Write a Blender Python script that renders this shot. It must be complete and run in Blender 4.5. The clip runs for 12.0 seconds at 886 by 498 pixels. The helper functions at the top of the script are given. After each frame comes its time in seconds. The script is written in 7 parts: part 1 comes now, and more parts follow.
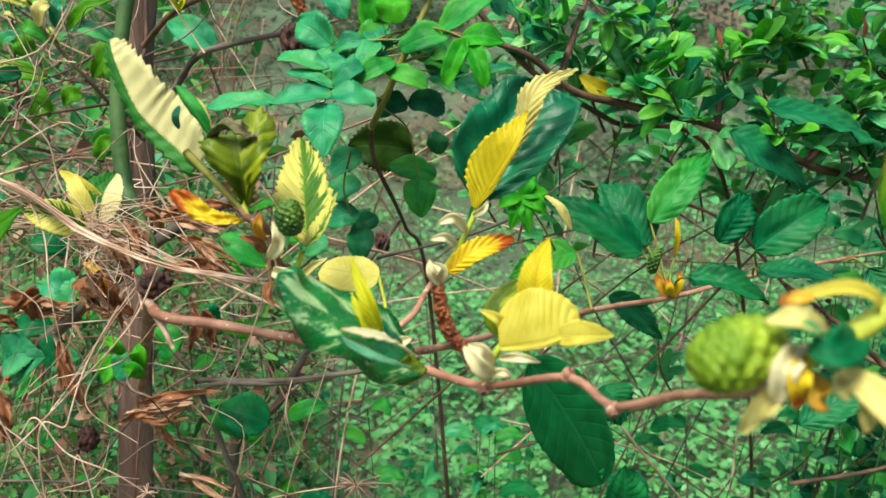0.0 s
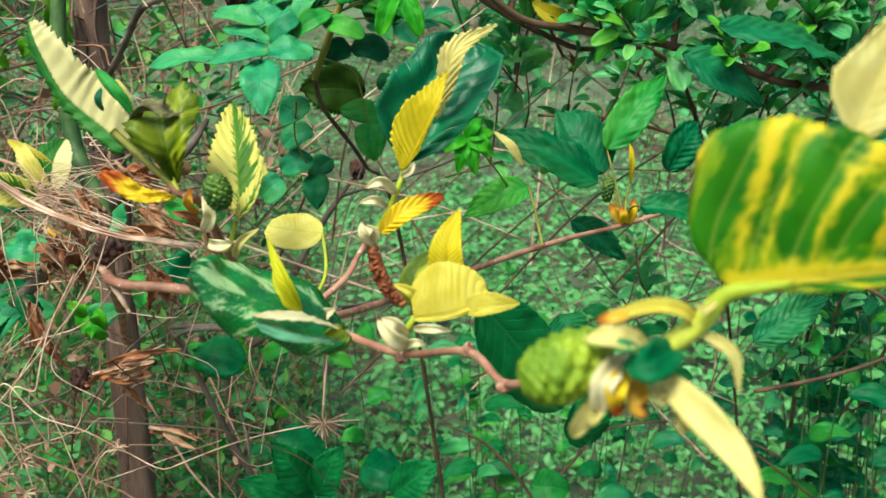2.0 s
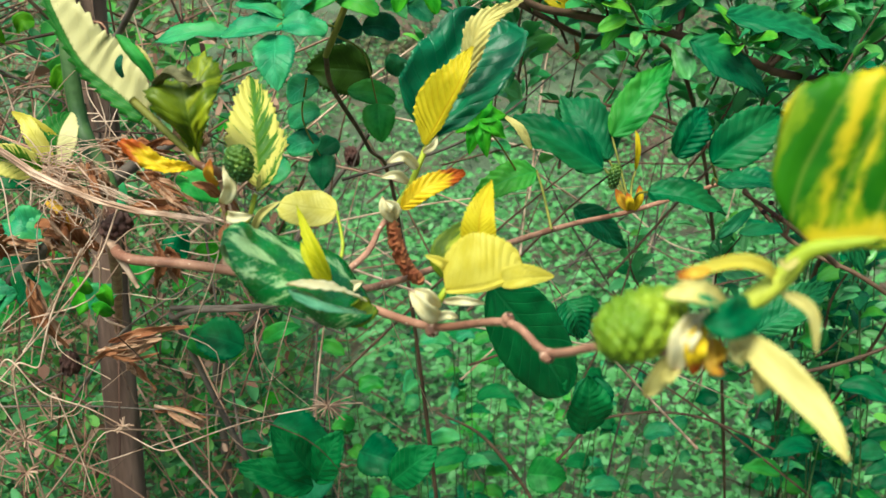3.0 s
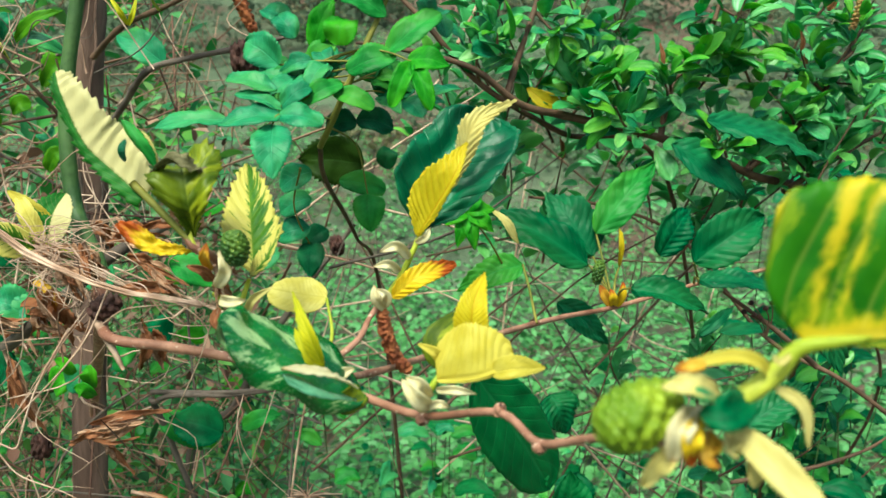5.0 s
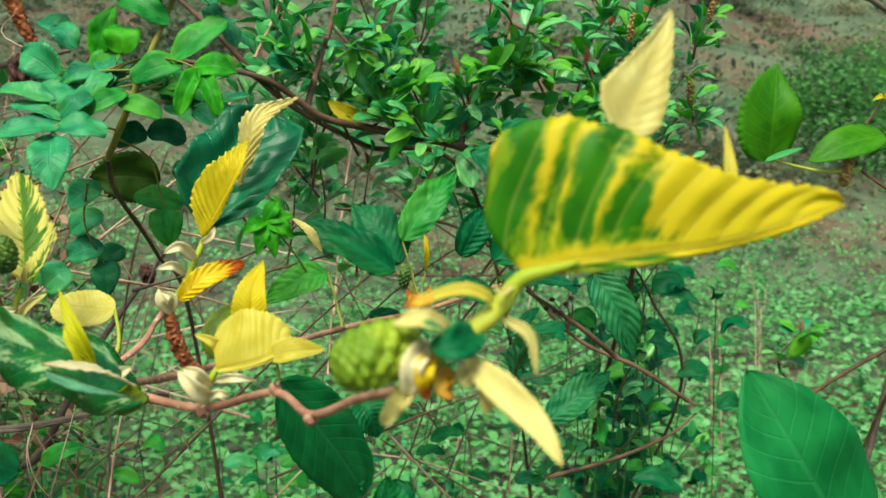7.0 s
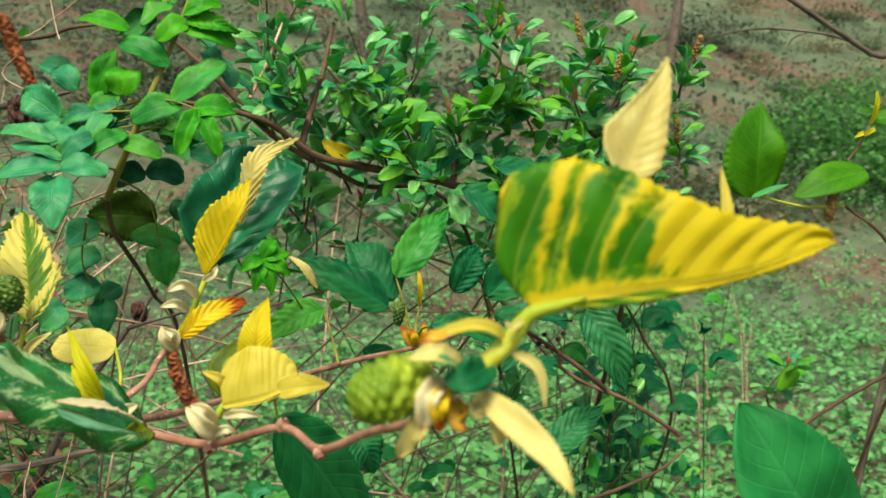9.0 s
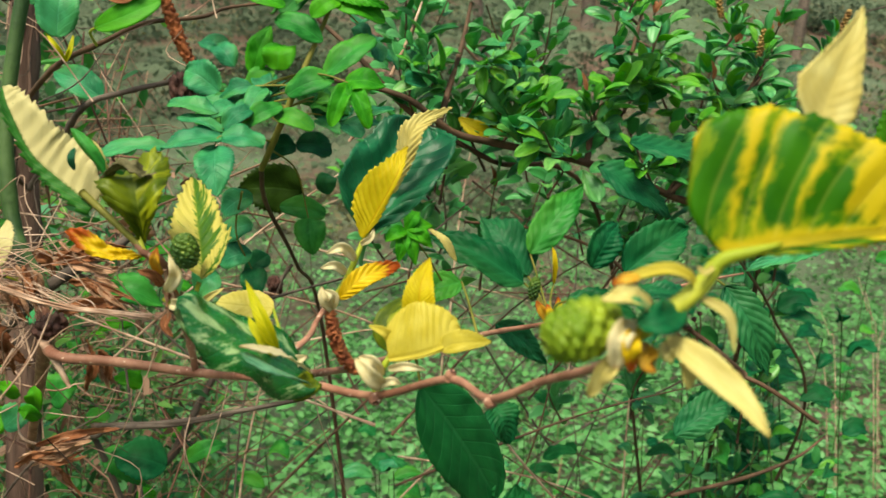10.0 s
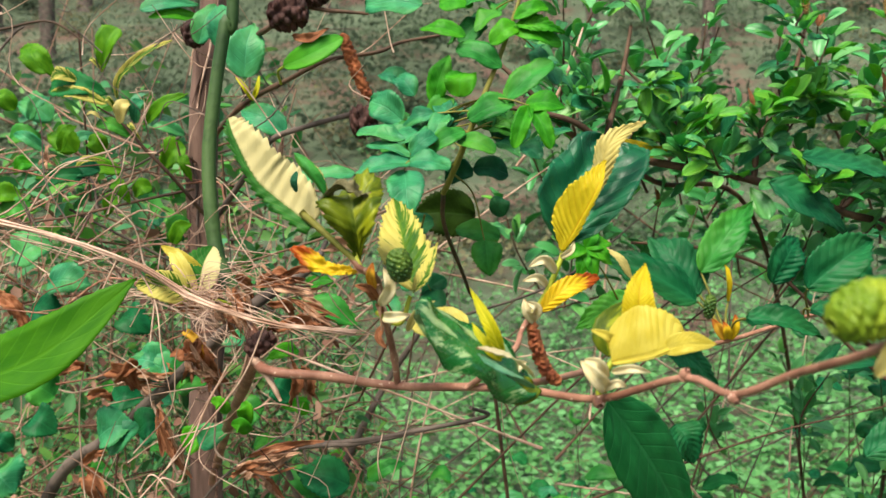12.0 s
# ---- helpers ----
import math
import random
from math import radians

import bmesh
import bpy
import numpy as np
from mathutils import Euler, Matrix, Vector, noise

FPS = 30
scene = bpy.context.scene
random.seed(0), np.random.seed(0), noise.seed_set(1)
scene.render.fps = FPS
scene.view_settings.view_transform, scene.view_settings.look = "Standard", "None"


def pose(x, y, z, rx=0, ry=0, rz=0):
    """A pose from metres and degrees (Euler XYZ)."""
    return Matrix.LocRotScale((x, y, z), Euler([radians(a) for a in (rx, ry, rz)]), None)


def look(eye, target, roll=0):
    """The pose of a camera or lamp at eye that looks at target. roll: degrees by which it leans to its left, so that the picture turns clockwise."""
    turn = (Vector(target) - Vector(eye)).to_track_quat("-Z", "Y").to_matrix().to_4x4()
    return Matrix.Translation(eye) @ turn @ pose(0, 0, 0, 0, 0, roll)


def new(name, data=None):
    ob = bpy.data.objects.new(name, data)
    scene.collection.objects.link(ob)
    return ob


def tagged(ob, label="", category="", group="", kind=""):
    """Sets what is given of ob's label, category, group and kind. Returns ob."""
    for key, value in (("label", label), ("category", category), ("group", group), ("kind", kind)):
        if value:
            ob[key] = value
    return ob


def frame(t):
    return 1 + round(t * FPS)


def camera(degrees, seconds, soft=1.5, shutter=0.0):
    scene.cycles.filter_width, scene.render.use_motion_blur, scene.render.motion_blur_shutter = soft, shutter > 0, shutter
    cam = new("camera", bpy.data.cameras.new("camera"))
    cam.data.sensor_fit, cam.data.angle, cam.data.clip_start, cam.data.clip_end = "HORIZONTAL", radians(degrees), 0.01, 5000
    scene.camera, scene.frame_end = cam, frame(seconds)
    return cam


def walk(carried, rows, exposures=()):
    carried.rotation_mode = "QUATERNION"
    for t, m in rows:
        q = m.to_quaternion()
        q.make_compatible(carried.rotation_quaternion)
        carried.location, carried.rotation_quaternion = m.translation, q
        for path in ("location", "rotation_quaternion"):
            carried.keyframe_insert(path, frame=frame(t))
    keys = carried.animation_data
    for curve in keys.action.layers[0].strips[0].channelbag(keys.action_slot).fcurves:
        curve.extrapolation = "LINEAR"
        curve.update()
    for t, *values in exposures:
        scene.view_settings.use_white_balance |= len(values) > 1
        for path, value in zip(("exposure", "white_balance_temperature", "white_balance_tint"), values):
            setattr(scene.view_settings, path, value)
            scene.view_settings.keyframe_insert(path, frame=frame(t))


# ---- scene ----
cam = camera(51.8, 12.0, shutter=0.12)
PATH = [
    (0, (0.0104, -0.0459, 1.0190), (-0.0124, 1.9282, 0.6991), 1.42),
    (0.5, (0.0076, -0.0463, 1.0250), (-0.0024, 1.9283, 0.7076), 1.33),
    (1, (0.0187, -0.0455, 1.0449), (0.0537, 1.9008, 0.5858), -1.59),
    (1.5, (0.0363, -0.0556, 1.0515), (0.0173, 1.8787, 0.5436), -2.18),
    (2, (0.0422, -0.0508, 1.0453), (0.0036, 1.8763, 0.5116), -1.72),
    (2.5, (0.0336, -0.0492, 1.0366), (0.0127, 1.8754, 0.4929), -1.17),
    (4.3, (0.0117, -0.0560, 1.0372), (0.1347, 1.8924, 0.6025), 1.36),
    (4.5, (0.0137, -0.0580, 1.0402), (0.1286, 1.9002, 0.6498), 2.06),
    (5, (0.0176, -0.0548, 1.0371), (0.0799, 1.9142, 0.6923), 1.52),
    (5.5, (0.0201, -0.0536, 1.0362), (0.0635, 1.9167, 0.6953), 1.44),
    (6, (0.0252, -0.0567, 1.0335), (0.1564, 1.9153, 0.7269), 1.24),
    (6.5, (0.0375, -0.0574, 1.0208), (0.3831, 1.8909, 0.7295), -0.19),
    (7, (0.0378, -0.0641, 1.0208), (0.4520, 1.8746, 0.7564), 0.06),
    (7.2, (0.0458, -0.0661, 1.0248), (0.4649, 1.8707, 0.7545), 0.86),
    (8.8, (0.0296, -0.0725, 1.0201), (0.4908, 1.8647, 0.8339), 0.14),
    (9, (0.0306, -0.0705, 1.0221), (0.4786, 1.8698, 0.8359), -0.16),
    (9.5, (0.0290, -0.0718, 1.0170), (0.4137, 1.8818, 0.8287), 0.01),
    (10, (0.0120, -0.0746, 1.0130), (0.2216, 1.9034, 0.8039), 0.12),
    (10.5, (-0.0004, -0.0723, 1.0146), (0.1012, 1.9154, 0.8183), -0.72),
    (11, (-0.0109, -0.0758, 1.0133), (0.0044, 1.9172, 0.8474), -1.34),
    (11.5, (-0.0227, -0.0841, 1.0172), (-0.0514, 1.9114, 0.8856), -1.72),
    (12, (-0.0246, -0.0847, 1.0038), (-0.0739, 1.9108, 0.8800), -1.79),
]
cam.data.dof.use_dof, cam.data.dof.focus_distance, cam.data.dof.aperture_fstop = True, 0.52, 21.0
walk(cam, [(t, look(eye, target, roll)) for t, eye, target, roll in PATH], exposures=[(0, 1.23, 6400, -3), (2.5, 1.20, 6320, -7), (5.5, 1.22, 6320, -10), (7, 1.08, 6750, -7), (9.5, 1.02, 7350, 1), (10, 0.94, 7400, 0), (11, 1.12, 7100, 5), (12, 1.17, 6850, 9)])


# ---------------------------------------------------------------- world and light
world = bpy.data.worlds.new("sky")
scene.world = world
world.use_nodes = True
wn, wl = world.node_tree.nodes, world.node_tree.links
sky = wn.new("ShaderNodeTexSky")
sky.sky_type = 'NISHITA'
sky.sun_disc = False
sky.sun_elevation, sky.sun_rotation = radians(58), radians(205)
sky.air_density, sky.dust_density, sky.ozone_density = 1.0, 3.0, 1.0
wn["Background"].inputs["Strength"].default_value = 0.092
wl.new(sky.outputs["Color"], wn["Background"].inputs["Color"])

sun = bpy.data.lights.new("sun", "SUN")
sun.energy, sun.angle, sun.color = 2.8, radians(25), (1.0, 0.95, 0.86)
sun_ob = new("sun", sun)
sun_ob.matrix_world = look((-1.7, -3.6, 6.4), (0, 0, 0))


# ---------------------------------------------------------------- materials
class Nodes:
    """A small helper that strings shader nodes together."""

    def __init__(self, name):
        self.mat = bpy.data.materials.new(name)
        self.mat.use_nodes = True
        self.n, self.l = self.mat.node_tree.nodes, self.mat.node_tree.links
        self.out = self.n["Material Output"]
        self.bsdf = self.n["Principled BSDF"]

    def put(self, socket, value):
        if isinstance(value, bpy.types.NodeSocket):
            self.l.new(value, socket)
        elif isinstance(value, (tuple, list)) and len(value) == 3 and socket.type == 'RGBA':
            socket.default_value = (*value, 1)
        else:
            socket.default_value = value

    def math(self, op, a, b=0.0, c=0.0):
        node = self.n.new("ShaderNodeMath")
        node.operation = op
        for s, v in zip(node.inputs, (a, b, c)):
            self.put(s, v)
        return node.outputs[0]

    def mix(self, f, a, b):
        node = self.n.new("ShaderNodeMix")
        node.data_type = 'RGBA'
        for s, v in ((node.inputs[0], f), (node.inputs[6], a), (node.inputs[7], b)):
            self.put(s, v)
        return node.outputs[2]

    def step(self, x, lo, hi, a=0.0, b=1.0):
        node = self.n.new("ShaderNodeMapRange")
        node.interpolation_type = 'SMOOTHSTEP'
        for s, v in zip(node.inputs, (x, lo, hi, a, b)):
            self.put(s, v)
        return node.outputs[0]

    def noise(self, vector, scale, detail=3.0, rough=0.5):
        node = self.n.new("ShaderNodeTexNoise")
        if vector is not None:
            self.put(node.inputs["Vector"], vector)
        node.inputs["Scale"].default_value = scale
        node.inputs["Detail"].default_value = detail
        node.inputs["Roughness"].default_value = rough
        return node.outputs[0]

    def combine(self, x, y, z):
        node = self.n.new("ShaderNodeCombineXYZ")
        for s, v in zip(node.inputs, (x, y, z)):
            self.put(s, v)
        return node.outputs[0]

    def uv(self):
        node = self.n.new("ShaderNodeSeparateXYZ")
        self.l.new(self.n.new("ShaderNodeUVMap").outputs[0], node.inputs[0])
        return node.outputs[0], node.outputs[1]

    def place(self):
        return self.n.new("ShaderNodeTexCoord").outputs["Object"]

    def random(self):
        return self.n.new("ShaderNodeObjectInfo").outputs["Random"]

    def island(self):
        return self.n.new("ShaderNodeNewGeometry").outputs["Random Per Island"]

    def bump(self, height, strength, distance=0.001):
        node = self.n.new("ShaderNodeBump")
        node.inputs["Strength"].default_value = strength
        node.inputs["Distance"].default_value = distance
        self.put(node.inputs["Height"], height)
        self.l.new(node.outputs[0], self.bsdf.inputs["Normal"])
        return node.outputs[0]

    def finish(self, colour, rough, spec=0.5, lucent=0.0, lucent_colour=None):
        self.put(self.bsdf.inputs["Base Color"], colour)
        self.put(self.bsdf.inputs["Roughness"], rough)
        self.bsdf.inputs["Specular IOR Level"].default_value = spec
        if lucent > 0:
            thin = self.n.new("ShaderNodeBsdfTranslucent")
            self.put(thin.inputs["Color"], colour if lucent_colour is None else lucent_colour)
            both = self.n.new("ShaderNodeMixShader")
            both.inputs[0].default_value = lucent
            self.l.new(self.bsdf.outputs[0], both.inputs[1])
            self.l.new(thin.outputs[0], both.inputs[2])
            self.l.new(both.outputs[0], self.out.inputs["Surface"])
        return self.mat


VEINS = {}


def leaf_material(name, dark, light, vein, veins=9, rough=0.4, lucent=0.3, patch=None, amount=0.5, along=0.0,
                  side=None, tip=None, inner=0.0, vein_strength=0.5, spec=0.5, spots=0.0, bumpy=0.5, seed=0.0,
                  soft=0.03, tip_from=0.62, vary=0.0, grain=0.9, margin=0.0, skew=0.0, bands=(), keel=0.0, along_vein=1.0, ragged=0.0, blush=None):
    """A leaf blade: the mid vein and side veins follow the blade's own coordinates.
    patch: colour of the variegated streaks; amount: their share at the base; along: how that share changes to the tip.
    side: colour of one half of the blade. tip: colour of a withered tip. skew: more streaks on one half.
    bands: streaks of that half width about a side vein; keel: a streak along the mid vein.
    ragged: how torn the streaks' borders are; blush: a half tone in blotches beside the streaks."""
    k = Nodes(name)
    VEINS[name] = veins
    u, v = k.uv()
    c = k.math('SUBTRACT', v, 0.5)
    a = k.math('MULTIPLY', k.math('ABSOLUTE', c), 2.0)
    rnd = k.random()
    shift = k.math('MULTIPLY', rnd, 37.0)
    line = k.math('SUBTRACT', k.math('MULTIPLY', u, float(veins)), k.math('MULTIPLY', a, veins * 0.24))
    saw = k.math('ABSOLUTE', k.math('SUBTRACT', k.math('FRACT', line), 0.5))
    ribs = k.step(saw, 0.10, 0.0)
    mid = k.step(a, 0.075, 0.02)
    half = k.math('SIGN', c)
    cell = k.noise(k.combine(k.math('MULTIPLY', u, 30.0), k.math('MULTIPLY', c, 26.0), shift), 2.2, 3)
    cloud = k.noise(k.combine(k.math('MULTIPLY', u, 3.0), k.math('MULTIPLY', c, 3.0), shift), 1.3, 3)
    colour = k.mix(k.step(cloud, 0.3, 0.7), dark, light)
    colour = k.mix(k.math('MULTIPLY', k.step(cell, 0.45, 0.75), 0.18), colour, light)
    fresh = k.noise(k.combine(k.math('MULTIPLY', rnd, 91.0), k.math('MULTIPLY', u, 0.8), k.math('MULTIPLY', c, 0.8)), 1.0, 1)
    colour = k.mix(k.step(fresh, 0.35, 0.75, 0.0, vary), colour, (light[0] * 2.0 + 0.02, light[1] * 1.15, light[2] * 0.55))
    colour = k.mix(k.step(fresh, 0.5, 0.25, 0.0, vary), colour, (dark[0] * 0.7, dark[1] * 0.7, dark[2] * 0.7))
    if patch:
        streak = k.noise(k.combine(k.math('MULTIPLY', line, grain), k.math('ADD', k.math('MULTIPLY', a, grain * along_vein), k.math('MULTIPLY', half, 4.0)),
                                   k.math('ADD', shift, seed)), 1.0, 4, 0.65)
        level = k.math('ADD', k.math('ADD', k.math('MULTIPLY', u, along), amount), k.math('MULTIPLY', a, inner))
        if margin > 0:
            level = k.math('ADD', level, k.step(u, 0.085, 0.015, 0.0, margin))
        if skew:
            level = k.math('ADD', level, k.math('MULTIPLY', half, skew))
        gap = k.math('SUBTRACT', level, streak)
        course = k.math('ADD', k.math('MULTIPLY', line, 1.0 / veins), k.math('MULTIPLY', k.math('SUBTRACT', cloud, 0.5), 0.13))
        for centre, wide in bands:
            reach = k.math('MULTIPLY', k.math('ADD', k.math('MULTIPLY', k.math('POWER', a, 2.0), 0.85), 0.15), wide)
            near = k.math('SUBTRACT', reach, k.math('ABSOLUTE', k.math('SUBTRACT', course, centre)))
            gap = k.math('MAXIMUM', gap, k.math('MULTIPLY', near, 3.0))
        if keel > 0:
            gap = k.math('MAXIMUM', gap, k.math('SUBTRACT', keel, a))
        if ragged > 0:
            torn = k.noise(k.combine(k.math('MULTIPLY', line, 2.6), k.math('MULTIPLY', a, 5.0), k.math('ADD', shift, 3.0)), 1.0, 4, 0.7)
            gap = k.math('ADD', gap, k.math('MULTIPLY', k.math('SUBTRACT', torn, 0.5), ragged))
        if blush:
            blot = k.noise(k.combine(k.math('MULTIPLY', line, 1.1), k.math('MULTIPLY', a, 3.2), k.math('ADD', shift, 17.0)), 1.0, 4, 0.7)
            near = k.math('ADD', gap, k.math('MULTIPLY', k.math('SUBTRACT', blot, 0.56), 1.6))
            colour = k.mix(k.step(near, -0.16, 0.05, 0.0, 0.85), colour, blush)
        colour = k.mix(k.step(gap, -soft, soft), colour, patch)
    if side:
        edge = k.math('ADD', c, k.math('MULTIPLY', k.math('SUBTRACT', cell, 0.5), 0.10))
        flake = k.step(k.noise(k.combine(k.math('MULTIPLY', line, 1.0), k.math('MULTIPLY', c, 5.0), shift), 1.1, 3), 0.70, 0.73)
        colour = k.mix(k.math('MULTIPLY', k.step(edge, 0.0, 0.02), k.math('SUBTRACT', 1.0, flake)), colour, side)
    colour = k.mix(k.math('MULTIPLY', k.math('MAXIMUM', k.math('MULTIPLY', ribs, 0.7), mid), vein_strength), colour, vein)
    if tip:
        burn = k.math('ADD', u, k.math('ADD', k.math('MULTIPLY', k.math('SUBTRACT', cloud, 0.5), 0.6), k.math('MULTIPLY', a, 0.12)))
        colour = k.mix(k.step(burn, tip_from, tip_from + 0.24), colour, tip)
    if spots > 0:
        spot = k.step(k.noise(k.combine(k.math('MULTIPLY', u, 9.0), k.math('MULTIPLY', c, 7.0), k.math('ADD', shift, 9.0)), 2.0, 2), 0.70, 0.76)
        colour = k.mix(k.math('MULTIPLY', spot, spots), colour, (0.16, 0.07, 0.02))
    height = k.math('ADD', k.math('MULTIPLY', ribs, -0.6), k.math('ADD', k.math('MULTIPLY', mid, -1.0), k.math('MULTIPLY', cell, 0.6)))
    k.bump(height, bumpy, 0.00035)
    wet = k.math('ADD', k.math('MULTIPLY', cell, 0.2), rough - 0.1)
    return k.finish(colour, wet, spec, lucent)


def bark_material(name, dark, light, scale=200.0, rough=0.75, bumpy=0.6, spots=None, grain=1.0):
    k = Nodes(name)
    flat = k.n.new("ShaderNodeVectorMath")
    flat.operation = 'MULTIPLY'
    k.put(flat.inputs[0], k.place())
    flat.inputs[1].default_value = (1.0, 1.0, grain)
    p = flat.outputs[0]
    big = k.noise(p, scale * 0.2, 4)
    fine = k.noise(p, scale, 5, 0.65)
    colour = k.mix(k.step(big, 0.35, 0.65), dark, light)
    colour = k.mix(k.math('MULTIPLY', k.step(fine, 0.5, 0.75), 0.5), colour, (dark[0] * 0.5, dark[1] * 0.5, dark[2] * 0.5))
    if spots:
        colour = k.mix(k.step(k.noise(p, scale * 1.6, 1), 0.68, 0.72), colour, spots)
    k.bump(fine, bumpy, 0.0015)
    return k.finish(colour, rough, 0.3)


DARK = leaf_material("dark_leaf", (0.002, 0.065, 0.022), (0.005, 0.125, 0.042), (0.02, 0.19, 0.07), 9, 0.42, 0.16, spec=0.11, bumpy=0.35, vein_strength=0.25, vary=0.35)
DEEP = leaf_material("deep_leaf", (0.005, 0.085, 0.032), (0.013, 0.150, 0.055), (0.016, 0.15, 0.055), 10, 0.40, 0.16, spec=0.14, vein_strength=0.45, bumpy=0.6, vary=0.35)
MID = leaf_material("mid_leaf", (0.010, 0.160, 0.020), (0.034, 0.285, 0.045), (0.04, 0.29, 0.05), 8, 0.45, 0.28, spec=0.22, vary=0.75)
NEAR = leaf_material("broad_near_leaf", (0.006, 0.115, 0.026), (0.014, 0.180, 0.042), (0.03, 0.22, 0.065), 9, 0.5, 0.2, spec=0.14, vein_strength=0.45, bumpy=0.8)
TEAL = leaf_material("bluish_leaf", (0.012, 0.170, 0.066), (0.034, 0.300, 0.125), (0.07, 0.35, 0.17), 8, 0.38, 0.20, spec=0.28, vein_strength=0.38, bumpy=0.8, vary=0.7)
BRIGHT = leaf_material("bright_leaf", (0.018, 0.240, 0.008), (0.055, 0.390, 0.018), (0.07, 0.42, 0.03), 8, 0.45, 0.40, spec=0.2, vary=0.6)
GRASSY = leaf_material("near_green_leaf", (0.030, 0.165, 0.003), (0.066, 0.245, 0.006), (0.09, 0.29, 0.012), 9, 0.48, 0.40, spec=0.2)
# lighter copy of GRASSY: light shining through the blade is put into the colour
SUNNY = leaf_material("painted_sunlit_leaf", (0.060, 0.240, 0.005), (0.125, 0.345, 0.010), (0.09, 0.29, 0.012), 9, 0.48, 0.40, spec=0.2)
YELLOW = leaf_material("yellow_leaf", (0.50, 0.385, 0.008), (0.60, 0.495, 0.020), (0.48, 0.30, 0.006), 14, 0.5, 0.24, spots=0.2, spec=0.2, vein_strength=0.75)
LEMON = leaf_material("lemon_leaf", (0.48, 0.39, 0.036), (0.56, 0.475, 0.075), (0.46, 0.37, 0.04), 11, 0.5, 0.20, spots=0.15, spec=0.2)
PASTEL = leaf_material("pastel_leaf", (0.58, 0.49, 0.085), (0.68, 0.60, 0.16), (0.50, 0.42, 0.06), 11, 0.5, 0.24, spots=0.15, spec=0.2)
CREAM = leaf_material("cream_leaf", (0.50, 0.41, 0.115), (0.59, 0.52, 0.19), (0.57, 0.47, 0.14), 10, 0.5, 0.22, spec=0.2, bumpy=0.15)
PALE = leaf_material("pale_bract", (0.68, 0.58, 0.30), (0.79, 0.72, 0.47), (0.74, 0.62, 0.32), 6, 0.5, 0.36, tip=(0.55, 0.28, 0.12), tip_from=0.94, spots=0.3, spec=0.2, bumpy=0.15)
ORANGE = leaf_material("orange_bract", (0.58, 0.30, 0.02), (0.70, 0.44, 0.05), (0.70, 0.50, 0.10), 6, 0.5, 0.32, tip=(0.34, 0.10, 0.012), spots=0.6, spec=0.2, bumpy=0.15)
SINGED = leaf_material("singed_leaf", (0.66, 0.44, 0.010), (0.76, 0.56, 0.03), (0.58, 0.33, 0.015), 8, 0.5, 0.32, tip=(0.42, 0.085, 0.012), tip_from=0.70, spots=0.4, spec=0.2, bumpy=0.15)
STREAKED = leaf_material("streaked_leaf", (0.012, 0.120, 0.002), (0.048, 0.225, 0.004), (0.72, 0.62, 0.12), 9, 0.5, 0.42, patch=(0.63, 0.505, 0.018), amount=-0.42, along=1.95,
                         inner=-0.05, margin=0.20, grain=0.55, along_vein=0.35, bands=((-0.225, 0.040), (0.0, 0.034), (0.075, 0.010), (0.215, 0.022)), keel=0.11, soft=0.05, vein_strength=0.2, spec=0.2, ragged=0.22, blush=(0.22, 0.34, 0.006))
FLECKED = leaf_material("flecked_leaf", (0.030, 0.12, 0.008), (0.08, 0.20, 0.012), (0.30, 0.36, 0.03), 9, 0.48, 0.32, patch=(0.57, 0.505, 0.115), amount=0.41, along=0.0,
                        inner=0.24, skew=-0.075, grain=1.9, along_vein=0.45, vein_strength=0.3, spec=0.2)
MOTTLED = leaf_material("mottled_leaf", (0.004, 0.090, 0.014), (0.016, 0.200, 0.030), (0.05, 0.28, 0.07), 8, 0.25, 0.18, patch=(0.38, 0.55, 0.24), amount=0.375, along=0.10, soft=0.05, grain=0.75, along_vein=1.6, spec=0.65, bumpy=0.5, vein_strength=0.15)
# glossy blade whose pale bluish tone paints the sky's reflection into the colour
SKY_SHEEN = leaf_material("painted_sky_sheen_leaf", (0.060, 0.230, 0.110), (0.160, 0.400, 0.220), (0.06, 0.25, 0.10), 9, 0.25, 0.15, spec=0.7, bumpy=0.6, vein_strength=0.2)
TWO_TONE = leaf_material("two_tone_leaf", (0.010, 0.100, 0.008), (0.030, 0.180, 0.018), (0.62, 0.52, 0.18), 11, 0.46, 0.30,
                         side=(0.59, 0.525, 0.25), vein_strength=0.15, spec=0.2)
OLIVE = leaf_material("wilted_leaf", (0.050, 0.095, 0.002), (0.150, 0.200, 0.005), (0.16, 0.21, 0.02), 9, 0.45, 0.34, patch=(0.30, 0.34, 0.012), amount=0.36, skew=0.14, grain=0.8, along_vein=0.4, soft=0.10, spots=0.4, bumpy=0.5, spec=0.3, vein_strength=0.3)
WITHERED = leaf_material("withered_edge", (0.09, 0.085, 0.030), (0.27, 0.24, 0.125), (0.20, 0.18, 0.08), 8, 0.7, 0.2, spots=0.8, bumpy=1.0, spec=0.2)
SHEEN = leaf_material("dark_sheen_leaf", (0.002, 0.065, 0.025), (0.007, 0.130, 0.048), (0.03, 0.20, 0.09), 9, 0.36, 0.14, spec=0.36, bumpy=1.0, vein_strength=0.3)
LIME = leaf_material("lime_leaf", (0.38, 0.40, 0.006), (0.59, 0.54, 0.015), (0.60, 0.56, 0.06), 9, 0.48, 0.34, spots=0.1, spec=0.2)
GLOSS = leaf_material("glossy_small_leaf", (0.034, 0.31, 0.080), (0.15, 0.54, 0.205), (0.07, 0.38, 0.11), 6, 0.32, 0.42, spec=0.6, vary=0.6)
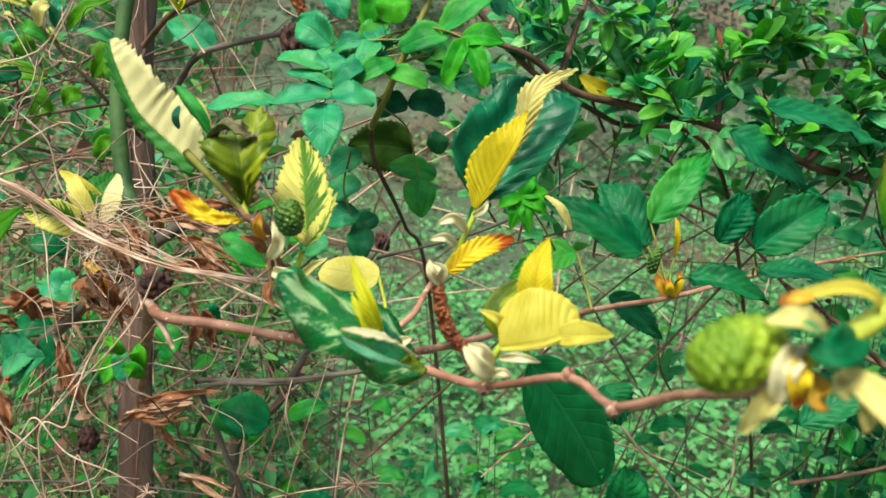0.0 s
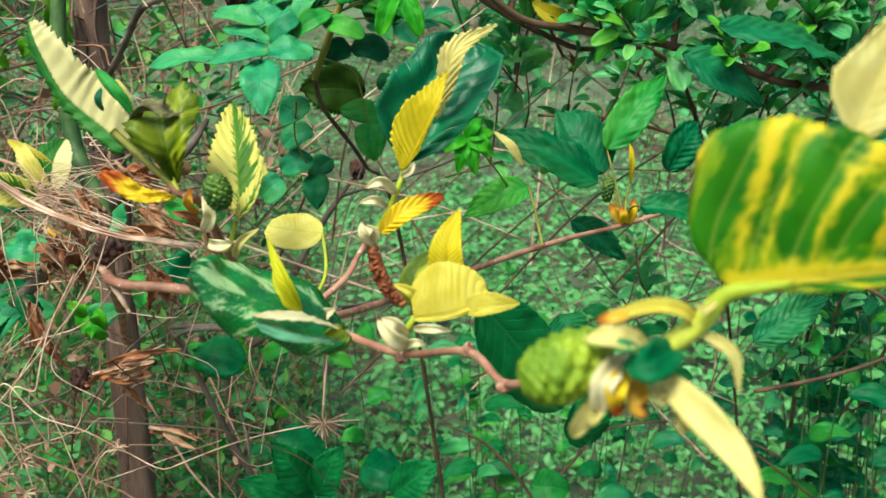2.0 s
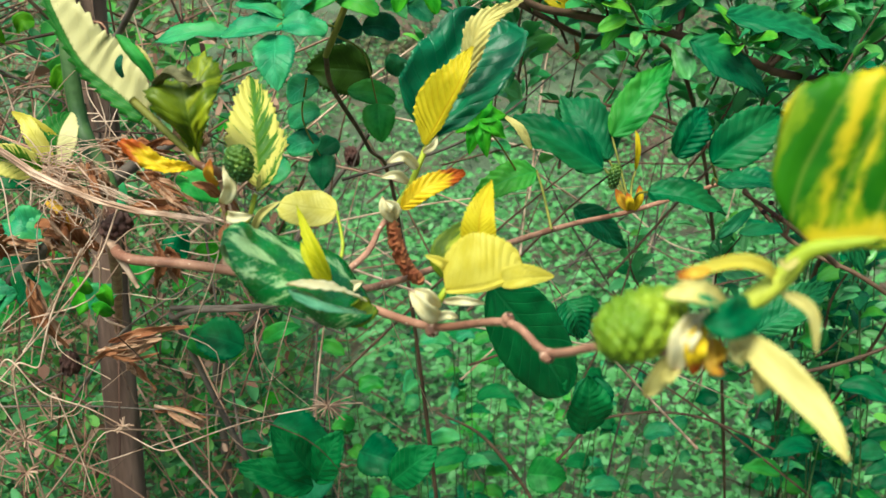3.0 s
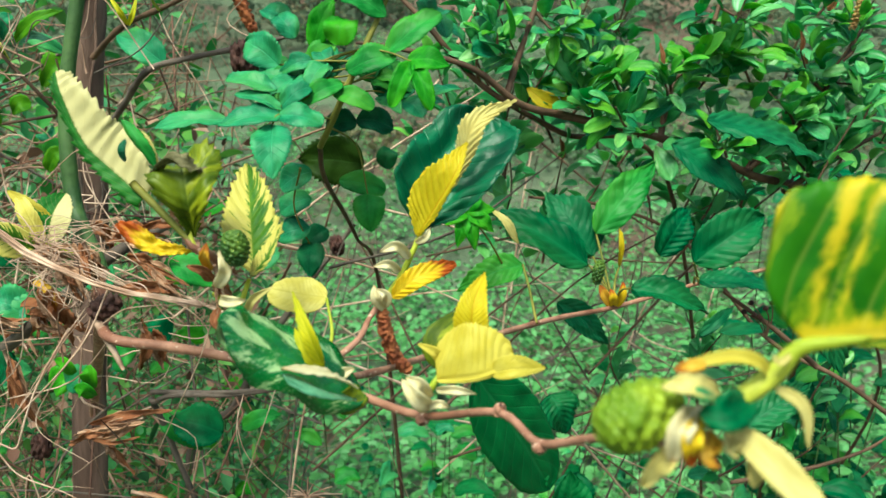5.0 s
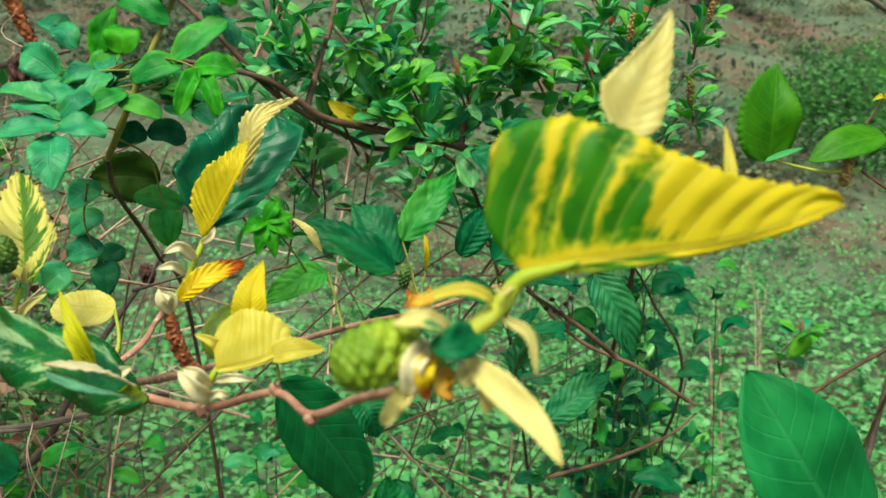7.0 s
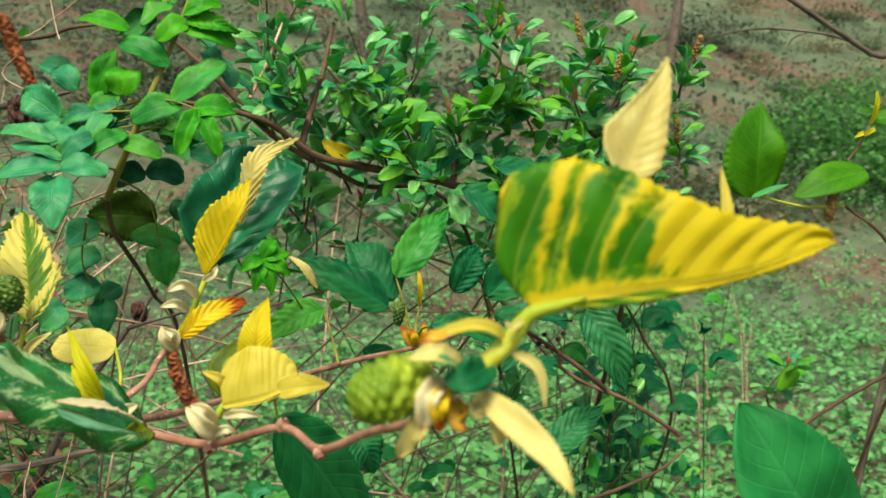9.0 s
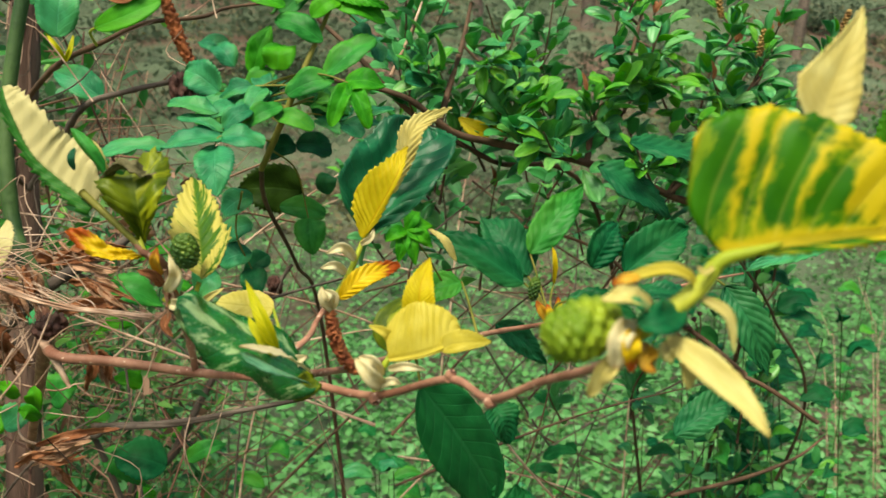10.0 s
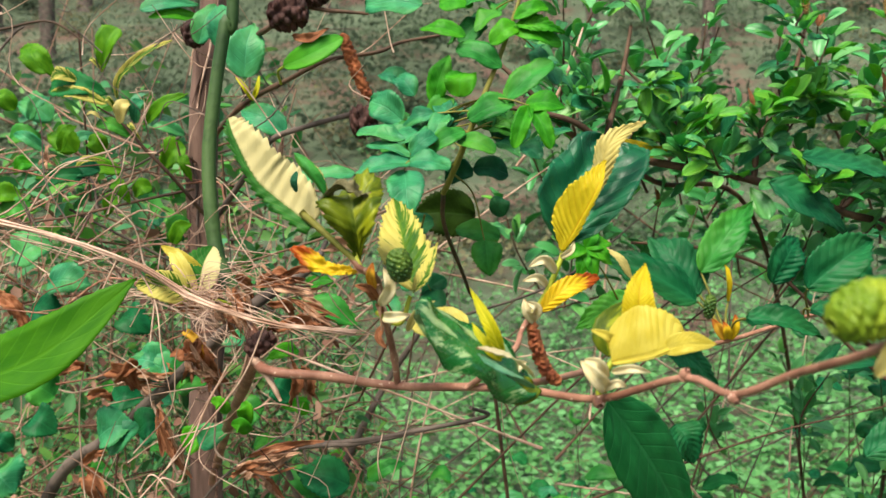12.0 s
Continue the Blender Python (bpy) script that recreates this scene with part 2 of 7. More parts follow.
FRESH = leaf_material("fresh_small_leaf", (0.045, 0.34, 0.022), (0.13, 0.50, 0.050), (0.08, 0.42, 0.05), 6, 0.38, 0.46, spec=0.4, vary=0.5)
# leaf deep in the rose: its shade is put into the dark olive colour
SHADE_OLIVE = leaf_material("painted_shade_leaf", (0.020, 0.050, 0.003), (0.035, 0.085, 0.006), (0.04, 0.10, 0.01), 8, 0.5, 0.25, spec=0.2)
DEAD = leaf_material("dead_leaf", (0.36, 0.18, 0.095), (0.60, 0.36, 0.23), (0.62, 0.42, 0.27), 7, 0.7, 0.2, spots=0.3, bumpy=1.0, spec=0.2)
RUST = leaf_material("rust_leaf", (0.24, 0.080, 0.032), (0.44, 0.185, 0.085), (0.46, 0.24, 0.12), 7, 0.65, 0.25, spots=0.4, bumpy=1.0, spec=0.2)

TWIG = bark_material("reddish_twig_bark", (0.19, 0.080, 0.050), (0.38, 0.19, 0.125), 260, 0.55, 0.5, spots=(0.55, 0.38, 0.28))
TRUNK = bark_material("brown_trunk_bark", (0.075, 0.042, 0.031), (0.21, 0.128, 0.098), 260, 0.85, 1.0, grain=0.14)
STEM = bark_material("green_stem_bark", (0.022, 0.060, 0.014), (0.060, 0.115, 0.030), 160, 0.55, 0.5)
GREY = bark_material("grey_brown_bark", (0.060, 0.045, 0.036), (0.145, 0.11, 0.088), 180, 0.8, 0.8)
CANE = bark_material("brown_cane_bark", (0.060, 0.034, 0.020), (0.13, 0.072, 0.042), 220, 0.7, 0.6)
GREEN_CANE = bark_material("olive_cane_bark", (0.11, 0.12, 0.016), (0.22, 0.20, 0.035), 200, 0.6, 0.4)
PETIOLE = bark_material("petiole_skin", (0.27, 0.33, 0.02), (0.45, 0.46, 0.05), 300, 0.5, 0.3)
STRAW = bark_material("straw", (0.30, 0.175, 0.115), (0.62, 0.43, 0.32), 240, 0.7, 0.5)
DEAD_WOOD = bark_material("reddish_dead_wood", (0.22, 0.085, 0.050), (0.44, 0.22, 0.14), 240, 0.75, 0.6)
OLD_CONE = bark_material("old_cone_scales", (0.030, 0.012, 0.009), (0.075, 0.030, 0.022), 500, 0.7, 0.5)
SEED_HEAD = bark_material("dry_seed_head", (0.20, 0.11, 0.07), (0.40, 0.26, 0.18), 400, 0.8, 0.5)
SHOOT_TIP = bark_material("unopened_shoot_scales", (0.20, 0.10, 0.03), (0.38, 0.24, 0.07), 600, 0.6, 0.4)
CATKIN = bark_material("dry_catkin", (0.22, 0.055, 0.020), (0.46, 0.15, 0.055), 700, 0.75, 0.6)
GREEN_CONE = bark_material("green_cone_scales", (0.018, 0.060, 0.008), (0.070, 0.135, 0.012), 500, 0.5, 0.4, spots=(0.30, 0.34, 0.06))
LIME_CONE = bark_material("lime_cone_scales", (0.10, 0.180, 0.005), (0.27, 0.34, 0.018), 400, 0.55, 0.4)


def patchy(name, colours, rough=0.6, lucent=0.25, spec=0.4):
    """Small leaves joined in one mesh: each takes its own tone."""
    k = Nodes(name)
    r = k.island()
    ramp = k.n.new("ShaderNodeValToRGB")
    ramp.color_ramp.interpolation = 'LINEAR'
    while len(ramp.color_ramp.elements) < len(colours):
        ramp.color_ramp.elements.new(0.5)
    for i, e in enumerate(ramp.color_ramp.elements):
        e.position, e.color = i / (len(colours) - 1), (*colours[i], 1)
    k.l.new(r, ramp.inputs[0])
    fine = k.noise(k.place(), 60.0, 3)
    colour = k.mix(k.math('MULTIPLY', fine, 0.35), ramp.outputs[0], colours[0])
    return k.finish(colour, rough, spec, lucent)


COVER = patchy("ground_cover_leaves", [(0.060, 0.200, 0.056), (0.088, 0.280, 0.080), (0.120, 0.335, 0.105), (0.092, 0.290, 0.072), (0.150, 0.375, 0.140), (0.19, 0.41, 0.170)], spec=0.2)
# the next two greens are greyed: distance haze is put into the leaf colours
FAR_HAZE_GREEN = patchy("hazed_far_leaves", [(0.095, 0.135, 0.085), (0.13, 0.185, 0.110), (0.165, 0.235, 0.130), (0.14, 0.20, 0.115)], lucent=0.5, spec=0.1)
DIM_HAZE_GREEN = patchy("hazed_dim_leaves", [(0.066, 0.092, 0.060), (0.084, 0.120, 0.074), (0.115, 0.160, 0.094), (0.094, 0.134, 0.080)], lucent=0.4, spec=0.1)
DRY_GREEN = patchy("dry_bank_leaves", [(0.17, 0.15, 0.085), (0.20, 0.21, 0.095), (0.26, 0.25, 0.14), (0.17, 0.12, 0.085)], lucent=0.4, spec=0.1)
CREEPER = patchy("creeper_leaves", [(0.030, 0.110, 0.030), (0.060, 0.20, 0.045), (0.100, 0.28, 0.065), (0.15, 0.33, 0.095)], lucent=0.4, spec=0.25)
LUSH = patchy("lush_side_leaves", [(0.020, 0.12, 0.030), (0.05, 0.26, 0.03), (0.15, 0.38, 0.05), (0.09, 0.30, 0.15), (0.03, 0.19, 0.05), (0.22, 0.40, 0.10)], spec=0.35)
# leaf greens, plus very dark ones that paint in the shade among the stalks
SHADY = patchy("undergrowth_leaves_with_shade", [(0.012, 0.055, 0.014), (0.042, 0.17, 0.046), (0.12, 0.37, 0.13), (0.032, 0.135, 0.034), (0.16, 0.37, 0.065), (0.09, 0.27, 0.08)], spec=0.3)
# dry browns; the darkest stands in for shadow within the tangle
LITTER = patchy("dry_litter", [(0.060, 0.026, 0.017), (0.26, 0.125, 0.078), (0.44, 0.27, 0.185), (0.17, 0.060, 0.028)], 0.8, 0.1)
BUSH = patchy("glossy_bush_leaves", [(0.030, 0.25, 0.055), (0.090, 0.45, 0.12), (0.20, 0.58, 0.24), (0.23, 0.60, 0.08)], 0.34, 0.46, 0.55)


def earth_material():
    k = Nodes("earth_bank")
    p = k.place()
    big = k.noise(p, 0.55, 5, 0.6)
    mid = k.noise(p, 3.0, 5, 0.6)
    fine = k.noise(p, 26.0, 5, 0.7)
    soil = k.mix(k.step(fine, 0.35, 0.7), (0.092, 0.058, 0.043), (0.21, 0.130, 0.096))
    # green of the moss, greyed by the bank's haze painted in
    moss = k.mix(k.step(mid, 0.35, 0.65), (0.070, 0.096, 0.056), (0.112, 0.147, 0.088))
    colour = k.mix(k.step(k.math('ADD', k.math('MULTIPLY', big, 0.7), k.math('MULTIPLY', mid, 0.3)), 0.39, 0.52), soil, moss)
    k.bump(k.math('ADD', fine, mid), 0.9, 0.03)
    return k.finish(colour, 0.9, 0.2)


EARTH = earth_material()

# ---------------------------------------------------------------- builders
ORIGIN = {}


def thing(name, place, label, category, group="", kind=""):
    ob = new(name)
    ob.empty_display_size = 0.02
    ob.location = place
    ORIGIN[ob] = Vector(place)
    return tagged(ob, label, category, group, kind)


def part(name, mesh, material, parent, label="", m=None):
    """A mesh, given in world coordinates or posed by m, as one object under a thing or a part."""
    if not mesh.materials:
        mesh.materials.append(material)
    ob = new(name, mesh)
    ob.parent = parent
    ORIGIN[ob] = Vector((0, 0, 0))
    ob.matrix_basis = Matrix.Translation(-ORIGIN[parent]) @ (m if m else Matrix.Identity(4))
    if label:
        ob["label"] = label
    return ob


def mesh_of(name, verts, faces, smooth=True, uvs=None):
    me = bpy.data.meshes.new(name)
    me.from_pydata([tuple(v) for v in verts], [], faces)
    if uvs is not None:
        layer = me.uv_layers.new(name="UVMap")
        index = np.empty(len(me.loops), dtype=np.int32)
        me.loops.foreach_get("vertex_index", index)
        layer.data.foreach_set("uv", np.asarray(uvs, dtype=np.float32)[index].ravel())
    if smooth:
        me.polygons.foreach_set("use_smooth", [True] * len(me.polygons))
    me.update()
    return me


def curve_points(points, n):
    """A smooth line along a few points."""
    p = [Vector(q) for q in points]
    if len(p) == 2:
        return [p[0].lerp(p[1], i / n) for i in range(n + 1)]
    p = [p[0] * 2 - p[1]] + p + [p[-1] * 2 - p[-2]]
    out, spans = [], len(p) - 3
    for i in range(n + 1):
        s = min(i / n * spans, spans - 1e-6)
        j, t = int(s), s - int(s)
        a, b, c, d = p[j:j + 4]
        out.append(0.5 * ((2 * b) + (c - a) * t + (2 * a - 5 * b + 4 * c - d) * t * t + (3 * b - a - 3 * c + d) * t ** 3))
    return out


def frames_along(line, facing):
    """Axis, side and normal at each point of a line."""
    out = []
    f = Vector(facing)
    for i in range(len(line)):
        ax = (line[min(i + 1, len(line) - 1)] - line[max(i - 1, 0)]).normalized()
        side = ax.cross(f)
        if side.length < 1e-4:
            side = ax.orthogonal()
        side.normalize()
        out.append((ax, side, side.cross(ax).normalized()))
    return out


def tube(points, radii, sides=8, n=None, knobs=0.0, seed=0):
    """A round stem along the points, its radius taken from the list, with slight unevenness and swollen nodes."""
    rnd = random.Random(seed + len(points) * 7)
    n = n or max(6, 5 * (len(points) - 1))
    line = curve_points(points, n)
    ref = Vector((0.3, -0.9, 0.2))
    fr = frames_along(line, ref)
    carried_side = fr[0][1]
    verts, faces = [], []
    for i, (q, (ax, side, nor)) in enumerate(zip(line, fr)):
        side = (carried_side - ax * carried_side.dot(ax)).normalized()
        carried_side, nor = side, side.cross(ax)
        s = i / n * (len(radii) - 1)
        j = min(int(s), len(radii) - 2)
        r = radii[j] + (radii[j + 1] - radii[j]) * (s - j)
        r *= 1 + knobs * (rnd.random() - 0.4) * (2.2 if i % 5 == 0 else 0.7)
        for k in range(sides):
            a = 2 * math.pi * k / sides
            verts.append(q + (side * math.cos(a) + nor * math.sin(a)) * r)
    for i in range(n):
        for k in range(sides):
            a, b = i * sides + k, i * sides + (k + 1) % sides
            faces.append((a, b, b + sides, a + sides))
    faces.append(tuple(range(sides)))
    faces.append(tuple(reversed(range(n * sides, (n + 1) * sides))))
    return mesh_of("stem", verts, faces)


def join_meshes(name, meshes):
    verts, faces, base = [], [], 0
    for me in meshes:
        verts += [v.co.copy() for v in me.vertices]
        faces += [tuple(i + base for i in p.vertices) for p in me.polygons]
        base = len(verts)
        bpy.data.meshes.remove(me)
    return mesh_of(name, verts, faces)


SHAPES = {"ovate": (0.50, 0.80), "oval": (0.55, 0.55), "lance": (0.75, 1.1), "round": (0.42, 0.42),
          "obovate": (0.95, 0.45), "spear": (0.30, 1.0), "half": (0.22, 0.85), "cup": (0.28, 0.34), "pointed": (0.58, 0.95)}


def margin_at(steps, u):
    """The half width at u, smoothly between the steps of an outline."""
    for (a, p), (b, q) in zip(steps, steps[1:]):
        if u <= b:
            f = (u - a) / (b - a)
            return p + (q - p) * f * f * (3 - 2 * f) if abs(q - p) < 0.12 else p + (q - p) * f
    return steps[-1][1]


def blade(points, width, facing=(0, -1, 0.1), shape="ovate", fold=12.0, curl=0.0, pleat=0.0, veins=9, teeth=0.05, nteeth=16,
          left=1.0, right=1.0, wave=0.0, crinkle=0.025, nu=None, nv=8, thick=0.0003, seed=0, outline=None, slant=0.24, sweep=0.0):
    """A leaf blade along the line of its mid vein. width: the whole width where it is widest. fold: degrees by which both
    halves rise to the facing side. left, right: the share of each half. pleat: depth of the folds between side veins.
    sweep: how far the lobe beside the stalk reaches back.
    outline: steps (along, share of the half width) of the left and of the right margin, in place of a shape."""
    rnd = random.Random(seed * 31 + int(width * 1e5))
    nu = nu or max(36, 6 * veins if pleat > 0 else 0)
    if pleat > 0:
        nv = max(nv, 2 * math.ceil(veins * slant * 4))
    line = curve_points(points, nu)
    fr = frames_along(line, facing)
    a, b = SHAPES[shape]
    peak = (a / (a + b)) ** a * (b / (a + b)) ** b
    length = (line[-1] - line[0]).length
    up, cf = math.sin(radians(fold)), math.cos(radians(fold))
    ph = rnd.random() * 6.28
    top, uvs = [], []
    for i in range(nu + 1):
        u = i / nu
        w = max((u ** a) * ((1 - u) ** b) / peak, 0.012) * width / 2
        margins = [margin_at(o, u) * width / 2 for o in outline] if outline else (w * left, w * right)
        shares = (1.0, 1.0) if outline else (left, right)
        ax, side, nor = fr[i]
        for j in range(nv + 1):
            v = 2 * j / nv - 1
            h = abs(v)
            share = shares[v > 0]
            w = margins[v > 0] / max(share, 1e-3)
            s = h * w * share
            tooth = 0.0
            if j in (0, nv) and teeth:
                saw = (u * nteeth) % 1.0
                tooth = (saw - 0.35) * teeth * width * (0.6 + 0.8 * rnd.random()) * share
            s += max(tooth, -s * 0.5)
            rise = s * up + curl * s * s / max(width, 1e-4) * 4
            rise += pleat * (abs(((u * veins - h * veins * slant) % 1.0) - 0.5) - 0.25) * 4 * min(h * 3, 1) * share * min(1, w / (width * 0.2))
            rise += wave * width * math.sin(u * 11 + ph + (2.0 if v > 0 else 0.0)) * h * h
            rise += crinkle * width * noise.noise((u * length / width * 2.5 + ph * 9, v * 2.2, ph)) * min(1, h * 3)
            back = ax * (tooth * 0.7 - sweep * 2.2 * h * (1.35 - h) * max(0.0, 1 - u / 0.35) ** 2)
            top.append(line[i] + side * (math.copysign(s * cf, v)) + nor * rise + back)
            uvs.append((u, 0.5 + 0.5 * v))
    m = nv + 1
    n_top = len(top)
    verts = top + [None] * n_top
    for i in range(nu + 1):
        for j in range(m):
            verts[n_top + i * m + j] = top[i * m + j] - fr[i][2] * thick
    faces = []
    for i in range(nu):
        for j in range(nv):
            p = i * m + j
            faces.append((p, p + 1, p + m + 1, p + m))
            q = p + n_top
            faces.append((q, q + m, q + m + 1, q + 1))
        for j in (0, nv):
            p = i * m + j
            faces.append((p, p + m, p + m + n_top, p + n_top) if j == 0 else (p, p + n_top, p + m + n_top, p + m))
    for i in (0, nu):
        for j in range(nv):
            p = i * m + j
            faces.append((p, p + n_top, p + n_top + 1, p + 1))
    return mesh_of("blade", verts, faces, True, uvs + uvs)


COUNT = [0]


def leaf(parent, points, width, material, name="leaf", label="", **shape):
    COUNT[0] += 1
    shape["veins"] = VEINS[material.name]
    return part(name, blade(points, width, seed=COUNT[0], **shape), material, parent, label)


def scaly_body(points, radius, scale, turns=9, per=8, seed=0, open_scales=0.0, lean=0.5):
    """A cone or catkin as one skin: a tapered body with overlapping scales in a spiral, each raised towards its tip."""
    rng = np.random.default_rng(seed)
    n, m = (84, 44) if radius > 0.0035 else (56, 24)
    line = curve_points(points, n)
    fr = frames_along(line, (0.3, -0.9, 0.1))
    length = sum((line[i + 1] - line[i]).length for i in range(n))
    total = turns * per
    us = (np.arange(total) + 0.5) / total
    an = np.arange(total) * 2.39996 + rng.random(total) * (0.2 + 1.2 * open_scales)
    size = scale * 0.95 * (0.85 + 0.3 * rng.random(total) + 0.5 * open_scales * (rng.random(total) - 0.5))
    verts = []
    ang = 2 * math.pi * np.arange(m) / m
    for i in range(n + 1):
        u = i / n
        r = radius * max(0.04, math.sin(math.pi * (0.02 + 0.96 * u)) ** 0.55)
        da = (ang[:, None] - an[None, :] + math.pi) % (2 * math.pi) - math.pi
        dx = (u - us[None, :]) * length / size[None, :]
        dy = da * max(r, radius * 0.35) / size[None, :]
        d2 = dx * dx * 0.8 + dy * dy
        lump = np.where(d2 < 1, np.sqrt(np.maximum(0, 1 - d2)) * (0.65 + (0.55 + open_scales) * dx), 0).max(axis=1)
        ax, side, nor = fr[i]
        for k in range(m):
            rr = r * 0.88 + scale * (lean * 1.3 + 0.75) * lump[k] * min(1.0, r / (radius * 0.5))
            verts.append(line[i] + (side * math.cos(ang[k]) + nor * math.sin(ang[k])) * rr)
    faces = [(i * m + k, i * m + (k + 1) % m, (i + 1) * m + (k + 1) % m, (i + 1) * m + k) for i in range(n) for k in range(m)]
    faces += [tuple(range(m)), tuple(reversed(range(n * m, (n + 1) * m)))]
    return mesh_of("scales", verts, faces, True)


def bunch(points, count, radius, spread, seed, sides=5, n=14):
    """Several dry strands that follow one line loosely."""
    rnd = random.Random(seed)
    out = []
    for _ in range(count):
        off = [Vector((rnd.uniform(-1, 1), rnd.uniform(-1, 1), rnd.uniform(-1, 1))) * spread for _ in points]
        out.append(tube([Vector(p) + o for p, o in zip(points, off)], [radius * rnd.uniform(0.6, 1.2), radius * rnd.uniform(0.3, 0.8)], sides, n, 0.12, seed))
    return out

# ---------------------------------------------------------------- ground
def height(x, y):
    """Flat floor of the glade, then a bank that climbs into a wooded hill."""
    far = max(0.0, y - 4.6 - 0.25 * math.sin(x * 0.9) - 0.12 * x)
    z = 0.30 * far + 0.012 * far * far if far < 14 else 6.55 + 0.25 * (far - 14)
    z = min(z, 34.0)
    rough = noise.noise((x * 0.35, y * 0.35, 3.0)) * 0.10 + noise.noise((x * 1.7, y * 1.7, 8.0)) * 0.03
    return z + rough * min(1.0, 0.35 + far)


def ground_mesh():
    ys = [-40, -15, -6, -2.5] + [-1 + 0.2 * i for i in range(60)] + [11.2 + 0.5 * i for i in range(20)] + [23, 27, 34, 45, 65, 110, 200, 400]
    xs = [-400, -150, -60, -30, -18, -12] + [-9 + 0.3 * i for i in range(66)] + [11.5, 14, 18, 26, 40, 80, 200, 400]
    verts = [(x, y, height(x, y)) for y in ys for x in xs]
    w = len(xs)
    faces = [(j * w + i, j * w + i + 1, (j + 1) * w + i + 1, (j + 1) * w + i) for j in range(len(ys) - 1) for i in range(w - 1)]
    me = mesh_of("ground", verts, faces)
    me.materials.append(EARTH)
    return me


ground = tagged(new("ground", ground_mesh()), "brown earth and moss of a glade and the bank behind it", "ground", kind="structure")


COARSE = ((0, 0, 0), (0.30, -0.36, 0.08), (0.70, -0.30, 0.06), (1.0, 0, -0.05), (0.70, 0.30, 0.06), (0.30, 0.36, 0.08), (0.5, 0, -0.03))
ROUND = ((0, 0, 0), (0.08, -0.15, 0.04), (0.32, -0.28, 0.09), (0.62, -0.24, 0.08), (0.86, -0.11, 0.03), (1.0, 0, -0.05), (0.86, 0.11, 0.03), (0.62, 0.24, 0.08), (0.32, 0.28, 0.09), (0.08, 0.15, 0.04), (0.5, 0, -0.05))


def small_leaves(places, size, seed, tilt=0.9, form=COARSE):
    """Many small leaves as one mesh: each is a bent fan round a raised mid vein. form: its outline, then its middle."""
    rng = np.random.default_rng(seed)
    n = len(places)
    ang = rng.uniform(0, 2 * math.pi, n)
    lean = rng.normal(0, tilt * 0.45, n)
    roll = rng.normal(0, tilt * 0.35, n)
    L = size * rng.uniform(0.6, 1.3, n)
    shape = np.array(form)
    ca, sa, cl, sl, cr, sr = np.cos(ang), np.sin(ang), np.cos(lean), np.sin(lean), np.cos(roll), np.sin(roll)
    ax = np.stack([ca * cl, sa * cl, sl], 1)
    side = np.stack([-sa * cr, ca * cr, sr], 1)
    nor = np.cross(ax, side)
    pts = places[:, None, :] + L[:, None, None] * (shape[None, :, 0, None] * ax[:, None, :] + shape[None, :, 1, None] * side[:, None, :] + shape[None, :, 2, None] * nor[:, None, :])
    verts = pts.reshape(-1, 3)
    k = len(form) - 1
    tri = np.array([[i, (i + 1) % k, k] for i in range(k)])
    faces = (tri[None] + (k + 1) * np.arange(n)[:, None, None]).reshape(-1, 3)
    return verts, faces


def mesh_from_arrays(name, verts, faces, material):
    me = bpy.data.meshes.new(name)
    me.vertices.add(len(verts))
    me.vertices.foreach_set("co", verts.astype(np.float32).ravel())
    me.loops.add(faces.size)
    me.loops.foreach_set("vertex_index", faces.astype(np.int32).ravel())
    me.polygons.add(len(faces))
    me.polygons.foreach_set("loop_start", np.arange(0, faces.size, 3, dtype=np.int32))
    me.update(calc_edges=True)
    me.materials.append(material)
    return me


def ground_cover():
    """Low weeds in tufts all over the floor of the glade, thinner towards the bank."""
    rng = np.random.default_rng(4)
    places = []
    for _ in range(12500):
        y = 0.9 + 7.6 * rng.random() ** 1.1
        x = rng.uniform(-0.75 * y - 0.6, 0.95 * y + 0.6)
        if rng.random() < 0.16:
            # scattered outwards, so that the weeds thin out on all sides
            x, y = x + rng.normal(0, 1.6), y + rng.normal(0, 0.9)
            if y < 0.9:
                continue
        d = noise.noise((x * 0.8, y * 0.8, 1.0))
        if y > 5.6 and d < 0.12 * (y - 5.6) - 0.05:
            continue
        if d < -0.6 or (4.9 < y < 6.3 and x > 0.64 * y and d < 0.32):
            continue
        tall = 0.05 + 0.16 * rng.random() ** 2 + 0.06 * max(0, d)
        k = int(rng.integers(5, 12))
        spread = rng.uniform(0.03, 0.07)
        z0 = height(x, y)
        off = rng.normal(0, 1, (k, 3)) * np.array([spread, spread, 0.25 * tall])
        places.append(np.array([x, y, z0 + tall]) + off)
    for _ in range(5200):
        # thinner all round, behind the sapling and behind the eye
        x, y = rng.uniform(-7, 7), rng.uniform(-6, 7)
        if abs(x) < 0.75 and y < 0.9 and y > -0.5:
            continue
        k = int(rng.integers(4, 9))
        off = rng.normal(0, 1, (k, 3)) * np.array([0.06, 0.06, 0.02])
        places.append(np.array([x, y, height(x, y) + rng.uniform(0.04, 0.12)]) + off)
    places = np.concatenate(places)
    near = (places[:, 1] < 1.9) & (np.abs(places[:, 0]) < 0.8 * places[:, 1] + 0.3)
    v, f = small_leaves(np.concatenate([places[near], places[near] + rng.normal(0, 0.02, (int(near.sum()), 3))]), 0.022, 5, 1.2, ROUND)
    w, g = small_leaves(places[~near], 0.030, 6, 0.9)
    return mesh_from_arrays("weeds", np.concatenate([v, w]), np.concatenate([f, g + len(v)]), COVER)


tagged(new("weeds", ground_cover()), "low green weeds covering the floor of the glade", "weeds", kind="stuff")


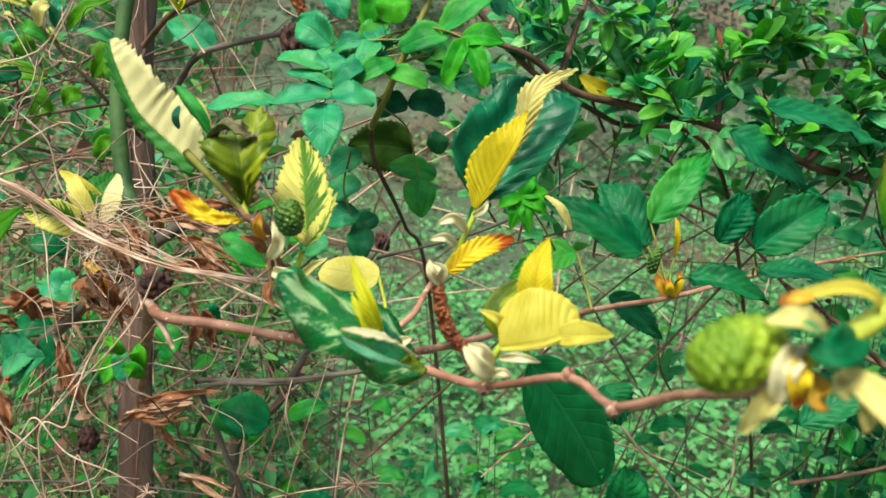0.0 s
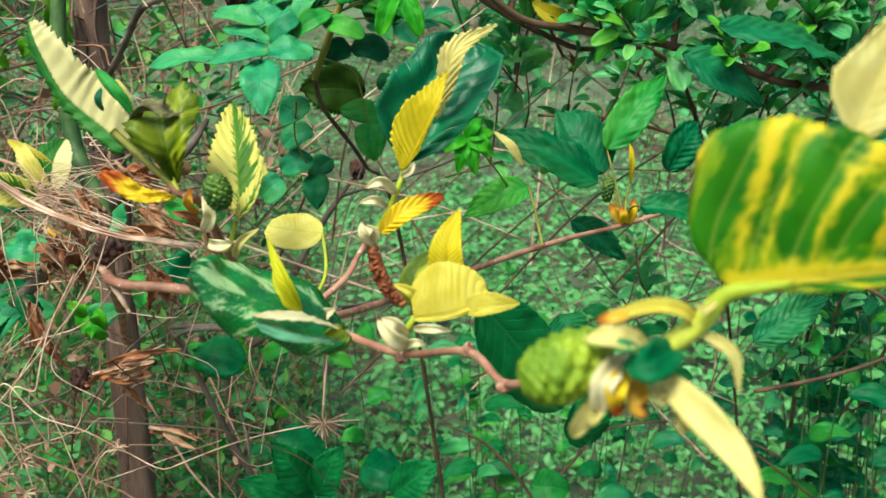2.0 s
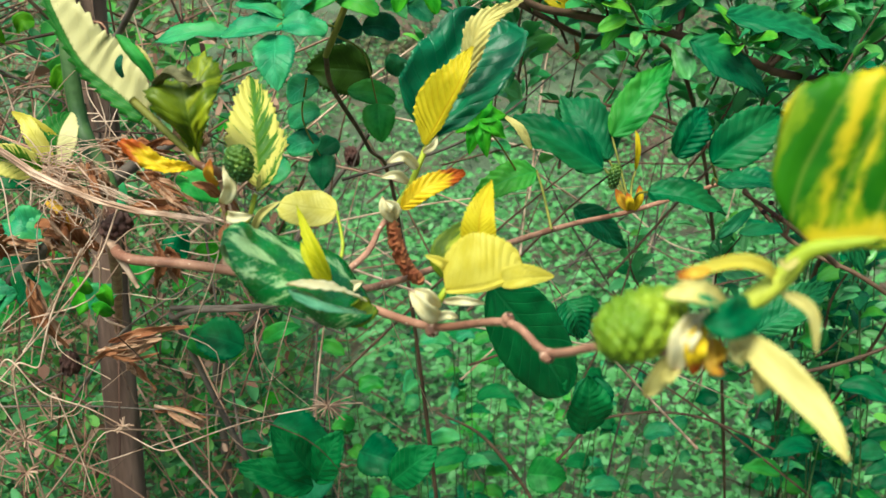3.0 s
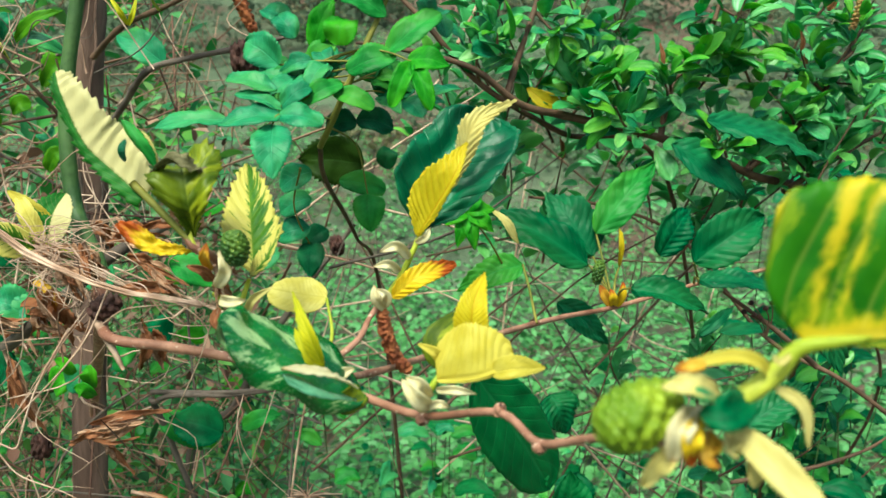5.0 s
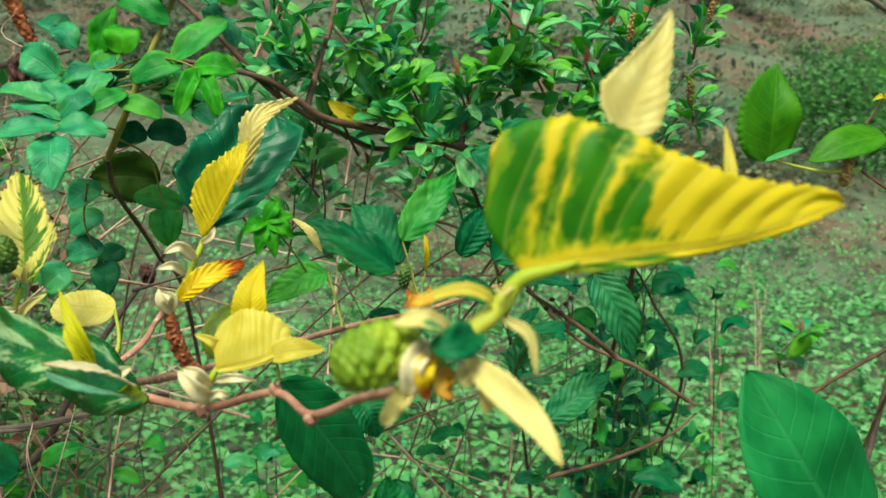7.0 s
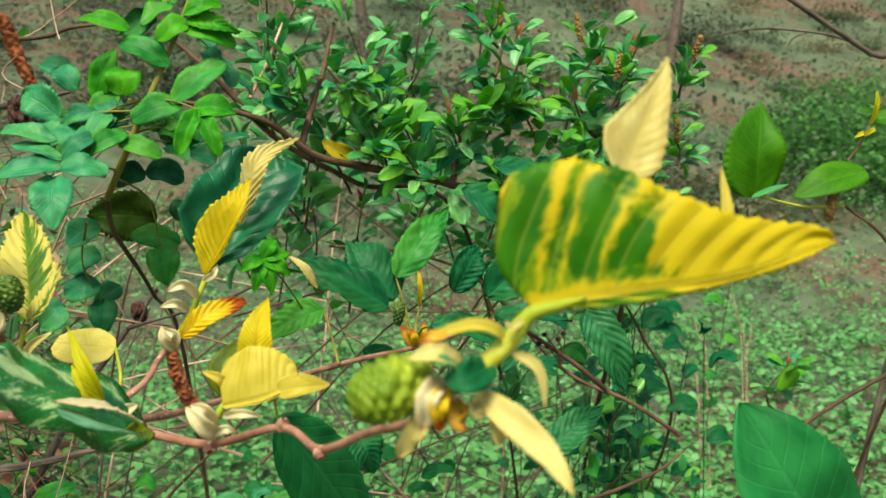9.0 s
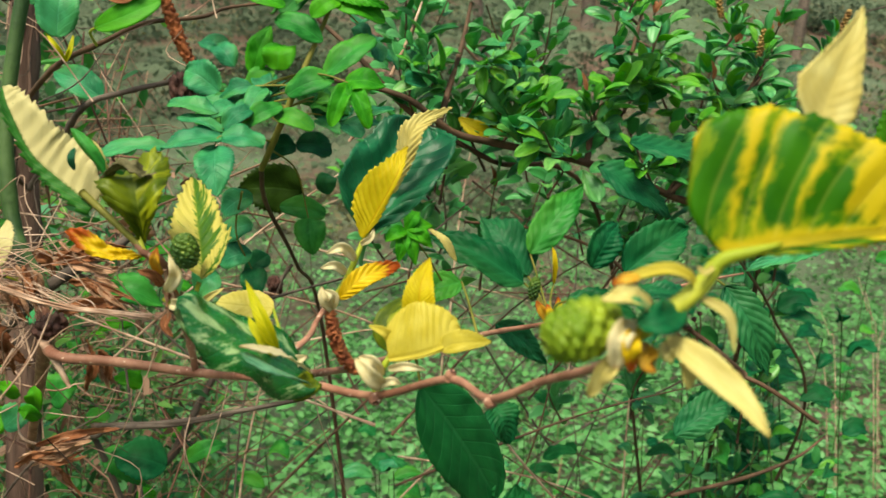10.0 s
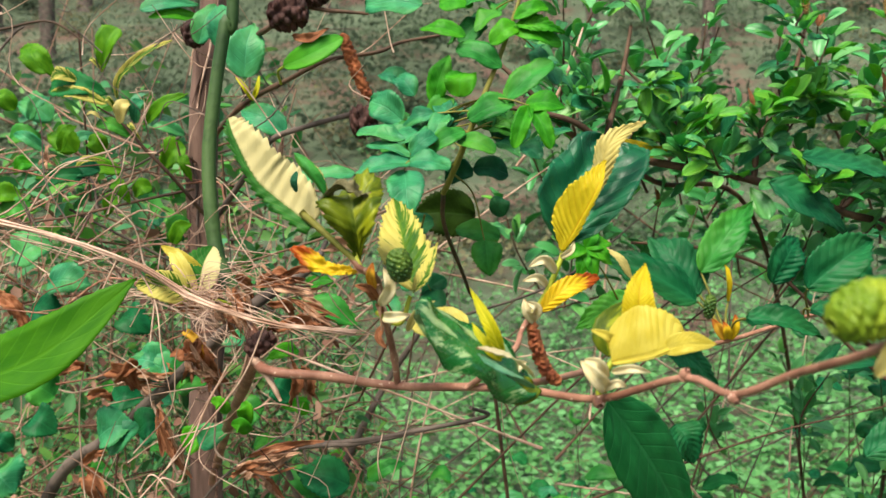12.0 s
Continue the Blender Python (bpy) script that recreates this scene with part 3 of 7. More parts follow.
def far_shrubs(seed, count, size, tall, floor, material, name):
    """Loose shrubs on the bank: clumps of leaves that gather in patches."""
    rng = np.random.default_rng(seed)
    places = []
    for _ in range(count):
        y = rng.uniform(6.2, 19.0)
        x = rng.uniform(-0.7 * y, 1.0 * y)
        if noise.noise((x * 0.45, y * 0.45, seed * 3.0)) < floor:
            continue
        r = rng.uniform(0.2, 0.75)
        k = int(rng.integers(130, 280))
        d = rng.normal(0, 1, (k, 3))
        d /= np.linalg.norm(d, axis=1)[:, None]
        d *= (rng.random(k) ** 0.4)[:, None] * r * np.array([1.2, 1.0, tall])
        places.append(np.array([x, y, height(x, y) + 0.4 * r * tall]) + d)
    v, f = small_leaves(np.concatenate(places), size, seed + 2, 1.2)
    return mesh_from_arrays(name, v, f, material)


def copse():
    """Taller dark shrubs at the edge of the glade, behind the sapling, their green greyed as by haze."""
    rng = np.random.default_rng(61)
    places = []
    for _ in range(60):
        y = rng.uniform(6.5, 12.0)
        x = y * rng.uniform(-0.85, -0.05)
        top = 0.3 + 0.9 * rng.random()
        k = int(rng.integers(120, 240))
        d = rng.normal(0, 1, (k, 3)) * np.array([0.22, 0.22, 0.20])
        places.append(np.array([x, y, height(x, y) + top]) + d)
    v, f = small_leaves(np.concatenate(places), 0.028, 62, 1.2)
    return mesh_from_arrays("copse", v, f, DIM_HAZE_GREEN)


def creepers():
    """Dense creepers over low mounds at the foot of the bank."""
    rng = np.random.default_rng(71)
    places = []
    for _ in range(190):
        y = rng.uniform(6.9, 9.6)
        x = y * rng.uniform(0.66, 1.02)
        k = int(rng.integers(90, 190))
        d = rng.normal(0, 1, (k, 3)) * np.array([0.26, 0.26, 0.10])
        swell = 0.55 + 0.45 * noise.noise((x * 0.9, y * 0.9, 5.0))
        places.append(np.array([x, y, height(x, y) + 0.06 + swell * rng.random()]) + d)
    v, f = small_leaves(np.concatenate(places), 0.050, 72, 1.0)
    return mesh_from_arrays("creepers", v, f, CREEPER)


tagged(new("creepers", creepers()), "dense green creepers over mounds at the foot of the bank", "creepers", kind="stuff")
tagged(new("copse", copse()), "dim green shrubs at the edge of the glade, haze painted into their colour", "shrubs", kind="stuff")
tagged(new("bank_shrubs", far_shrubs(9, 400, 0.055, 0.7, -0.10, FAR_HAZE_GREEN, "bank_shrubs")), "green shrubs and creepers on the bank, dulled by painted haze", "shrubs", kind="stuff")
tagged(new("bank_thicket", far_shrubs(13, 380, 0.065, 1.1, 0.06, DIM_HAZE_GREEN, "bank_thicket")), "dark green thicket in patches on the bank, greyed by painted haze", "shrubs", kind="stuff")
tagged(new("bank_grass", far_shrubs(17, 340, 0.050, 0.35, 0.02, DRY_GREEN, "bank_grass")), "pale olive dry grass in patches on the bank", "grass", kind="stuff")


def far_tree(x, y, r, tall, lean, seed):
    rnd = random.Random(seed)
    z = height(x, y) - 0.05
    t = thing("tree", (x, y, z), "slender grey-brown tree on the bank behind the glade", "tree", "far trees")
    line = [(x, y, z), (x + lean * 0.3, y, z + tall * 0.3), (x + lean * 0.75, y + 0.1, z + tall * 0.65), (x + lean, y, z + tall)]
    part("trunk", tube(line, [r, r * 0.8, r * 0.5, r * 0.15], 10, 18, 0.15, seed), GREY, t)
    for i in range(6):
        u = rnd.uniform(0.35, 0.95)
        a = rnd.uniform(0, 6.28)
        b = Vector((x + lean * u, y, z + tall * u))
        e = b + Vector((math.cos(a), math.sin(a) * 0.6, rnd.uniform(0.2, 0.8))) * rnd.uniform(0.6, 1.3)
        part("limb", tube([b, b.lerp(e, 0.5) + Vector((0, 0, 0.08)), e], [r * 0.3, r * 0.2, r * 0.08], 6, 8, 0.1, seed + i), TRUNK, t)
    rng = np.random.default_rng(seed)
    pts = rng.normal(0, 1, (420, 3)) * np.array([0.7, 0.6, 0.55]) + np.array([x + lean, y, z + tall * 0.98])
    v, f = small_leaves(pts, 0.09, seed, 1.3)
    v = v - np.array([x, y, z])
    me = mesh_from_arrays("crown", v, f, FAR_HAZE_GREEN)
    ob = part("crown", me, FAR_HAZE_GREEN, t)
    ob.matrix_basis = Matrix.Identity(4)
    return t


for spec in ((-5.6, 13.6, 0.12, 5.2, 0.3, 1), (-4.4, 14.6, 0.09, 4.8, -0.2, 2), (-6.4, 12.4, 0.15, 6.0, 0.2, 3), (-1.9, 13.0, 0.07, 5.5, 0.3, 4),
             (1.6, 10.5, 0.07, 5.0, -0.5, 5), (3.2, 12.0, 0.09, 6.0, 0.3, 6), (5.6, 11.0, 0.07, 5.0, 0.7, 7), (-7.2, 13.5, 0.16, 6.5, 0.3, 8), (-5.2, 11.4, 0.10, 5.5, 0.2, 9)):
    far_tree(*spec)


def litter_mesh():
    """Dry grass and broken stalks lying and leaning in a tangle."""
    rng = np.random.default_rng(15)
    verts, faces = [], []
    n = 2450
    for s in range(n):
        y = rng.uniform(0.75, 2.8)
        x = rng.uniform(-0.70 * y - 0.05, -0.14 * y) if s % 3 else rng.uniform(-0.5 * y, 0.9 * y)
        z = height(x, y) + rng.uniform(0.0, 0.82 if s % 3 == 1 else 0.4 if s % 3 else 0.12)
        if s > 1750:
            # the thick of it, beside the sapling
            y = rng.uniform(0.66, 1.5)
            x, z = y * rng.uniform(-0.64, -0.20), rng.uniform(0.45, 1.05)
        a, e = rng.uniform(0, 6.28), rng.normal(0.15, 0.5)
        L, r = rng.uniform(0.06, 0.24), rng.uniform(0.0005, 0.0013)
        d = np.array([math.cos(a) * math.cos(e), math.sin(a) * math.cos(e), math.sin(e)])
        o = np.cross(d, [0.1, 0.2, 1.0])
        o /= np.linalg.norm(o)
        p = np.cross(d, o)
        b = len(verts)
        for k, (u, sag) in enumerate(((0, 0), (0.5, 0.04 * rng.normal()), (1, 0.05 * rng.normal()))):
            c = np.array([x, y, z]) + d * L * u + p * sag
            verts += [c + o * r, c - o * r * 0.5 + p * r * 0.9, c - o * r * 0.5 - p * r * 0.9]
        for i in (0, 3):
            for k in range(3):
                q, w = b + i + k, b + i + (k + 1) % 3
                faces += [(q, w, w + 3), (q, w + 3, q + 3)]
    return mesh_from_arrays("dry_grass", np.array(verts), np.array(faces), LITTER)


tagged(new("dry_grass", litter_mesh()), "tangle of dry tan grass and broken stalks", "dry grass", kind="stuff")

# ---------------------------------------------------------------- the alder with its variegated leaves
FOOT = (-0.275, 0.73, 0.0)
alder = thing("alder_sapling", FOOT, "young alder with brown trunk and yellow variegated leaves", "sapling")
part("trunk", tube([FOOT, (-0.272, 0.72, 0.4), (-0.2612, 0.71, 0.7724), (-0.2537, 0.71, 0.9047), (-0.2492, 0.7, 1.0193), (-0.2386, 0.69, 1.1193), (-0.2292, 0.69, 1.213), (-0.24, 0.68, 1.5), (-0.23, 0.66, 1.85)],
                   [0.018, 0.0165, 0.0145, 0.0135, 0.0125, 0.0115, 0.010, 0.008, 0.003], 14, 60, 0.10, 3), TRUNK, alder)
TRUNK_LINE = [(-0.2612, 0.71, 0.7724), (-0.2537, 0.71, 0.9047), (-0.2492, 0.7, 1.0193), (-0.2386, 0.69, 1.1193), (-0.2292, 0.69, 1.213)]
rnd_bark = random.Random(8)
for i in range(15):
    # loose strips of bark and dry tendrils along the trunk
    u0 = rnd_bark.uniform(0.0, 0.75)
    u1 = min(u0 + rnd_bark.uniform(0.10, 0.30), 1.0)
    line = curve_points(TRUNK_LINE, 40)
    ang = rnd_bark.uniform(3.2, 6.2)
    pts = []
    for s in range(5):
        c = line[int((u0 + (u1 - u0) * s / 4) * 40)]
        ang += rnd_bark.uniform(-0.35, 0.35)
        r = 0.0132 + (0.004 if s in (0, 4) else 0.0) * rnd_bark.random()
        pts.append(c + Vector((math.cos(ang) * r, math.sin(ang) * r, 0)))
    part("bark_strip", tube(pts, [0.0005, rnd_bark.uniform(0.0008, 0.0022), 0.0005], 6, 16, 0.3, i), (TRUNK, TRUNK, GREY, STRAW)[i % 4], alder)
part("stem", tube([(-0.2513, 0.69, 0.7582), (-0.2006, 0.56, 0.8376), (-0.1411, 0.4, 0.9173), (-0.1524, 0.43, 0.9412)], [0.0034, 0.0034, 0.0036, 0.0040], 12, 30, 0.10, 4), TWIG, alder, "brown foot of the side stem")
stem = part("stem", tube([(-0.1480, 0.42, 0.9330), (-0.1524, 0.43, 0.9412), (-0.1717, 0.455, 0.9662), (-0.1773, 0.462, 1.0019), (-0.178, 0.468, 1.0364), (-0.1732, 0.472, 1.0743), (-0.1667, 0.475, 1.1105), (-0.1608, 0.477, 1.1431), (-0.15, 0.48, 1.5)],
                         [0.0040, 0.0050, 0.0046, 0.0044, 0.0042, 0.0040, 0.0039, 0.0037, 0.0016], 12, 60, 0.04, 4), STEM, alder, "smooth green stem")
part("stem", tube([(-0.62, 0.86, 0.0), (-0.50, 0.72, 0.42), (-0.3529, 0.58, 0.7647), (-0.2613, 0.52, 0.8502), (-0.2004, 0.48, 0.8995), (-0.1545, 0.46, 0.9388), (-0.126, 0.5, 0.9572), (-0.1203, 0.54, 0.972)],
                  [0.005, 0.0048, 0.0046, 0.0042, 0.004, 0.0038, 0.003, 0.0016], 10, 44, 0.16, 5), GREY, alder, "oblique grey-brown stem")

# the arm that carries the yellow shoots
arm = part("branch", tube([(-0.1416, 0.4, 0.9189), (-0.1249, 0.367, 0.917), (-0.0964, 0.365, 0.9139), (-0.0601, 0.362, 0.9087), (-0.0222, 0.3, 0.9206), (-0.0016, 0.265, 0.9263), (0.0214, 0.239, 0.9284),
                           (0.0436, 0.205, 0.9423), (0.0531, 0.183, 0.9417), (0.0635, 0.16, 0.9524), (0.0704, 0.128, 0.9642), (0.0767, 0.116, 0.9752), (0.0858, 0.1125, 0.9835), (0.0915, 0.113, 0.9896)],
                          [0.0030, 0.0026, 0.0024, 0.0022, 0.0018, 0.0016, 0.0014, 0.00125, 0.0012, 0.00115, 0.0011, 0.0011, 0.0010, 0.0009], 12, 90, 0.10, 6), TWIG, alder, "reddish brown branch with swollen nodes")
for c, e, r in (((0.0214, 0.239, 0.928), (0.0215, 0.236, 0.9264), 0.0022), ((0.0436, 0.205, 0.9423), (0.0445, 0.203, 0.9455), 0.0017), ((0.0531, 0.183, 0.9414), (0.0534, 0.181, 0.9396), 0.0020)):
    part("node", tube([c, Vector(c).lerp(Vector(e), 0.6), e], [r, r * 1.1, r * 0.5], 10, 6, 0.1, 2), TWIG, arm, "swollen leaf scar")


def stalk(parent, points, r0, r1, material=None, name="stalk", label=""):
    return part(name, tube(points, [r0, (r0 + r1) / 2, r1], 8, 6 * len(points), 0.08, COUNT[0]), material or PETIOLE, parent, label)


# upright shoot with the flecked, wilted and cream leaves
shoot = part("shoot", tube([(-0.0601, 0.362, 0.9087), (-0.0608, 0.35, 0.9277), (-0.0632, 0.33, 0.9501), (-0.0643, 0.315, 0.9663), (-0.0701, 0.306, 0.9722), (-0.0747, 0.307, 0.9777)],
                           [0.0017, 0.0017, 0.0019, 0.0018, 0.0014, 0.0011], 10, 30, 0.2, 8), TWIG, alder, "short upright shoot")
stalk(shoot, [(-0.0647, 0.315, 0.9519), (-0.0544, 0.31, 0.9473), (-0.0492, 0.31, 0.9592)], 0.0012, 0.0010)
leaf(shoot, [(-0.0478, 0.312, 0.9617), (-0.053, 0.335, 0.9797), (-0.059, 0.362, 1.0016)], 0.026, FLECKED, label="yellow leaf flecked with green along its veins", facing=(0.1, -1, 0.1), fold=14, pleat=0.0010, teeth=0.07, nteeth=20, wave=0.03,
     outline=(((0, 0.1), (0.15, 0.55), (0.38, 0.95), (0.6, 0.82), (0.8, 0.52), (0.93, 0.26), (1, 0.03)), ((0, 0.1), (0.12, 0.55), (0.3, 1.05), (0.5, 0.86), (0.75, 0.62), (0.9, 0.34), (1, 0.03))))
leaf(shoot, [(-0.0476, 0.305, 0.9614), (-0.0416, 0.31, 0.9698), (-0.0369, 0.32, 0.9818)], 0.0075, FLECKED, facing=(-0.5, -1, 0.1), fold=25, pleat=0.0004, teeth=0.08, nteeth=12, shape="lance", label="narrow yellow leaf edged with green")
stalk(shoot, [(-0.0701, 0.306, 0.9722), (-0.0711, 0.306, 0.975), (-0.0724, 0.307, 0.9789)], 0.0013, 0.001)
leaf(shoot, [(-0.0703, 0.308, 0.9763), (-0.0707, 0.3, 0.9905), (-0.0736, 0.304, 1.0037), (-0.0775, 0.316, 1.0062)], 0.0284, OLIVE, label="wilted olive leaf with a curled brown edge", facing=(0.05, -0.9, 0.45), fold=4, wave=0.10, pleat=0.0006, teeth=0.07, nteeth=14, crinkle=0.16, nu=64,
     outline=(((0, 0.06), (0.2, 0.40), (0.45, 0.85), (0.75, 1.0), (0.92, 0.85), (1, 0.55)), ((0, 0.06), (0.25, 0.35), (0.5, 0.85), (0.75, 1.05), (0.92, 0.90), (1, 0.55))))
leaf(shoot, [(-0.0854, 0.304, 1.0016), (-0.077, 0.3, 1.0065), (-0.0689, 0.302, 1.0048), (-0.0657, 0.304, 1.0025)], 0.0066, WITHERED, label="withered grey-brown leaf edge", facing=(0, -0.6, 0.8), fold=35, wave=0.3, crinkle=0.5, teeth=0.15, nteeth=9, shape="oval")
stalk(shoot, [(-0.0711, 0.306, 0.9745), (-0.0815, 0.308, 0.9842), (-0.0957, 0.312, 0.9971)], 0.0013, 0.0016, GREEN_CANE)
leaf(shoot, [(-0.0912, 0.312, 0.9908), (-0.1052, 0.316, 1.0019), (-0.1167, 0.318, 1.0128), (-0.126, 0.322, 1.031), (-0.1296, 0.326, 1.0402)], 0.0332, TWO_TONE, label="leaf with one cream half and one green half", facing=(-0.1, -0.95, 0.2), fold=10, pleat=0.0005, slant=0.05, teeth=0.055, nteeth=17, wave=0.05, nu=90,
     outline=(((0, 0.30), (0.3, 0.27), (0.7, 0.18), (0.95, 0.08), (1, 0.03)), ((0, 0.45), (0.12, 0.85), (0.3, 1.0), (0.5, 0.95), (0.64, 0.80), (0.74, 0.58), (0.84, 0.42), (0.92, 0.36), (0.97, 0.22), (1, 0.05))))
leaf(shoot, [(-0.0961, 0.302, 1.0224), (-0.0892, 0.297, 1.0142), (-0.0829, 0.3, 1.0034)], 0.0066, MID, label="rolled green leaf edge", facing=(-0.5, -0.8, 0.3), fold=-28, curl=-0.2, shape="oval", teeth=0.05, crinkle=0.10)
leaf(shoot, [(-0.0964, 0.306, 1.0058), (-0.0969, 0.304, 1.0106), (-0.0959, 0.306, 1.0149)], 0.0036, SHEEN, label="dark green fleck on the cream half", facing=(-0.3, -0.9, 0.2), fold=10, shape="oval", teeth=0.05, nu=16, nv=6)
leaf(shoot, [(-0.0896, 0.305, 1.0181), (-0.0857, 0.303, 1.0127), (-0.0827, 0.304, 1.0043)], 0.0029, CREAM, label="cream toothed leaf edge", facing=(-0.2, -0.9, 0.3), fold=10, shape="oval", teeth=0.15, nteeth=9)
leaf(shoot, [(-0.0712, 0.306, 0.9708), (-0.0835, 0.302, 0.9727), (-0.0992, 0.302, 0.9822)], 0.0080, SINGED, label="yellow leaf with a singed orange tip", facing=(0.1, -0.8, 0.5), shape="obovate", fold=24, wave=0.2, crinkle=0.25, teeth=0.10, nteeth=11, pleat=0.0004)
for pts, w, m in (([(-0.0639, 0.312, 0.9573), (-0.0667, 0.305, 0.9633), (-0.0728, 0.303, 0.9654)], 0.005, RUST), ([(-0.0623, 0.31, 0.9554), (-0.057, 0.302, 0.9641), (-0.0598, 0.302, 0.9727)], 0.0065, PALE),
                  ([(-0.0617, 0.312, 0.9502), (-0.0554, 0.304, 0.951), (-0.0491, 0.303, 0.9521)], 0.006, PALE), ([(-0.051, 0.31, 0.9438), (-0.0462, 0.303, 0.9526), (-0.0381, 0.302, 0.958)], 0.004, CREAM),
                  ([(-0.0627, 0.316, 0.9457), (-0.0637, 0.31, 0.9412), (-0.0604, 0.31, 0.9365)], 0.004, RUST), ([(-0.0649, 0.312, 0.962), (-0.0654, 0.303, 0.9694), (-0.0644, 0.303, 0.9751)], 0.005, ORANGE)):
    leaf(shoot, pts, w, m, name="bract", fold=30, wave=0.1, teeth=0, nu=14, nv=6)
part("cone", scaly_body([(-0.0521, 0.302, 0.9665), (-0.0527, 0.3, 0.9736), (-0.0541, 0.301, 0.9806)], 0.0050, 0.0011, 15, 9, 1, 0.0, 0.8), GREEN_CONE, shoot, "small green unripe cone")

# mottled leaf low on the arm, with its cream folded edge
leaf(arm, [(-0.0002, 0.258, 0.9287), (-0.0223, 0.238, 0.9477), (-0.0416, 0.216, 0.9636)], 0.0310, MOTTLED, label="glossy dark green leaf mottled with cream", facing=(0.15, -0.68, 0.72), fold=6, left=0.9, right=1.0, curl=-0.15, teeth=0.02, nteeth=18, shape="round", wave=0.06, crinkle=0.09)
leaf(arm, [(-0.0007, 0.247, 0.935), (-0.0096, 0.228, 0.9461), (-0.0219, 0.212, 0.9527)], 0.0056, PALE, label="cream folded leaf edge", facing=(0, -0.55, 0.85), fold=10, shape="oval", teeth=0.04, crinkle=0.12)
leaf(arm, [(-0.0014, 0.246, 0.9317), (-0.0107, 0.222, 0.9428), (-0.0215, 0.212, 0.9506)], 0.009, SKY_SHEEN, label="glossy rolled lower edge of the leaf, sky sheen painted bluish", facing=(0, -0.45, 0.9), fold=-10, shape="oval", crinkle=0.06, teeth=0.02)
leaf(arm, [(-0.0008, 0.258, 0.9304), (-0.0037, 0.252, 0.9291), (-0.0113, 0.255, 0.9237)], 0.010, OLIVE, name="bract", label="olive withered bract", fold=20, wave=0.15, teeth=0.03, crinkle=0.1)
leaf(arm, [(-0.0119, 0.24, 0.9438), (-0.017, 0.238, 0.9567), (-0.0235, 0.248, 0.9688)], 0.0055, LIME, label="narrow folded yellow-green leaf", facing=(-0.15, -1, 0.15), fold=24, shape="lance", teeth=0.04, pleat=0.0003)
leaf(arm, [(-0.0126, 0.246, 0.9415), (-0.0189, 0.244, 0.9487), (-0.0231, 0.25, 0.9557)], 0.0048, LIME, label="narrow folded yellow-green leaf", facing=(0.2, -1, 0.15), fold=28, shape="lance", teeth=0.04)
leaf(arm, [(-0.0241, 0.375, 0.937), (-0.0372, 0.376, 0.9382), (-0.0528, 0.385, 0.9387)], 0.0215, PASTEL, label="pale yellow rounded leaf", facing=(-0.1, -0.65, 0.75), fold=4, shape="round", pleat=0.00022, curl=-0.05, teeth=0.03)
stalk(arm, [(-0.0216, 0.295, 0.9232), (-0.018, 0.335, 0.9279), (-0.0241, 0.375, 0.9364)], 0.0010, 0.0007)
for pts, w in (([(-0.0096, 0.262, 0.9293), (-0.008, 0.256, 0.9365), (-0.0027, 0.256, 0.9393)], 0.006), ([(-0.012, 0.266, 0.9301), (-0.0116, 0.262, 0.9356), (-0.0096, 0.262, 0.9382)], 0.004)):
    leaf(arm, pts, w, PALE, name="bract", fold=25, teeth=0, nu=14, nv=6)

# side twig with the bud, the dry catkin and the upright leaf
side_twig = part("twig", tube([(-0.0257, 0.3, 0.9205), (-0.0164, 0.288, 0.9296), (-0.0048, 0.302, 0.9363), (-0.0008, 0.318, 0.9415), (0.004, 0.327, 0.9468), (0.0083, 0.327, 0.9518)],
                              [0.0013, 0.0012, 0.0013, 0.0011, 0.0014, 0.0011], 10, 30, 0.25, 9), TWIG, alder, "reddish side twig")
part("catkin", scaly_body([(0.0043, 0.326, 0.9445), (0.0061, 0.326, 0.9333), (0.0101, 0.329, 0.922), (0.017, 0.332, 0.914)], 0.0016, 0.0010, 30, 6, 3, 0.8, 0.9), CATKIN, side_twig, "withered reddish brown catkin")
stalk(side_twig, [(0.0059, 0.327, 0.948), (0.0118, 0.326, 0.9577), (0.0164, 0.326, 0.968), (0.021, 0.328, 0.9787)], 0.0016, 0.0011)
leaf(side_twig, [(0.0209, 0.331, 0.9785), (0.0334, 0.343, 1.0028), (0.0453, 0.362, 1.0285)], 0.0454, SHEEN, label="large dark green upright leaf with a bluish gloss", facing=(-0.05, -1, 0.12), fold=16, curl=0.12, pleat=0.00035, teeth=0.022, nteeth=30, wave=0.05, crinkle=0.15, nu=70, nv=24,
     outline=(((0, 0.15), (0.08, 0.65), (0.21, 0.97), (0.5, 0.95), (0.8, 0.66), (0.95, 0.34), (1, 0.05)), ((0, 0.12), (0.15, 0.5), (0.43, 0.84), (0.7, 1.0), (0.85, 0.95), (0.95, 0.55), (1, 0.05))))
leaf(side_twig, [(0.0186, 0.325, 0.976), (0.0245, 0.321, 0.9862), (0.0332, 0.316, 1.0028), (0.0386, 0.322, 1.0159)], 0.0268, YELLOW, label="deep yellow pleated leaf folded along its mid vein", facing=(-0.35, -0.9, 0.4), fold=16, pleat=0.0007, teeth=0.022, nteeth=16,
     outline=(((0, 0.08), (0.1, 0.36), (0.25, 0.82), (0.42, 1.0), (0.6, 0.86), (0.8, 0.50), (0.93, 0.2), (1, 0.02)), ((0, 0.05), (0.3, 0.22), (0.7, 0.16), (1, 0.02))))
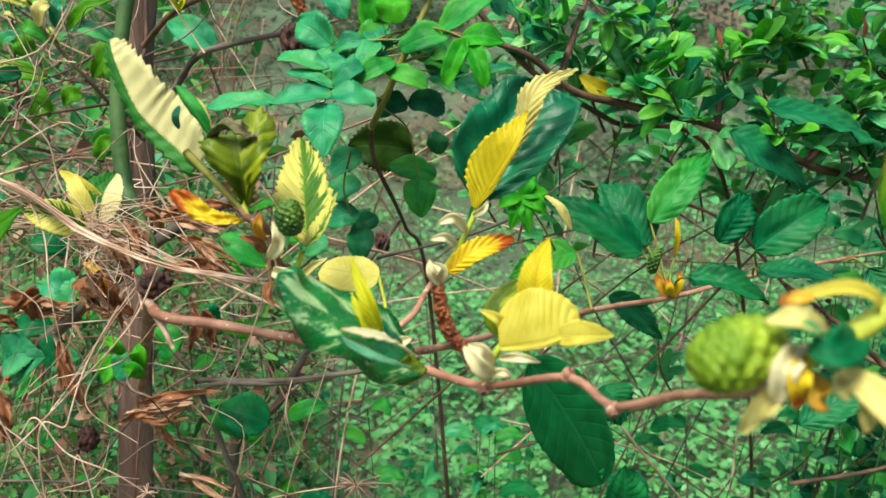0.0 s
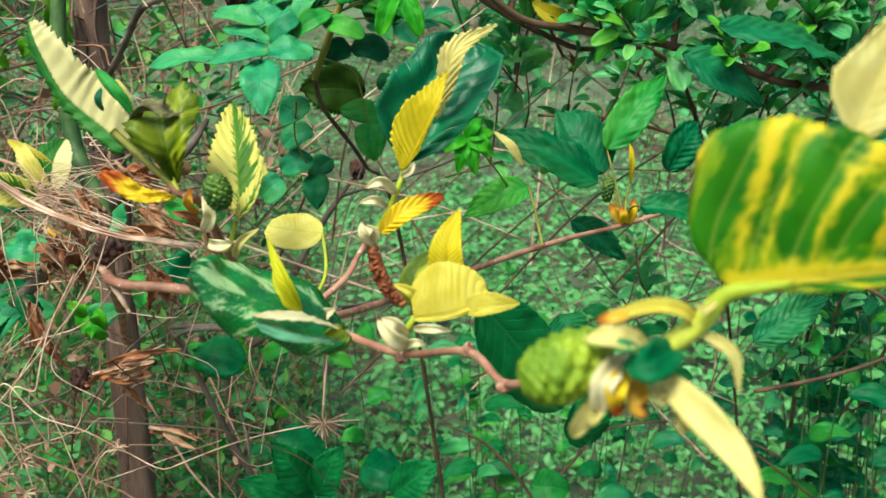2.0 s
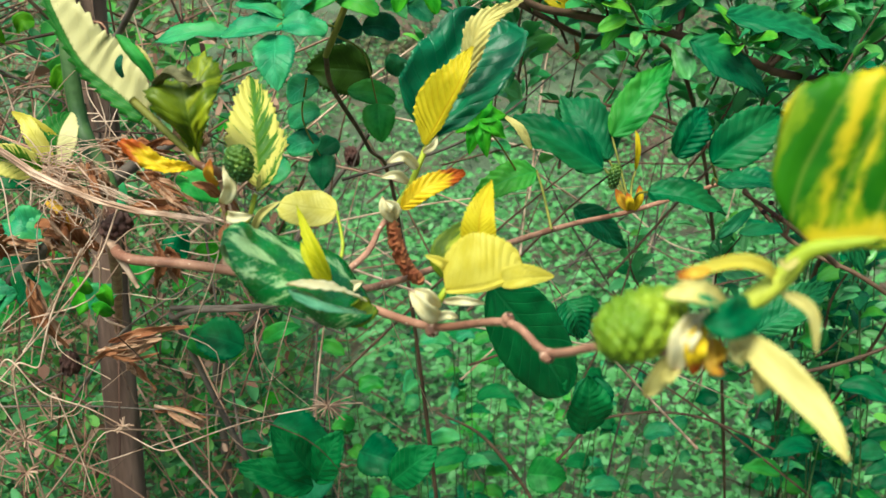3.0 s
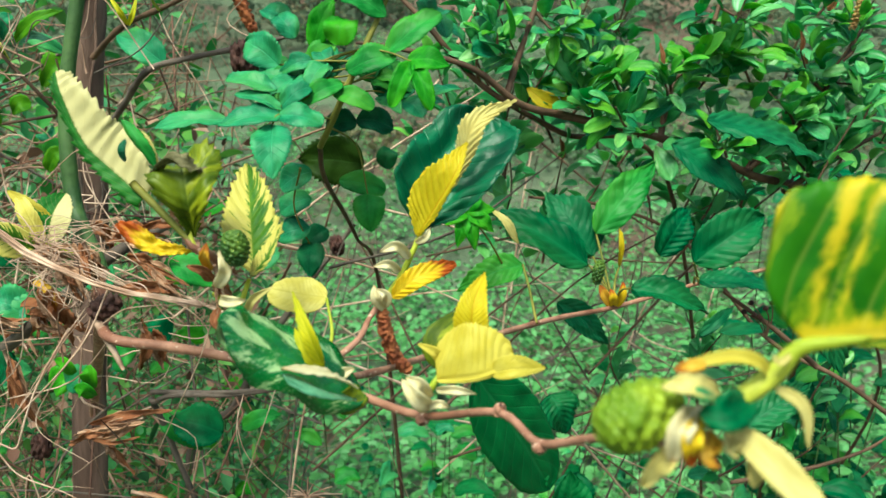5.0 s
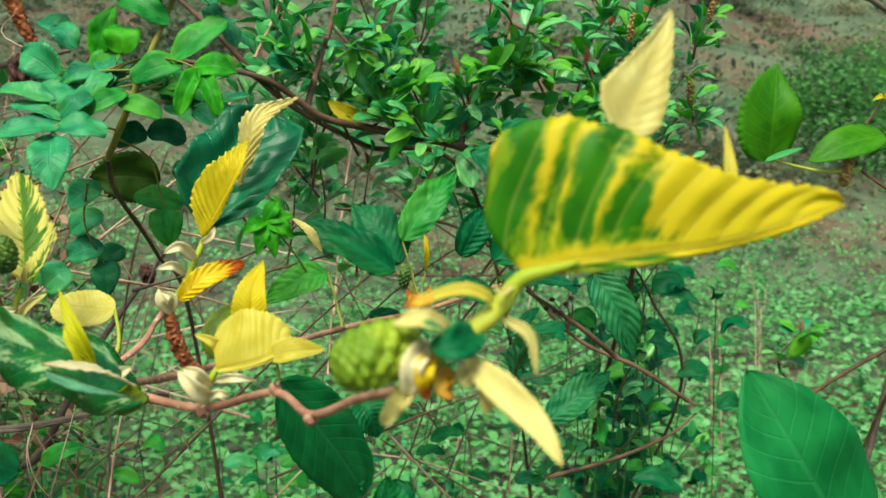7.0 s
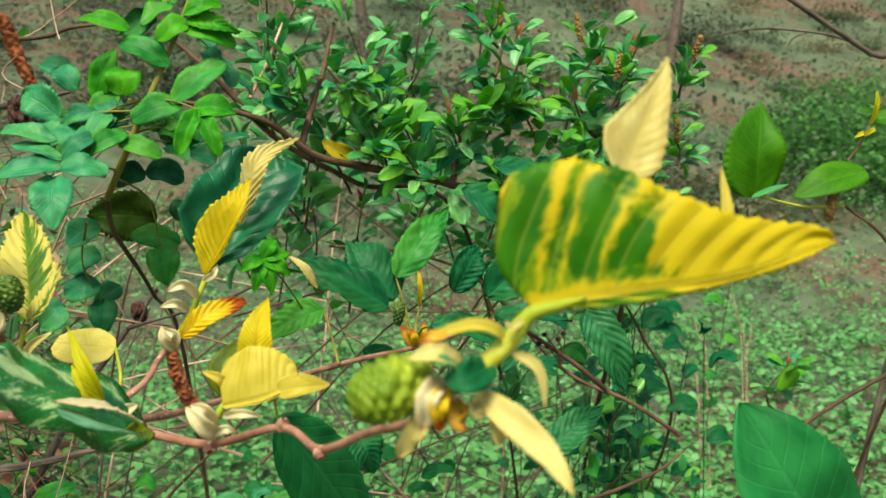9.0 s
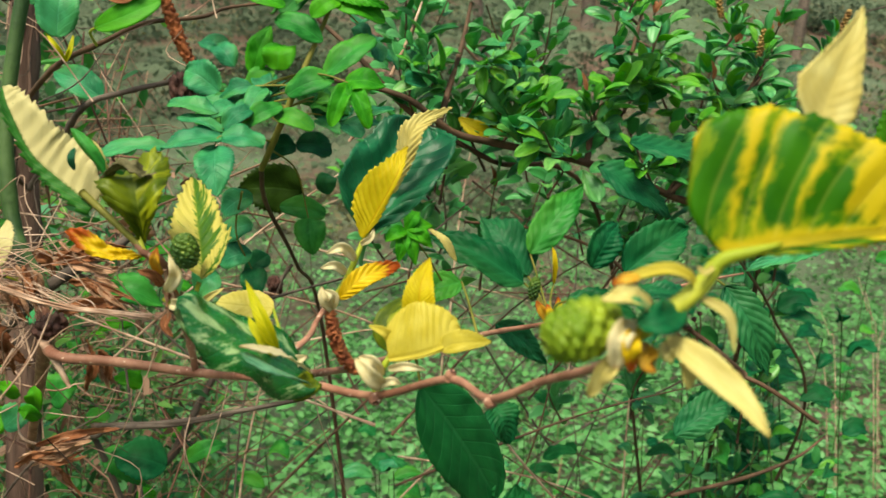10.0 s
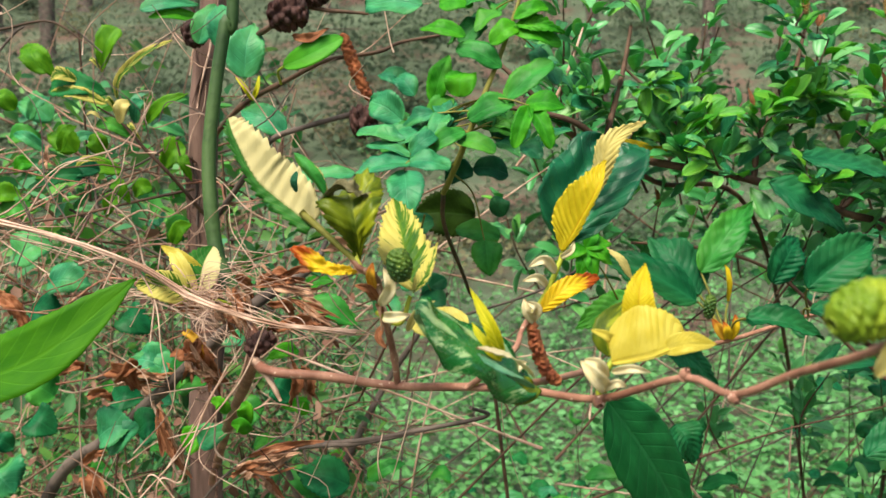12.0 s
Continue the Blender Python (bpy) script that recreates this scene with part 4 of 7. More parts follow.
leaf(side_twig, [(0.0336, 0.337, 0.9951), (0.0373, 0.331, 1.0101), (0.0429, 0.329, 1.0245), (0.06, 0.338, 1.0336)], 0.012, CREAM, label="cream curled leaf margin", facing=(-0.3, -0.95, 0.2), fold=14, pleat=0.0006, teeth=0.09, nteeth=18,
     outline=(((0, 0.05), (0.3, 0.55), (0.6, 0.95), (0.8, 0.55), (1, 0.02)), ((0, 0.05), (0.3, 0.75), (0.55, 1.0), (0.8, 0.50), (1, 0.02))))
leaf(side_twig, [(0.0084, 0.324, 0.9493), (0.019, 0.32, 0.9591), (0.0356, 0.33, 0.9635)], 0.0098, SINGED, label="small yellow pleated leaf with a singed tip", facing=(0.1, -0.85, 0.5), fold=14, pleat=0.0007, veins=10, teeth=0.06, nteeth=16, shape="oval")
for pts, w in (([(0.0158, 0.325, 0.9663), (0.0101, 0.319, 0.9725), (0.0031, 0.319, 0.9697)], 0.0055), ([(0.0116, 0.325, 0.9604), (0.0069, 0.32, 0.9646), (0.0003, 0.32, 0.9633)], 0.0048),
               ([(0.006, 0.326, 0.9438), (0.0019, 0.32, 0.9496), (0.0008, 0.321, 0.9554)], 0.0055), ([(0.0045, 0.326, 0.9445), (0.0062, 0.319, 0.9511), (0.0019, 0.319, 0.9541)], 0.0055),
               ([(0.018, 0.326, 0.9729), (0.0222, 0.322, 0.9761), (0.024, 0.322, 0.9804)], 0.0035)):
    leaf(side_twig, pts, w, PALE, name="bract", label="cream bud scale", fold=32, teeth=0, nu=14, nv=6, wave=0.06)

# yellow cup-shaped leaf group on the arm
tuft = part("shoot", tube([(0.0214, 0.239, 0.9284), (0.0225, 0.239, 0.9346), (0.025, 0.238, 0.9399), (0.0287, 0.24, 0.9448)], [0.0014, 0.0013, 0.0012, 0.0009], 10, 16, 0.1, 3), PETIOLE, alder, "short yellow-green shoot")
leaf(tuft, [(0.0261, 0.237, 0.9418), (0.039, 0.229, 0.9461), (0.0519, 0.232, 0.95)], 0.036, LEMON, label="rounded yellow pleated leaf", facing=(0, -0.92, 0.25), fold=6, left=0.97, right=0.10, shape="cup", pleat=0.00032, veins=13, teeth=0.02, nteeth=22, curl=-0.10)
leaf(tuft, [(0.0431, 0.23, 0.9467), (0.0505, 0.226, 0.9495), (0.061, 0.23, 0.9485)], 0.0090, LEMON, label="pale yellow pointed leaf", facing=(0, -0.9, 0.35), fold=6, shape="ovate", left=1.0, right=0.7, teeth=0.04, pleat=0.0001)
leaf(tuft, [(0.0374, 0.245, 0.9538), (0.0379, 0.246, 0.9653), (0.0423, 0.256, 0.9749)], 0.0125, YELLOW, label="pointed yellow leaf", facing=(-0.2, -1, 0.1), fold=18, shape="spear", pleat=0.00018, teeth=0.04)
leaf(tuft, [(0.0266, 0.247, 0.942), (0.026, 0.249, 0.9525), (0.0347, 0.258, 0.9614)], 0.0095, OLIVE, label="olive leaf with a brown tip", facing=(-0.4, -1, 0.1), fold=18, shape="lance", teeth=0.04)
leaf(tuft, [(0.0284, 0.243, 0.9433), (0.0255, 0.238, 0.9506), (0.0191, 0.24, 0.9533)], 0.0040, LEMON, name="bract", fold=20, teeth=0, nu=14, nv=6)
for pts, w in (([(0.0244, 0.236, 0.9323), (0.0194, 0.229, 0.938), (0.0142, 0.231, 0.9439)], 0.0065), ([(0.0237, 0.236, 0.9357), (0.0205, 0.23, 0.9425), (0.0156, 0.232, 0.944)], 0.0048),
               ([(0.0256, 0.236, 0.9386), (0.0319, 0.23, 0.9407), (0.039, 0.232, 0.9387)], 0.0036), ([(0.0214, 0.237, 0.9319), (0.0265, 0.231, 0.9355), (0.0302, 0.232, 0.9339)], 0.0036)):
    leaf(tuft, pts, w, PALE, name="bract", label="cream stipule", fold=28, teeth=0, nu=14, nv=6, wave=0.05)

# end of the arm, close to the eye
tip_shoot = part("shoot", tube([(0.0713, 0.12, 0.9708), (0.0765, 0.115, 0.9754), (0.0828, 0.113, 0.9805), (0.0876, 0.1125, 0.9849), (0.0914, 0.1115, 0.9902), (0.0967, 0.108, 0.9925), (0.1013, 0.104, 0.9945)], [0.0016, 0.0020, 0.0021, 0.0020, 0.0017, 0.0012, 0.0004], 12, 28, 0.06, 2), PETIOLE, alder, "thick yellow-green shoot tip")
leaf(tip_shoot, [(0.0921, 0.111, 0.9917), (0.1104, 0.105, 0.995), (0.1339, 0.103, 0.9984), (0.1625, 0.109, 1.0047)], 0.0597, STREAKED, label="large half-folded green leaf streaked and edged with yellow", facing=(-0.03, -0.99, 0.10), fold=3, pleat=0.0006, sweep=0.0061, teeth=0.014, nteeth=24, curl=-0.05, wave=0.015, nu=90, nv=24,
     outline=(((0, 0.62), (0.02, 0.86), (0.06, 0.97), (0.14, 1.0), (0.22, 1.0), (0.37, 0.89), (0.48, 0.71), (0.7, 0.43), (0.92, 0.19), (0.98, 0.11), (1, 0.03)), ((0, 0.03), (0.3, 0.07), (0.8, 0.06), (1, 0.02))))
leaf(tip_shoot, [(0.1164, 0.12, 1.0185), (0.1227, 0.124, 1.0313), (0.1313, 0.13, 1.0469)], 0.0206, CREAM, label="cream pointed leaf", facing=(0.1, -1, 0.1), fold=10, teeth=0.02, pleat=0.00015,
     outline=(((0, 0.3), (0.12, 0.8), (0.28, 0.98), (0.45, 0.72), (0.7, 0.36), (0.9, 0.10), (1, 0.02)), ((0, 0.3), (0.2, 0.7), (0.45, 0.66), (0.7, 0.45), (0.9, 0.2), (1, 0.02))))
leaf(tip_shoot, [(0.141, 0.118, 1.009), (0.1421, 0.121, 1.0141), (0.1436, 0.126, 1.0214)], 0.0035, LEMON, label="narrow yellow leaf tip", facing=(0.1, -1, 0.1), fold=14, shape="spear", teeth=0.03)
part("cone", scaly_body([(0.0705, 0.121, 0.9768), (0.0613, 0.113, 0.9756), (0.0533, 0.111, 0.9726)], 0.0055, 0.0018, 12, 9, 2, 0.0, 0.55), LIME_CONE, tip_shoot, "plump lime-green unripe cone")
leaf(tip_shoot, [(0.0868, 0.1125, 0.9835), (0.0836, 0.1105, 0.9873), (0.0776, 0.11, 0.9887), (0.0679, 0.112, 0.9856)], 0.0032, LEMON, label="narrow curled pale yellow leaf", facing=(0.1, -0.8, 0.6), fold=25, shape="oval", teeth=0.02)
leaf(tip_shoot, [(0.0733, 0.11, 0.9872), (0.0702, 0.1095, 0.9869), (0.0674, 0.111, 0.9857)], 0.0026, ORANGE, label="orange withered leaf tip", facing=(0.1, -0.8, 0.6), fold=20, shape="oval", teeth=0.02, nu=14, nv=6)
leaf(tip_shoot, [(0.0784, 0.113, 0.9788), (0.0711, 0.108, 0.9838), (0.0649, 0.11, 0.9825)], 0.0056, CREAM, name="bract", label="white bract", facing=(0, -0.7, 0.7), fold=10, teeth=0, crinkle=0.1)
leaf(tip_shoot, [(0.0752, 0.109, 0.9809), (0.0713, 0.1065, 0.9826), (0.0682, 0.1085, 0.9822)], 0.0026, TEAL, name="bract", label="grey-green bract centre", facing=(0, -0.7, 0.7), fold=10, teeth=0, nu=14, nv=6)
leaf(tip_shoot, [(0.0831, 0.112, 0.9798), (0.0768, 0.107, 0.9786), (0.0718, 0.108, 0.9779)], 0.0078, DARK, label="small dark green leaf", facing=(0.1, -0.9, 0.45), fold=16, shape="ovate", crinkle=0.10, wave=0.08)
leaf(tip_shoot, [(0.0803, 0.113, 0.9738), (0.0858, 0.105, 0.9693), (0.0913, 0.099, 0.9638), (0.0943, 0.092, 0.9576)], 0.0066, CREAM, label="hanging cream leaf", facing=(-0.3, -0.7, 0.5), fold=16, shape="ovate", teeth=0.05, wave=0.08)
leaf(tip_shoot, [(0.0877, 0.1125, 0.9822), (0.0932, 0.111, 0.9786), (0.095, 0.111, 0.9701)], 0.0026, CREAM, name="bract", label="narrow hanging cream bract", facing=(0, -1, 0.2), fold=15, teeth=0)
for pts, w, m in (([(0.0736, 0.116, 0.9722), (0.0669, 0.111, 0.9676), (0.0634, 0.113, 0.9609)], 0.0048, CREAM), ([(0.0742, 0.116, 0.9769), (0.0685, 0.108, 0.9748), (0.0682, 0.11, 0.9678)], 0.0052, PALE),
                  ([(0.0748, 0.116, 0.9753), (0.0706, 0.107, 0.9732), (0.0716, 0.109, 0.9673)], 0.0042, SINGED), ([(0.0767, 0.116, 0.9721), (0.0755, 0.11, 0.9692), (0.0767, 0.111, 0.9683)], 0.0050, ORANGE),
                  ([(0.0821, 0.115, 0.9733), (0.0833, 0.108, 0.9699), (0.0839, 0.108, 0.9632)], 0.0042, CREAM), ([(0.0732, 0.117, 0.9733), (0.0669, 0.111, 0.9748), (0.0641, 0.112, 0.9717)], 0.0036, SINGED),
                  ([(0.0922, 0.113, 0.9906), (0.0871, 0.109, 0.9882), (0.0853, 0.109, 0.9895)], 0.0014, CREAM), ([(0.0803, 0.115, 0.9721), (0.0792, 0.109, 0.9711), (0.0805, 0.109, 0.9696)], 0.0034, CREAM)):
    leaf(tip_shoot, pts, w, m, name="bract", facing=(-0.2, -1, 0.3), fold=26, teeth=0.03, nu=20, nv=8, wave=0.16, crinkle=0.14, shape="oval")

# ---------------------------------------------------------------- long back twig of the alder with dark leaves
back = part("twig", tube([(-0.01, 0.29, 0.924), (0.0062, 0.33, 0.9157), (0.025, 0.37, 0.91), (0.0729, 0.44, 0.9051), (0.111, 0.49, 0.901), (0.1511, 0.53, 0.8982), (0.2156, 0.56, 0.909), (0.2758, 0.58, 0.9174), (0.327, 0.62, 0.9178)],
                         [0.0016, 0.0016, 0.0017, 0.0017, 0.0016, 0.0016, 0.0014, 0.0012, 0.0008], 10, 60, 0.15, 11), TWIG, alder, "long reddish brown twig")


def back_leaf(a, b, w, m=DARK, label="dark green toothed leaf", stalk_from=None, **kw):
    mid = Vector(a).lerp(Vector(b), 0.5) + Vector((0, -0.006, 0.004))
    kw.setdefault("fold", 12)
    kw.setdefault("pleat", 0.0007)
    kw.setdefault("crinkle", 0.10)
    kw.setdefault("wave", 0.06)
    kw.setdefault("teeth", 0.045)
    kw.setdefault("shape", "pointed")
    kw.setdefault("nteeth", 13)
    kw.setdefault("nu", 44)
    if stalk_from:
        stalk(back, [stalk_from, Vector(stalk_from).lerp(Vector(a), 0.5) + Vector((0, 0.004, 0.003)), a], 0.0009, 0.0007, GREEN_CANE)
    return leaf(back, [a, mid, b], w, m, label=label, **kw)


NODE = (0.1498, 0.53, 0.9001)
back_leaf((0.1355, 0.55, 0.9226), (0.0686, 0.56, 0.9561), 0.030, DARK, stalk_from=NODE, facing=(0.1, -0.8, 0.6))
back_leaf((0.1432, 0.575, 0.924), (0.1121, 0.6, 0.9657), 0.036, DEEP, stalk_from=NODE, facing=(0.2, -0.9, 0.3))
back_leaf((0.1447, 0.575, 0.9401), (0.1893, 0.6, 0.9893), 0.027, MID, stalk_from=NODE, facing=(-0.3, -0.9, 0.2), label="mid-green pointed leaf")
back_leaf((0.1571, 0.552, 0.9206), (0.1565, 0.556, 0.9476), 0.0045, YELLOW, stalk_from=NODE, label="narrow yellow leaf bud", shape="lance", fold=35, nu=16)
back_leaf((0.1536, 0.5, 0.9174), (0.2036, 0.5, 0.9024), 0.024, DARK, stalk_from=NODE, facing=(0, -0.6, 0.8), fold=24, label="glossy dark green leaf")
back_leaf((0.1889, 0.49, 0.9365), (0.234, 0.5, 0.9652), 0.032, DARK, stalk_from=(0.2156, 0.56, 0.909), facing=(0.1, -0.8, 0.5), fold=22, wave=0.06, label="crinkled glossy green leaf")
back_leaf((0.2059, 0.53, 0.9171), (0.2709, 0.55, 0.9075), 0.020, DEEP, stalk_from=(0.2118, 0.56, 0.9078), facing=(0, -0.5, 0.85))
back_leaf((0.1938, 0.575, 1.0037), (0.2534, 0.585, 0.9654), 0.030, DEEP, facing=(0.3, -0.8, 0.5), fold=6)
back_leaf((0.2153, 0.57, 1.0206), (0.3127, 0.6, 0.9935), 0.030, DEEP, facing=(0.1, -0.6, 0.8), pleat=0.0009, veins=12, nu=72, label="dark bluish green pleated leaf")
back_leaf((0.0849, 0.5, 0.9312), (0.0444, 0.5, 0.9132), 0.021, MID, facing=(0, -0.8, 0.6), label="mid-green leaf", stalk_from=(0.0897, 0.46, 0.9041))
back_leaf((0.0819, 0.5, 0.9439), (0.0635, 0.505, 0.9653), 0.0065, CREAM, facing=(0.5, -0.8, 0.2), label="narrow cream leaf edge", shape="lance", nu=20)
back_leaf((0.124, 0.6, 0.8839), (0.1677, 0.62, 0.8471), 0.022, DEEP, facing=(0.2, -0.9, 0.3))
back_leaf((0.2313, 0.6, 0.86), (0.2629, 0.62, 0.8787), 0.010, DEEP, facing=(0, -0.9, 0.3), nu=18)
back_leaf((0.2458, 0.6, 0.8637), (0.2976, 0.62, 0.8602), 0.011, DEEP, facing=(0, -0.7, 0.7), nu=18)
back_leaf((0.0518, 0.42, 0.8855), (0.1025, 0.46, 0.8016), 0.044, NEAR, facing=(-0.15, -0.75, 0.65), fold=10, curl=-0.12, shape="oval", crinkle=0.04, wave=0.02, teeth=0.02, pleat=0.0003, label="large drooping green leaf", stalk_from=(0.0477, 0.41, 0.9053))
back_leaf((0.1014, 0.47, 0.8577), (0.1111, 0.47, 0.8328), 0.024, DARK, facing=(0.1, -0.9, 0.5))
back_leaf((0.229, 0.5, 0.8249), (0.282, 0.52, 0.8513), 0.024, DEEP, facing=(-0.2, -0.8, 0.5), pleat=0.0012, label="bluish green ribbed leaf")
back_leaf((0.2522, 0.48, 0.9291), (0.2786, 0.47, 0.8721), 0.026, DEEP, facing=(-0.2, -0.9, 0.3), pleat=0.0013, veins=12, label="bluish green ribbed leaf hanging down", stalk_from=(0.2474, 0.5, 0.9294))
back_leaf((0.3305, 0.5, 0.9535), (0.2691, 0.49, 0.937), 0.018, TEAL, facing=(0, -0.7, 0.7), label="bluish green leaf")
back_leaf((0.1673, 0.49, 0.9405), (0.1867, 0.5, 0.9684), 0.022, DARK, facing=(0.2, -0.9, 0.3), label="crinkled glossy green leaf")
part("cone", scaly_body([(0.1375, 0.53, 0.9132), (0.1382, 0.528, 0.9223), (0.1404, 0.53, 0.9295)], 0.0036, 0.0011, 11, 7, 5), GREEN_CONE, back, "small green unripe cone")
for pts, w, m in (([(0.1499, 0.53, 0.8982), (0.1426, 0.524, 0.9071), (0.1388, 0.525, 0.9143)], 0.008, ORANGE), ([(0.1511, 0.53, 0.8982), (0.1536, 0.524, 0.9084), (0.1541, 0.525, 0.9165)], 0.007, SINGED),
                  ([(0.1496, 0.53, 0.8982), (0.1475, 0.522, 0.9057), (0.1458, 0.523, 0.9122)], 0.007, SINGED)):
    leaf(back, pts, w, m, name="bract", fold=28, teeth=0, nu=14, nv=6)

# leaves near the eye at the edges of the view, on their own twigs
edge_twig = part("twig", tube([(-0.235, 0.69, 0.45), (-0.36, 0.50, 0.72), (-0.376, 0.42, 0.8709), (-0.3356, 0.405, 0.8949), (-0.3162, 0.4, 0.905)], [0.003, 0.0026, 0.002, 0.0016, 0.001], 8, 24, 0.1, 4), TWIG, alder)
leaf(edge_twig, [(-0.3195, 0.4, 0.9029), (-0.2519, 0.385, 0.9234), (-0.198, 0.39, 0.9639)], 0.040, GRASSY, label="bright green leaf with a light mid vein", facing=(0.25, -0.85, 0.45), fold=10, teeth=0.02, shape="pointed", right=0.85)
edge_twig = part("twig", tube([(0.46, 0.70, 0.0), (0.42, 0.50, 0.50), (0.3343, 0.29, 0.7908), (0.2969, 0.272, 0.8332)], [0.0014, 0.0013, 0.0012, 0.0010], 8, 20, 0.1, 5), CANE, alder)
leaf(edge_twig, [(0.2959, 0.27, 0.8337), (0.2602, 0.262, 0.8832), (0.2412, 0.275, 0.9197)], 0.056, NEAR, label="broad green leaf", facing=(-0.1, -0.9, 0.4), fold=8, teeth=0.015, shape="ovate", crinkle=0.06)
edge_twig = part("twig", tube([(0.56, 0.75, 0.0), (0.56, 0.66, 0.60), (0.5383, 0.52, 0.901), (0.4945, 0.5, 0.9631), (0.4567, 0.5, 0.9917)], [0.0016, 0.0015, 0.0014, 0.0013, 0.0010], 8, 24, 0.1, 6), CANE, alder)
leaf(edge_twig, [(0.3862, 0.5, 0.9982), (0.3826, 0.492, 1.0309), (0.3881, 0.5, 1.0634)], 0.058, GRASSY, label="broad bright green toothed leaf", facing=(-0.1, -1, 0.15), fold=14, left=1.0, right=0.62, teeth=0.03, nteeth=18, nu=54, shape="pointed", wave=0.03)
leaf(edge_twig, [(0.4735, 0.5, 1.0163), (0.4389, 0.495, 1.0093), (0.4157, 0.5, 0.998)], 0.026, GRASSY, label="bright green leaf", facing=(0, -0.7, 0.6), fold=10, teeth=0.02)
stalk(edge_twig, [(0.4567, 0.5, 0.9917), (0.4256, 0.5, 0.9912), (0.3871, 0.5, 0.999)], 0.0012, 0.0009)
part("catkin", scaly_body([(0.4482, 0.5, 1.0045), (0.4471, 0.5, 0.9965), (0.4447, 0.5, 0.9885), (0.4473, 0.505, 0.9801)], 0.0022, 0.0012, 24, 6, 21, 0.8, 0.9), SHOOT_TIP, edge_twig, "small dry brown catkin")
leaf(edge_twig, [(0.3765, 0.49, 0.9985), (0.3901, 0.488, 1.0038), (0.4048, 0.49, 1.0075)], 0.0056, TEAL, label="narrow pale green leaf", facing=(0, -0.5, 0.85), fold=10, teeth=0.02)
bud_twig = part("twig", tube([(0.4729, 0.52, 1.0234), (0.481, 0.52, 1.0329), (0.4863, 0.52, 1.0428), (0.5022, 0.53, 1.0571), (0.5248, 0.54, 1.0814)], [0.0009, 0.0009, 0.0008, 0.0007], 6, 24, 0.3, 17), CANE, alder, "thin twig with opening buds")
for a, b, w, m in (((0.4864, 0.52, 1.042), (0.4741, 0.515, 1.0402), 0.0044, LIME), ((0.4864, 0.52, 1.042), (0.4919, 0.515, 1.0452), 0.004, LIME), ((0.4947, 0.525, 1.0497), (0.4953, 0.52, 1.0751), 0.0059, LIME), ((0.5022, 0.53, 1.0571), (0.4808, 0.52, 1.0601), 0.0051, GRASSY), ((0.5008, 0.53, 1.055), (0.5199, 0.52, 1.0484), 0.0168, GRASSY)):
    leaf(bud_twig, [a, Vector(a).lerp(Vector(b), 0.5) + Vector((0, -0.003, 0.002)), b], w, m, name="bud_leaf", facing=(0.1, -0.85, 0.5), fold=20, nu=24, teeth=0.05)

# a shoot that leans in above the bank, and bare twigs under the large leaf
lean_twig = part("twig", tube([(0.56, 0.75, 0.0), (0.70, 0.80, 0.6), (0.7317, 0.72, 1.0757), (0.6284, 0.7, 1.1254), (0.5729, 0.69, 1.1497), (0.5275, 0.68, 1.1689), (0.4788, 0.68, 1.1947)], [0.004, 0.0036, 0.003, 0.0026, 0.0024, 0.0022, 0.0016], 8, 44, 0.1, 7), GREY, alder, "grey-brown leaning twig")
part("twig", tube([(0.6078, 0.7, 1.1365), (0.6026, 0.74, 1.1494), (0.5786, 0.78, 1.1589), (0.5556, 0.8, 1.16), (0.5369, 0.82, 1.1565)], [0.0014, 0.0014, 0.0013, 0.0011, 0.0007], 6, 26, 0.2, 8), GREY, alder)
part("twig", tube([(0.5972, 0.755, 1.1525), (0.585, 0.76, 1.1473), (0.581, 0.765, 1.1378)], [0.0010, 0.0009, 0.0005], 6, 10, 0.2, 9), GREY, alder)
berry_twig = part("twig", tube([(0.3042, 0.56, 0.8502), (0.2729, 0.55, 0.8755), (0.2553, 0.55, 0.8881), (0.2294, 0.55, 0.9058)], [0.0022, 0.0020, 0.0018, 0.0012], 8, 20, 0.15, 10), CANE, alder, "dark twig with small berries")
BERRIES = ((0.2432, 0.545, 0.8929), (0.2501, 0.545, 0.8909), (0.2548, 0.545, 0.8887), (0.2474, 0.545, 0.8993), (0.2578, 0.545, 0.8956), (0.262, 0.545, 0.8995))
for i in range(6):
    e = Vector((0.262, 0.55, 0.8739))
    p = Vector(BERRIES[i])
    part("stalk", tube([e, e.lerp(p, 0.5) + Vector((0.002, 0, 0.002)), p], [0.0005, 0.0004], 5, 8, 0.1, i), CANE, berry_twig)
    part("berry", scaly_body([p - Vector((0, 0, 0.0017)), p, p + Vector((0, 0, 0.0017))], 0.0018, 0.0006, 5, 6, i, 0.0, 0.2), OLD_CONE, berry_twig, "small dark berry")

# ---------------------------------------------------------------- upper-left branches of the alder
upper = part("branch", tube([(-0.2274, 0.65, 0.9864), (-0.1894, 0.6, 1.0194), (-0.1606, 0.56, 1.0435), (-0.1288, 0.54, 1.052), (-0.0891, 0.535, 1.0607), (-0.0661, 0.54, 1.0672)], [0.0024, 0.0023, 0.0021, 0.0019, 0.0017, 0.0012], 10, 34, 0.2, 12), GREY, alder, "grey-brown branch with an old cone")
part("cone", scaly_body([(-0.0996, 0.53, 1.0516), (-0.0911, 0.53, 1.0528), (-0.0813, 0.532, 1.0541)], 0.0082, 0.0030, 8, 8, 7, 0.3, 0.7), OLD_CONE, upper, "old dark brown cone")
